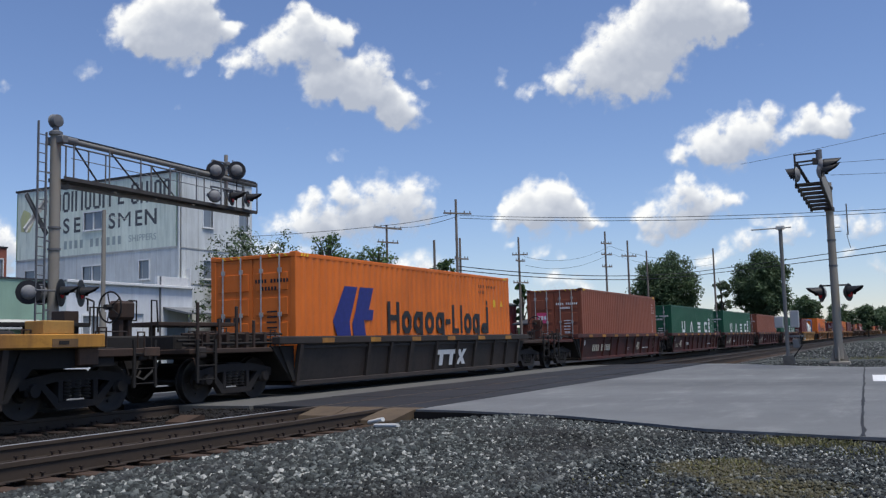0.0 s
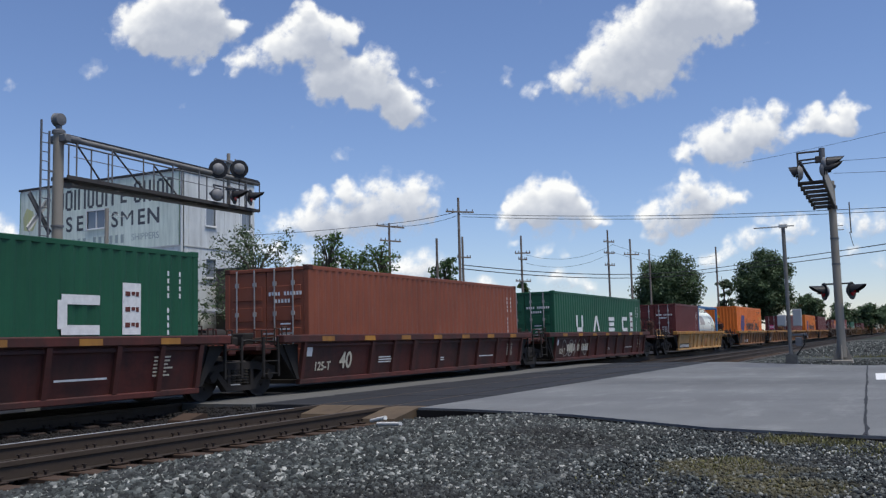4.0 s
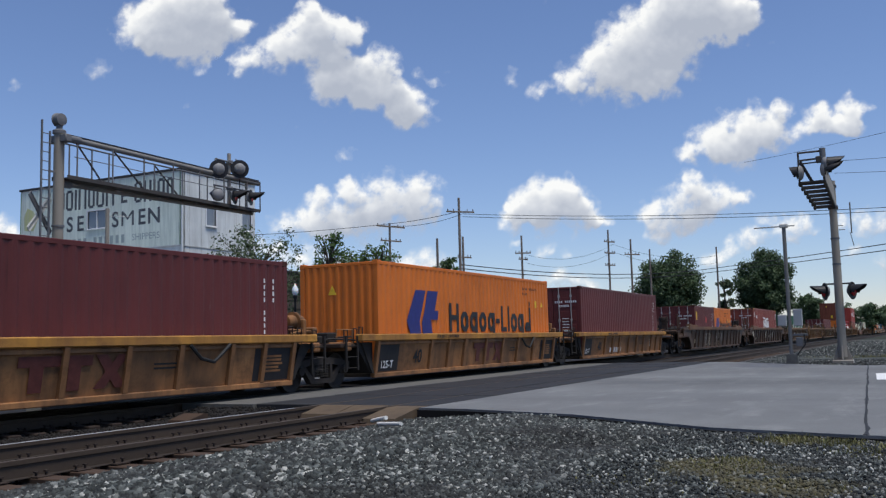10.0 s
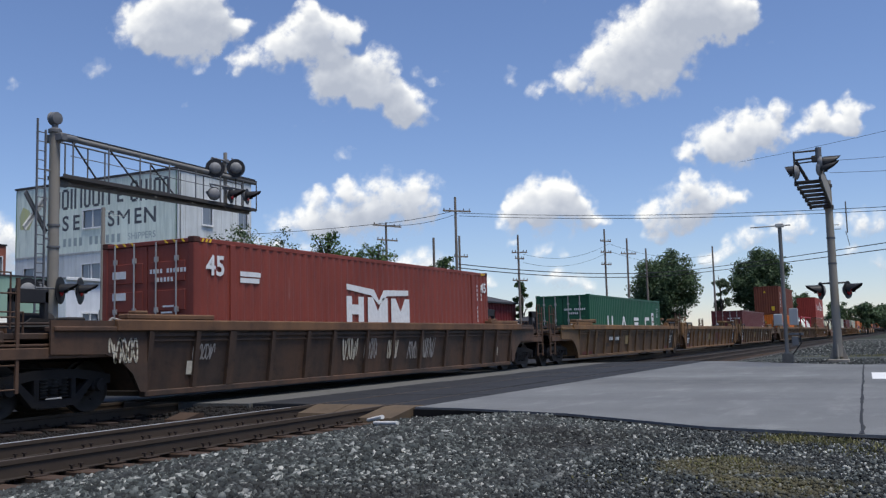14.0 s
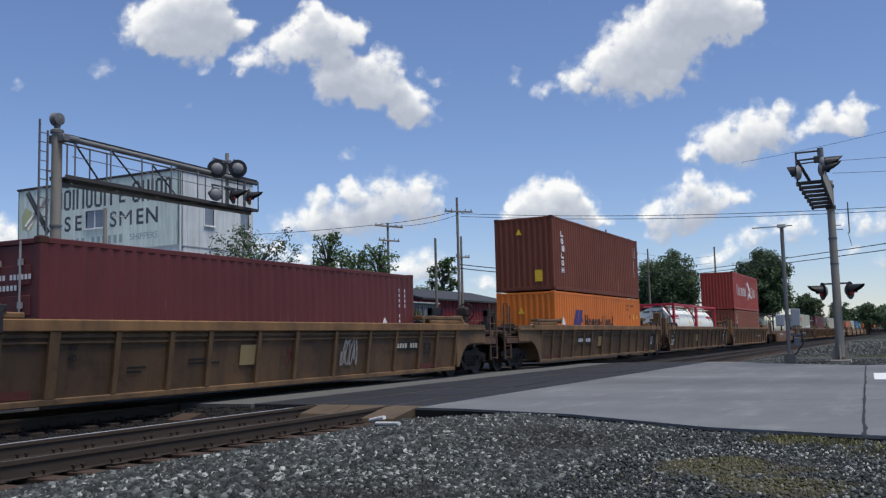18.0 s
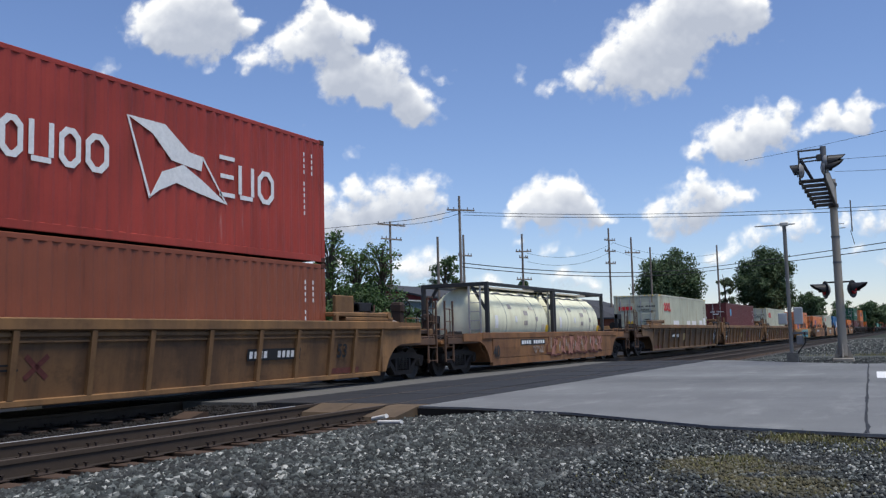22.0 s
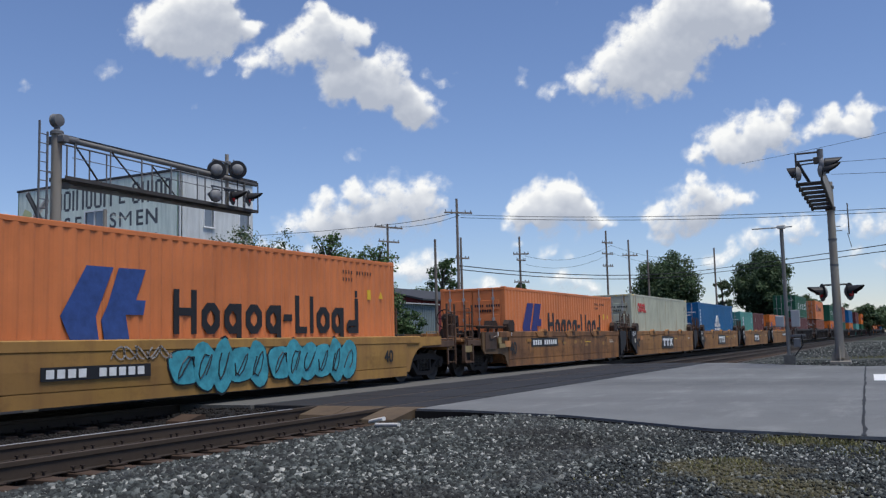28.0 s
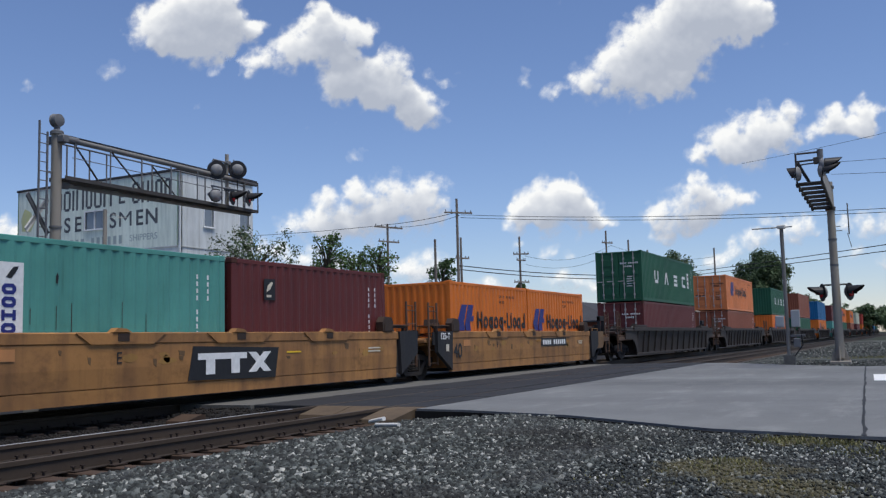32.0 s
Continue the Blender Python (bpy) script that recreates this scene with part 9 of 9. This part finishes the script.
            part("print_box", flat(-6.84, -6.66, 0.80, 0.99, -1.513), "decal_cream", car)
            part("yellow_patch", flat(-5.58, -5.11, 0.93, 1.11, -1.456), "faded_panel", car)
        else:
            smooth_end(car)
        lettering(car, "CDEF"[k - 1] if k else "B", 0.28, -3.07 if k else -1.08, -1.457, 0.92, "decal_black")
        stains(car, 60 + k, -1.452)
        bars(car, 1.6, 2.3, 0.95, 1, -1.454, "decal_yellow", seed=k)
        bars(car, 4.9, 5.5, 0.98, 2, -1.454, "decal_cream", seed=k + 3)
    b = container("orange shipping container set low in its well", "orange_pale", FORTY, STD, 497.6, BED, True)
    orange_mark(b, FORTY, 1.0, 1.45, 0.80, 4.0); caution(b, FORTY, STD)
    b = container("pale grey high shipping container with rust streaks", "grey", FORTY, HIGH, 513.1, BED, True)
    grey_mark(b)
    b = container("bright blue high shipping container with white arcs", "blue", FORTY, HIGH, 528.7, BED, True)
    arcs = Shape()
    for r0, cx in ((0.48, 0.0), (0.25, -0.12), (0.25, 0.12)):
        pts = [(-0.15 + cx + r0 * math.cos(a) * (1 if r0 > 0.3 else 0.8), -1.227, 1.62 + min(0.48, r0 * 1.7) * math.sin(a)) for a in [q * math.pi / 12 for q in range(13)]]
        arcs.path(pts, 0.03, 4)
    part("arcs", arcs, "decal_white", b)
    lets(b, FORTY, [(k * 0.42, 0.36, 0, 1, "ring") for k in range(5)], "decal_white", 4.97, 1.34, 0.25, 0.08)
    lets(b, FORTY, [(k * 0.25, 0.19, 0, 1, "ring" if k != 4 else "bar") for k in range(8)], "decal_white", 5.02, 1.10, 0.17, 0.05)
    for k in range(6):
        part("character", flat(-FORTY / 2 + 0.36, -FORTY / 2 + 0.55, 2.30 - k * 0.21, 2.44 - k * 0.21), "decal_white", b)
    b = container("short turquoise shipping container with a white plate", "teal", TWENTY, STD, 544.4, BED, True)
    pl = part("white_plate", flat(-2.12, -1.68, 1.0, 2.15), "decal_white", b)
    part("emblem", Shape().prism([(-1.99, 1.92), (-1.90, 1.90), (-1.83, 1.99), (-1.77, 2.09), (-1.86, 2.08), (-1.93, 2.00)], -1.237, -1.231), "decal_black", pl)
    lets(pl, TWENTY, [(0.0, 0.25, k, k + 0.8, kind) for k, kind in enumerate(("ring", "pair", "ring", "ring"))], "decal_blue", 0.97, 1.06, 0.2, 0.055, "dark_print", -1.231)
    part("tear", Shape().prism([(-1.07, 1.86), (-1.03, 1.86), (-1.02, 1.98), (-1.04, 2.03), (-1.07, 1.98)], -1.229, -1.2265), "decal_black", b)
    for x, z0, z1 in ((-1.06, 1.12, 1.50), (-0.76, 1.05, 1.55), (0.32, 0.95, 1.60), (0.88, 1.0, 1.4), (-1.55, 1.2, 1.45)):
        part("scratch", flat(x, x + 0.012, z0, z1, -1.2265, 0.002), "ladder_rust", b)
    b = container("short maroon shipping container with a small plate", "maroon", TWENTY, STD, 550.65, BED, False)
    pl = part("dark_plate", flat(-2.0, -1.62, 1.75, 2.2), "decal_black", b)
    part("emblem", Shape().prism([(-1.92, 1.92), (-1.80, 1.98), (-1.70, 2.12), (-1.76, 2.14), (-1.88, 2.05)], -1.236, -1.231).box(-1.92, -1.76, -1.236, -1.231, 1.81, 1.86), "decal_cream", pl)
    for s0 in (560.5, 566.65):
        b = container("short orange shipping container with blue emblem", "orange_deep", TWENTY, STD, s0, BED, False)
        orange_mark(b, TWENTY, 0.62, 0.42, 1.10, 1.84)
    # the far tail of the train, stacked two high
    tail = [("green", "maroon"), ("orange_pale", "oxide"), ("green", "orange"), ("oxide", "green"), ("blue", "orange_deep"), ("maroon", "teal"), ("orange", "green"), ("orange_deep", "oxide"), ("grey", "maroon"),
            ("red", "orange"), ("maroon", "orange"), ("orange", "maroon"), ("oxide", "blue"), ("orange_deep", "green")]
    for k, (up, lo) in enumerate(tail):
        c = 588.5 + 23.5 * k
        well_car("dark grey well car under a double stack", "car_grey", "car_grey", "r53", c, far=k > 2)
        b = container("%s shipping container in the lower tier" % lo.split("_")[0], lo, FORTY, STD, c - 6.1, BED, k < 2, far=k > 2)
        if "orange" in lo:
            orange_mark(b, FORTY, 0.8, 1.6, 1.1, 3.6)
        b = container("%s shipping container in the upper tier" % up.split("_")[0], up, FORTY, STD if k != 3 else HIGH, c - 6.1, BED + STD + 0.02, k < 2, far=k > 2)
        if up == "green":
            green_mark(b, FORTY)
        elif "orange" in up:
            orange_mark(b, FORTY, 0.8, 1.6, 1.1, 3.6)
    for car, top, chord in RIBBED:
        lay_on_sheet(car, top, chord)

# ---------------------------------------------------------------- clouds
CLOUD_FAR = 2200.0


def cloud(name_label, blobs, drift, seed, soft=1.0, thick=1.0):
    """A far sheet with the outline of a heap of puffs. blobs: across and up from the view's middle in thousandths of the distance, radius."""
    far = CLOUD_FAR + 25.0 * seed
    k = far / 1000.0
    x0 = min(b[0] - b[2] * 1.7 for b in blobs)
    x1 = max(b[0] + b[2] * 1.7 for b in blobs)
    z0 = min(b[1] - b[2] * 1.7 for b in blobs)
    z1 = max(b[1] + b[2] * 1.7 for b in blobs)
    cx, cz = (x0 + x1) / 2, (z0 + z1) / 2
    blobs = [(bx, bz, br * 0.95) for bx, bz, br in blobs]
    step = 1.15
    nx, nz = int((x1 - x0) / step) + 2, int((z1 - z0) / step) + 2

    def density(x, z):
        v = Vector((x * 0.028, z * 0.028, seed * 3.1))
        wx = x + 9 * noise.noise(v) + 5 * noise.noise(v * 2.7) + 2.2 * noise.noise(v * 6.5)
        wz = z + 9 * noise.noise(v + Vector((7, 3, 1))) + 5 * noise.noise(v * 2.7 + Vector((5, 9, 2))) + 2.2 * noise.noise(v * 6.5 + Vector((2, 5, 7)))
        d = 0.0
        for bx, bz, br in blobs:
            q = 1 - ((wx - bx) ** 2 + ((wz - bz) * 1.15) ** 2) / (br * br * 1.9)
            if q > 0:
                d = d + q * (1.15 - 0.6 * d)
        if d <= 0:
            return 0.0, 0.0
        rough = noise.fractal(v * 2.6, 0.70, 2.2, 7)
        return max(0.0, thick * (d * 0.56) + 0.20 * rough * soft), d + 0.15 * noise.noise(v * 2.2) + 0.07 * noise.noise(v * 5.0) + 0.035 * noise.noise(v * 11.0)
    field = [[density(x0 + i * step, z0 + j * step) for i in range(nx)] for j in range(nz)]
    vs, fs, den, lit = [], [], [], []
    for j in range(nz):
        for i in range(nx):
            vs.append(((x0 + i * step - cx) * k, 0.0, (z0 + j * step - cz) * k))
            d, heap = field[j][i]
            up = field[min(nz - 1, j + 7)][max(0, min(nx - 1, i - 2))][1]
            over = 0.0
            for q in (5, 11, 18, 26, 36):
                over += min(1.2, field[min(nz - 1, j + q)][max(0, min(nx - 1, i - q // 3))][1]) / 5
            den.append(d - 0.34 * min(1.0, max(0.0, up - heap)) * max(0.0, 1.15 - d))
            lit.append(max(0.0, min(1.2, 1.00 + 0.45 * (heap - up) - 0.52 * over)))
    for j in range(nz - 1):
        for i in range(nx - 1):
            fs.append((j * nx + i, j * nx + i + 1, (j + 1) * nx + i + 1, (j + 1) * nx + i))
    me = bpy.data.meshes.new("cloud")
    me.from_pydata(vs, [], fs)
    for key, vals in (("puff", den), ("sunlit", lit)):
        at = me.attributes.new(key, "FLOAT", "POINT")
        at.data.foreach_set("value", vals)
    me.materials.append(M["cloud"])
    ob = tagged(new("cloud", me), name_label, "cloud", "drifting clouds")

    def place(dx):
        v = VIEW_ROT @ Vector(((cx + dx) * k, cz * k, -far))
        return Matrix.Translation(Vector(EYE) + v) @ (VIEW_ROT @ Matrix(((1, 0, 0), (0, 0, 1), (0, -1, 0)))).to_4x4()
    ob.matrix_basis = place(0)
    CLOUDS.append((ob, place(0), place(drift)))
    return ob


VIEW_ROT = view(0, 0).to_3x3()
CLOUDS = []


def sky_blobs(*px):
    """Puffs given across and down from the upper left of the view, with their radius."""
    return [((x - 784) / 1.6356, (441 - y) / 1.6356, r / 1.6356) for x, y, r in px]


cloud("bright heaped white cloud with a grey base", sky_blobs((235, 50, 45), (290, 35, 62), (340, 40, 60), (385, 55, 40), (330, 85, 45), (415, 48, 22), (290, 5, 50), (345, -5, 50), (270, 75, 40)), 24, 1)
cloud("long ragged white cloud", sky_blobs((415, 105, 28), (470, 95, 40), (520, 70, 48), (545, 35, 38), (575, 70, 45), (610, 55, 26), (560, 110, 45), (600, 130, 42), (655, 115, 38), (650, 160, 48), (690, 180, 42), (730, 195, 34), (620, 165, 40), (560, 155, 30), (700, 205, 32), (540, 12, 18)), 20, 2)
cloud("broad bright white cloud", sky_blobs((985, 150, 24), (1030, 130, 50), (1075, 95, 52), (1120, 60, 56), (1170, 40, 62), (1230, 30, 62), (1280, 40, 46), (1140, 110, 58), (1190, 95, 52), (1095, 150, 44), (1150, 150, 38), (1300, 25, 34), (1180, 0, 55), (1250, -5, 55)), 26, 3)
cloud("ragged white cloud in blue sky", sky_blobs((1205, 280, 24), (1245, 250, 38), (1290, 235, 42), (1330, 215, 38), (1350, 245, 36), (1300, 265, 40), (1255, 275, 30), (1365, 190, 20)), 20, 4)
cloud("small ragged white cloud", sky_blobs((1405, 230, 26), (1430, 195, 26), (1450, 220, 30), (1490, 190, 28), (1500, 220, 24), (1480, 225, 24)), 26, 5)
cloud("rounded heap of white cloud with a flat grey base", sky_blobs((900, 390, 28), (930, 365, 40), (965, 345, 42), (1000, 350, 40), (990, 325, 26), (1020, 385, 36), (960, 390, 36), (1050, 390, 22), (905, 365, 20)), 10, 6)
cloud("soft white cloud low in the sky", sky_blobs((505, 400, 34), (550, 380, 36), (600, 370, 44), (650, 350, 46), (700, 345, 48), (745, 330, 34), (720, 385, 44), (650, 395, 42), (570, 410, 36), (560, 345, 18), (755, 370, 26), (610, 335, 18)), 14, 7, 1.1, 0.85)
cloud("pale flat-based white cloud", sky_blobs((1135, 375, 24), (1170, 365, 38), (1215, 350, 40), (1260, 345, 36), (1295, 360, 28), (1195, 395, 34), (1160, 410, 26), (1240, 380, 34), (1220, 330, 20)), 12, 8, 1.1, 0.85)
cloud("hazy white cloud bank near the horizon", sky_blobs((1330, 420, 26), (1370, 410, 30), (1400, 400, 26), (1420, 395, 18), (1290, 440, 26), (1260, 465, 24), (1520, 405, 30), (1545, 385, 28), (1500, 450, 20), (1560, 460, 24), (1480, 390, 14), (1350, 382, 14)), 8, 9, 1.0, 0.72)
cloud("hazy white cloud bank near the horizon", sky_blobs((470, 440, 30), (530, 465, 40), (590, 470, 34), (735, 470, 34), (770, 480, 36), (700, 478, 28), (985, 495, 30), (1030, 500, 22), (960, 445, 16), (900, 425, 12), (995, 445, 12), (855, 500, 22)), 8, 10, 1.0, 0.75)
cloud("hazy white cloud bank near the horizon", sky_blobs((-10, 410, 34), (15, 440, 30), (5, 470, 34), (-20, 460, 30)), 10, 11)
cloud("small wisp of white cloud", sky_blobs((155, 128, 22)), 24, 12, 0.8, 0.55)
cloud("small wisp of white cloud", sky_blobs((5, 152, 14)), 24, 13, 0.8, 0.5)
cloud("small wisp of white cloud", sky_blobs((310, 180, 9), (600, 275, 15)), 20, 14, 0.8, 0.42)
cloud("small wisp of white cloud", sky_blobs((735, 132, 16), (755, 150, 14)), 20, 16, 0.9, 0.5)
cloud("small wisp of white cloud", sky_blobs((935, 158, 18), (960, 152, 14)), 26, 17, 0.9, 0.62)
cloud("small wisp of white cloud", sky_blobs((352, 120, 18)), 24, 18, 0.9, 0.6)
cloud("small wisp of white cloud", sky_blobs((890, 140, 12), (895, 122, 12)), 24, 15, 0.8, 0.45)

build_train()

# ---------------------------------------------------------------- loose stones, ties, weeds
def ties():
    tie = Shape().box(-0.115, 0.115, -1.30, 1.30, -0.36, -0.185, 0.012).mesh("tie")
    tie.materials.append(M["tie"])
    plate = Shape().box(-0.10, 0.10, -0.17, 0.17, -0.185, -0.172, 0.003)
    for s in (-1, 1):
        plate.tube((0.06 * s, 0.095, -0.18), (0.06 * s, 0.095, -0.13), 0.014, 6).box(0.06 * s - 0.02, 0.06 * s + 0.02, 0.075, 0.115, -0.14, -0.125)
        plate.tube((0.06 * s, -0.095, -0.18), (0.06 * s, -0.095, -0.13), 0.014, 6).box(0.06 * s - 0.02, 0.06 * s + 0.02, -0.115, -0.075, -0.14, -0.125)
    plate = plate.mesh("tie_plate")
    plate.materials.append(M["plate"])
    # far-track ties: a darker copy, the train's shade put into its colour
    shaded = tie.copy()
    shaded.materials.clear()
    shaded.materials.append(M["plate"])
    rnd = random.Random(4)
    for tr, mid, lo, hi in ((near_track, NEAR_Y, 4.5, 13.0), (near_track, NEAR_Y, 36.8, 68.0), (far_track, TRACK_Y, 6.5, 13.0), (far_track, TRACK_Y, 36.8, 55.0)):
        x = lo
        while x < hi:
            o = new("tie", tie if mid < 10 else shaded)
            o.parent = tr
            o.matrix_basis = pose(x, mid + rnd.uniform(-0.06, 0.06), rnd.uniform(-0.012, 0.004), 0, 0, rnd.uniform(-1.2, 1.2))
            if lo < 30:
                for y in (-0.7525, 0.7525):
                    p = new("tie_plate", plate)
                    p.parent = tr
                    p.matrix_basis = pose(x, mid + y, 0)
            x += 0.50 + rnd.uniform(-0.02, 0.02)


ties()


def in_road(x, y):
    inside = False
    pts = ROAD
    for (ax, ay), (bx, by) in zip(pts, pts[1:] + pts[:1]):
        if (ay > y) != (by > y) and x < (bx - ax) * (y - ay) / (by - ay) + ax:
            inside = not inside
    return inside


def stones(name, label, regions, seed, material="stone"):
    """Crushed stone, joined: every piece its own broken shape."""
    rng = np.random.default_rng(seed)
    cube = np.array([(x, y, z) for x in (-1, 1) for y in (-1, 1) for z in (-1, 1)]) * 0.72
    fc = np.array([(0, 1, 3), (0, 3, 2), (4, 6, 7), (4, 7, 5), (0, 4, 5), (0, 5, 1), (2, 3, 7), (2, 7, 6), (0, 2, 6), (0, 6, 4), (1, 5, 7), (1, 7, 3)])
    P, F, n = [], [], 0
    for x0, x1, y0, y1, count, lo, hi in regions:
        for x, y in zip(rng.uniform(x0, x1, count), rng.uniform(y0, y1, count)):
            if in_road(x, y) or in_road(x + 0.04, y):
                continue
            r = lo + (hi - lo) * rng.random() ** 1.5
            q, _ = np.linalg.qr(rng.normal(size=(3, 3)))
            v = cube * rng.uniform(0.45, 1.2, (8, 3)) * np.array([1.35, 0.95, 0.70])
            v = (v @ q) * r
            z = ground_z(x, y) + r * 0.25
            P.append(v + np.array([x, y, z]))
            F.append(fc + n)
            n += 8
    P, F = np.concatenate(P), np.concatenate(F)
    me = bpy.data.meshes.new(name)
    me.vertices.add(len(P))
    me.vertices.foreach_set("co", P.ravel())
    me.loops.add(F.size)
    me.loops.foreach_set("vertex_index", F.ravel().astype(np.int32))
    me.polygons.add(len(F))
    me.polygons.foreach_set("loop_start", np.arange(len(F), dtype=np.int32) * 3)
    me.update(calc_edges=True)
    me.materials.append(M[material])
    return tagged(new(name, me), label, "gravel", kind="stuff")


stones("gravel", "crushed grey and white ballast stones", [(4.2, 13.6, 4.6, 7.45, 30000, 0.013, 0.052), (5.5, 13.2, 2.6, 4.6, 30000, 0.008, 0.034), (5.5, 11.0, -0.6, 2.6, 20000, 0.006, 0.022), (31.5, 60.0, 0.5, 7.0, 16000, 0.012, 0.032), (36.5, 60.0, -3.0, 0.5, 5000, 0.02, 0.045), (60.0, 120.0, -3.0, 7.0, 14000, 0.03, 0.075)], 3)
# stones between the rails carry the same painted train shade
stones("gravel", "dirty ballast stones between the rails, train shade in their colour", [(3.5, 13.6, 9.6, 12.2, 6000, 0.012, 0.036), (4.0, 13.0, 8.0, 9.4, 2500, 0.012, 0.036), (6.0, 13.0, 12.2, 15.0, 3000, 0.012, 0.036)], 8, "stone_dirt_shade")


def weeds(seed, spots):
    rng = np.random.default_rng(seed)
    P, F, n = [], [], 0
    for x, y, spread, count, h in spots:
        for _ in range(count):
            a, b = rng.normal(0, spread, 2)
            if in_road(x + a, y + b):
                continue
            hh = h * rng.uniform(0.4, 1.2)
            d = rng.uniform(0, 6.28)
            lean = rng.uniform(0.1, 0.6) * hh
            w = 0.010
            base = np.array([x + a, y + b, ground_z(x + a, y + b) - 0.005])
            e = np.array([math.cos(d + 1.57), math.sin(d + 1.57), 0]) * w
            m = base + np.array([math.cos(d) * lean * 0.4, math.sin(d) * lean * 0.4, hh * 0.6])
            tp = base + np.array([math.cos(d) * lean, math.sin(d) * lean, hh])
            P += [base - e, base + e, m + e * 0.8, m - e * 0.8, tp]
            F += [(n, n + 1, n + 2, n + 3), (n + 3, n + 2, n + 4)]
            n += 5
    me = bpy.data.meshes.new("weeds")
    me.from_pydata([tuple(p) for p in P], [], F)
    me.materials.append(M["grass"])
    tagged(new("weeds", me), "sparse yellow-green weeds at the gravel's edge", "weeds", kind="stuff")


weeds(5, [(8.05, 1.5, 0.22, 260, 0.034), (8.5, 1.48, 0.10, 120, 0.05), (8.35, 1.85, 0.18, 110, 0.024), (7.5, 1.2, 0.30, 170, 0.026), (7.0, 0.8, 0.35, 130, 0.026), (10.25, 1.25, 0.17, 300, 0.06), (10.1, 0.75, 0.14, 260, 0.05), (9.6, 0.3, 0.25, 220, 0.05), (7.2, 2.0, 0.25, 100, 0.025), (46.0, 1.5, 1.5, 900, 0.15)])


# ---------------------------------------------------------------- what moves
def motions():
    for ob, s, z in MOVING:
        walk(ob, [(0.0, pose(s, TRACK_Y, z)), (32.0, pose(s - SPEED * 32.0, TRACK_Y, z))])
    for ob, a, b in CLOUDS:
        walk(ob, [(0.0, a), (32.0, b)])
    # wheels roll without slipping; alike wheelsets share one turn
    turn = math.degrees(SPEED / 0.425)
    actions = {}
    for ob, dx in WHEELSETS:
        if dx not in actions:
            walk(ob, [(k / 30.0, pose(dx, 0, -0.045, 0, -turn * k / 30.0 % 360.0, 0)) for k in range(0, 961)])
            actions[dx] = ob.animation_data
        else:
            ob.rotation_mode = "QUATERNION"
            ob.animation_data_create()
            ob.animation_data.action = actions[dx].action
            ob.animation_data.action_slot = actions[dx].action_slot


motions()
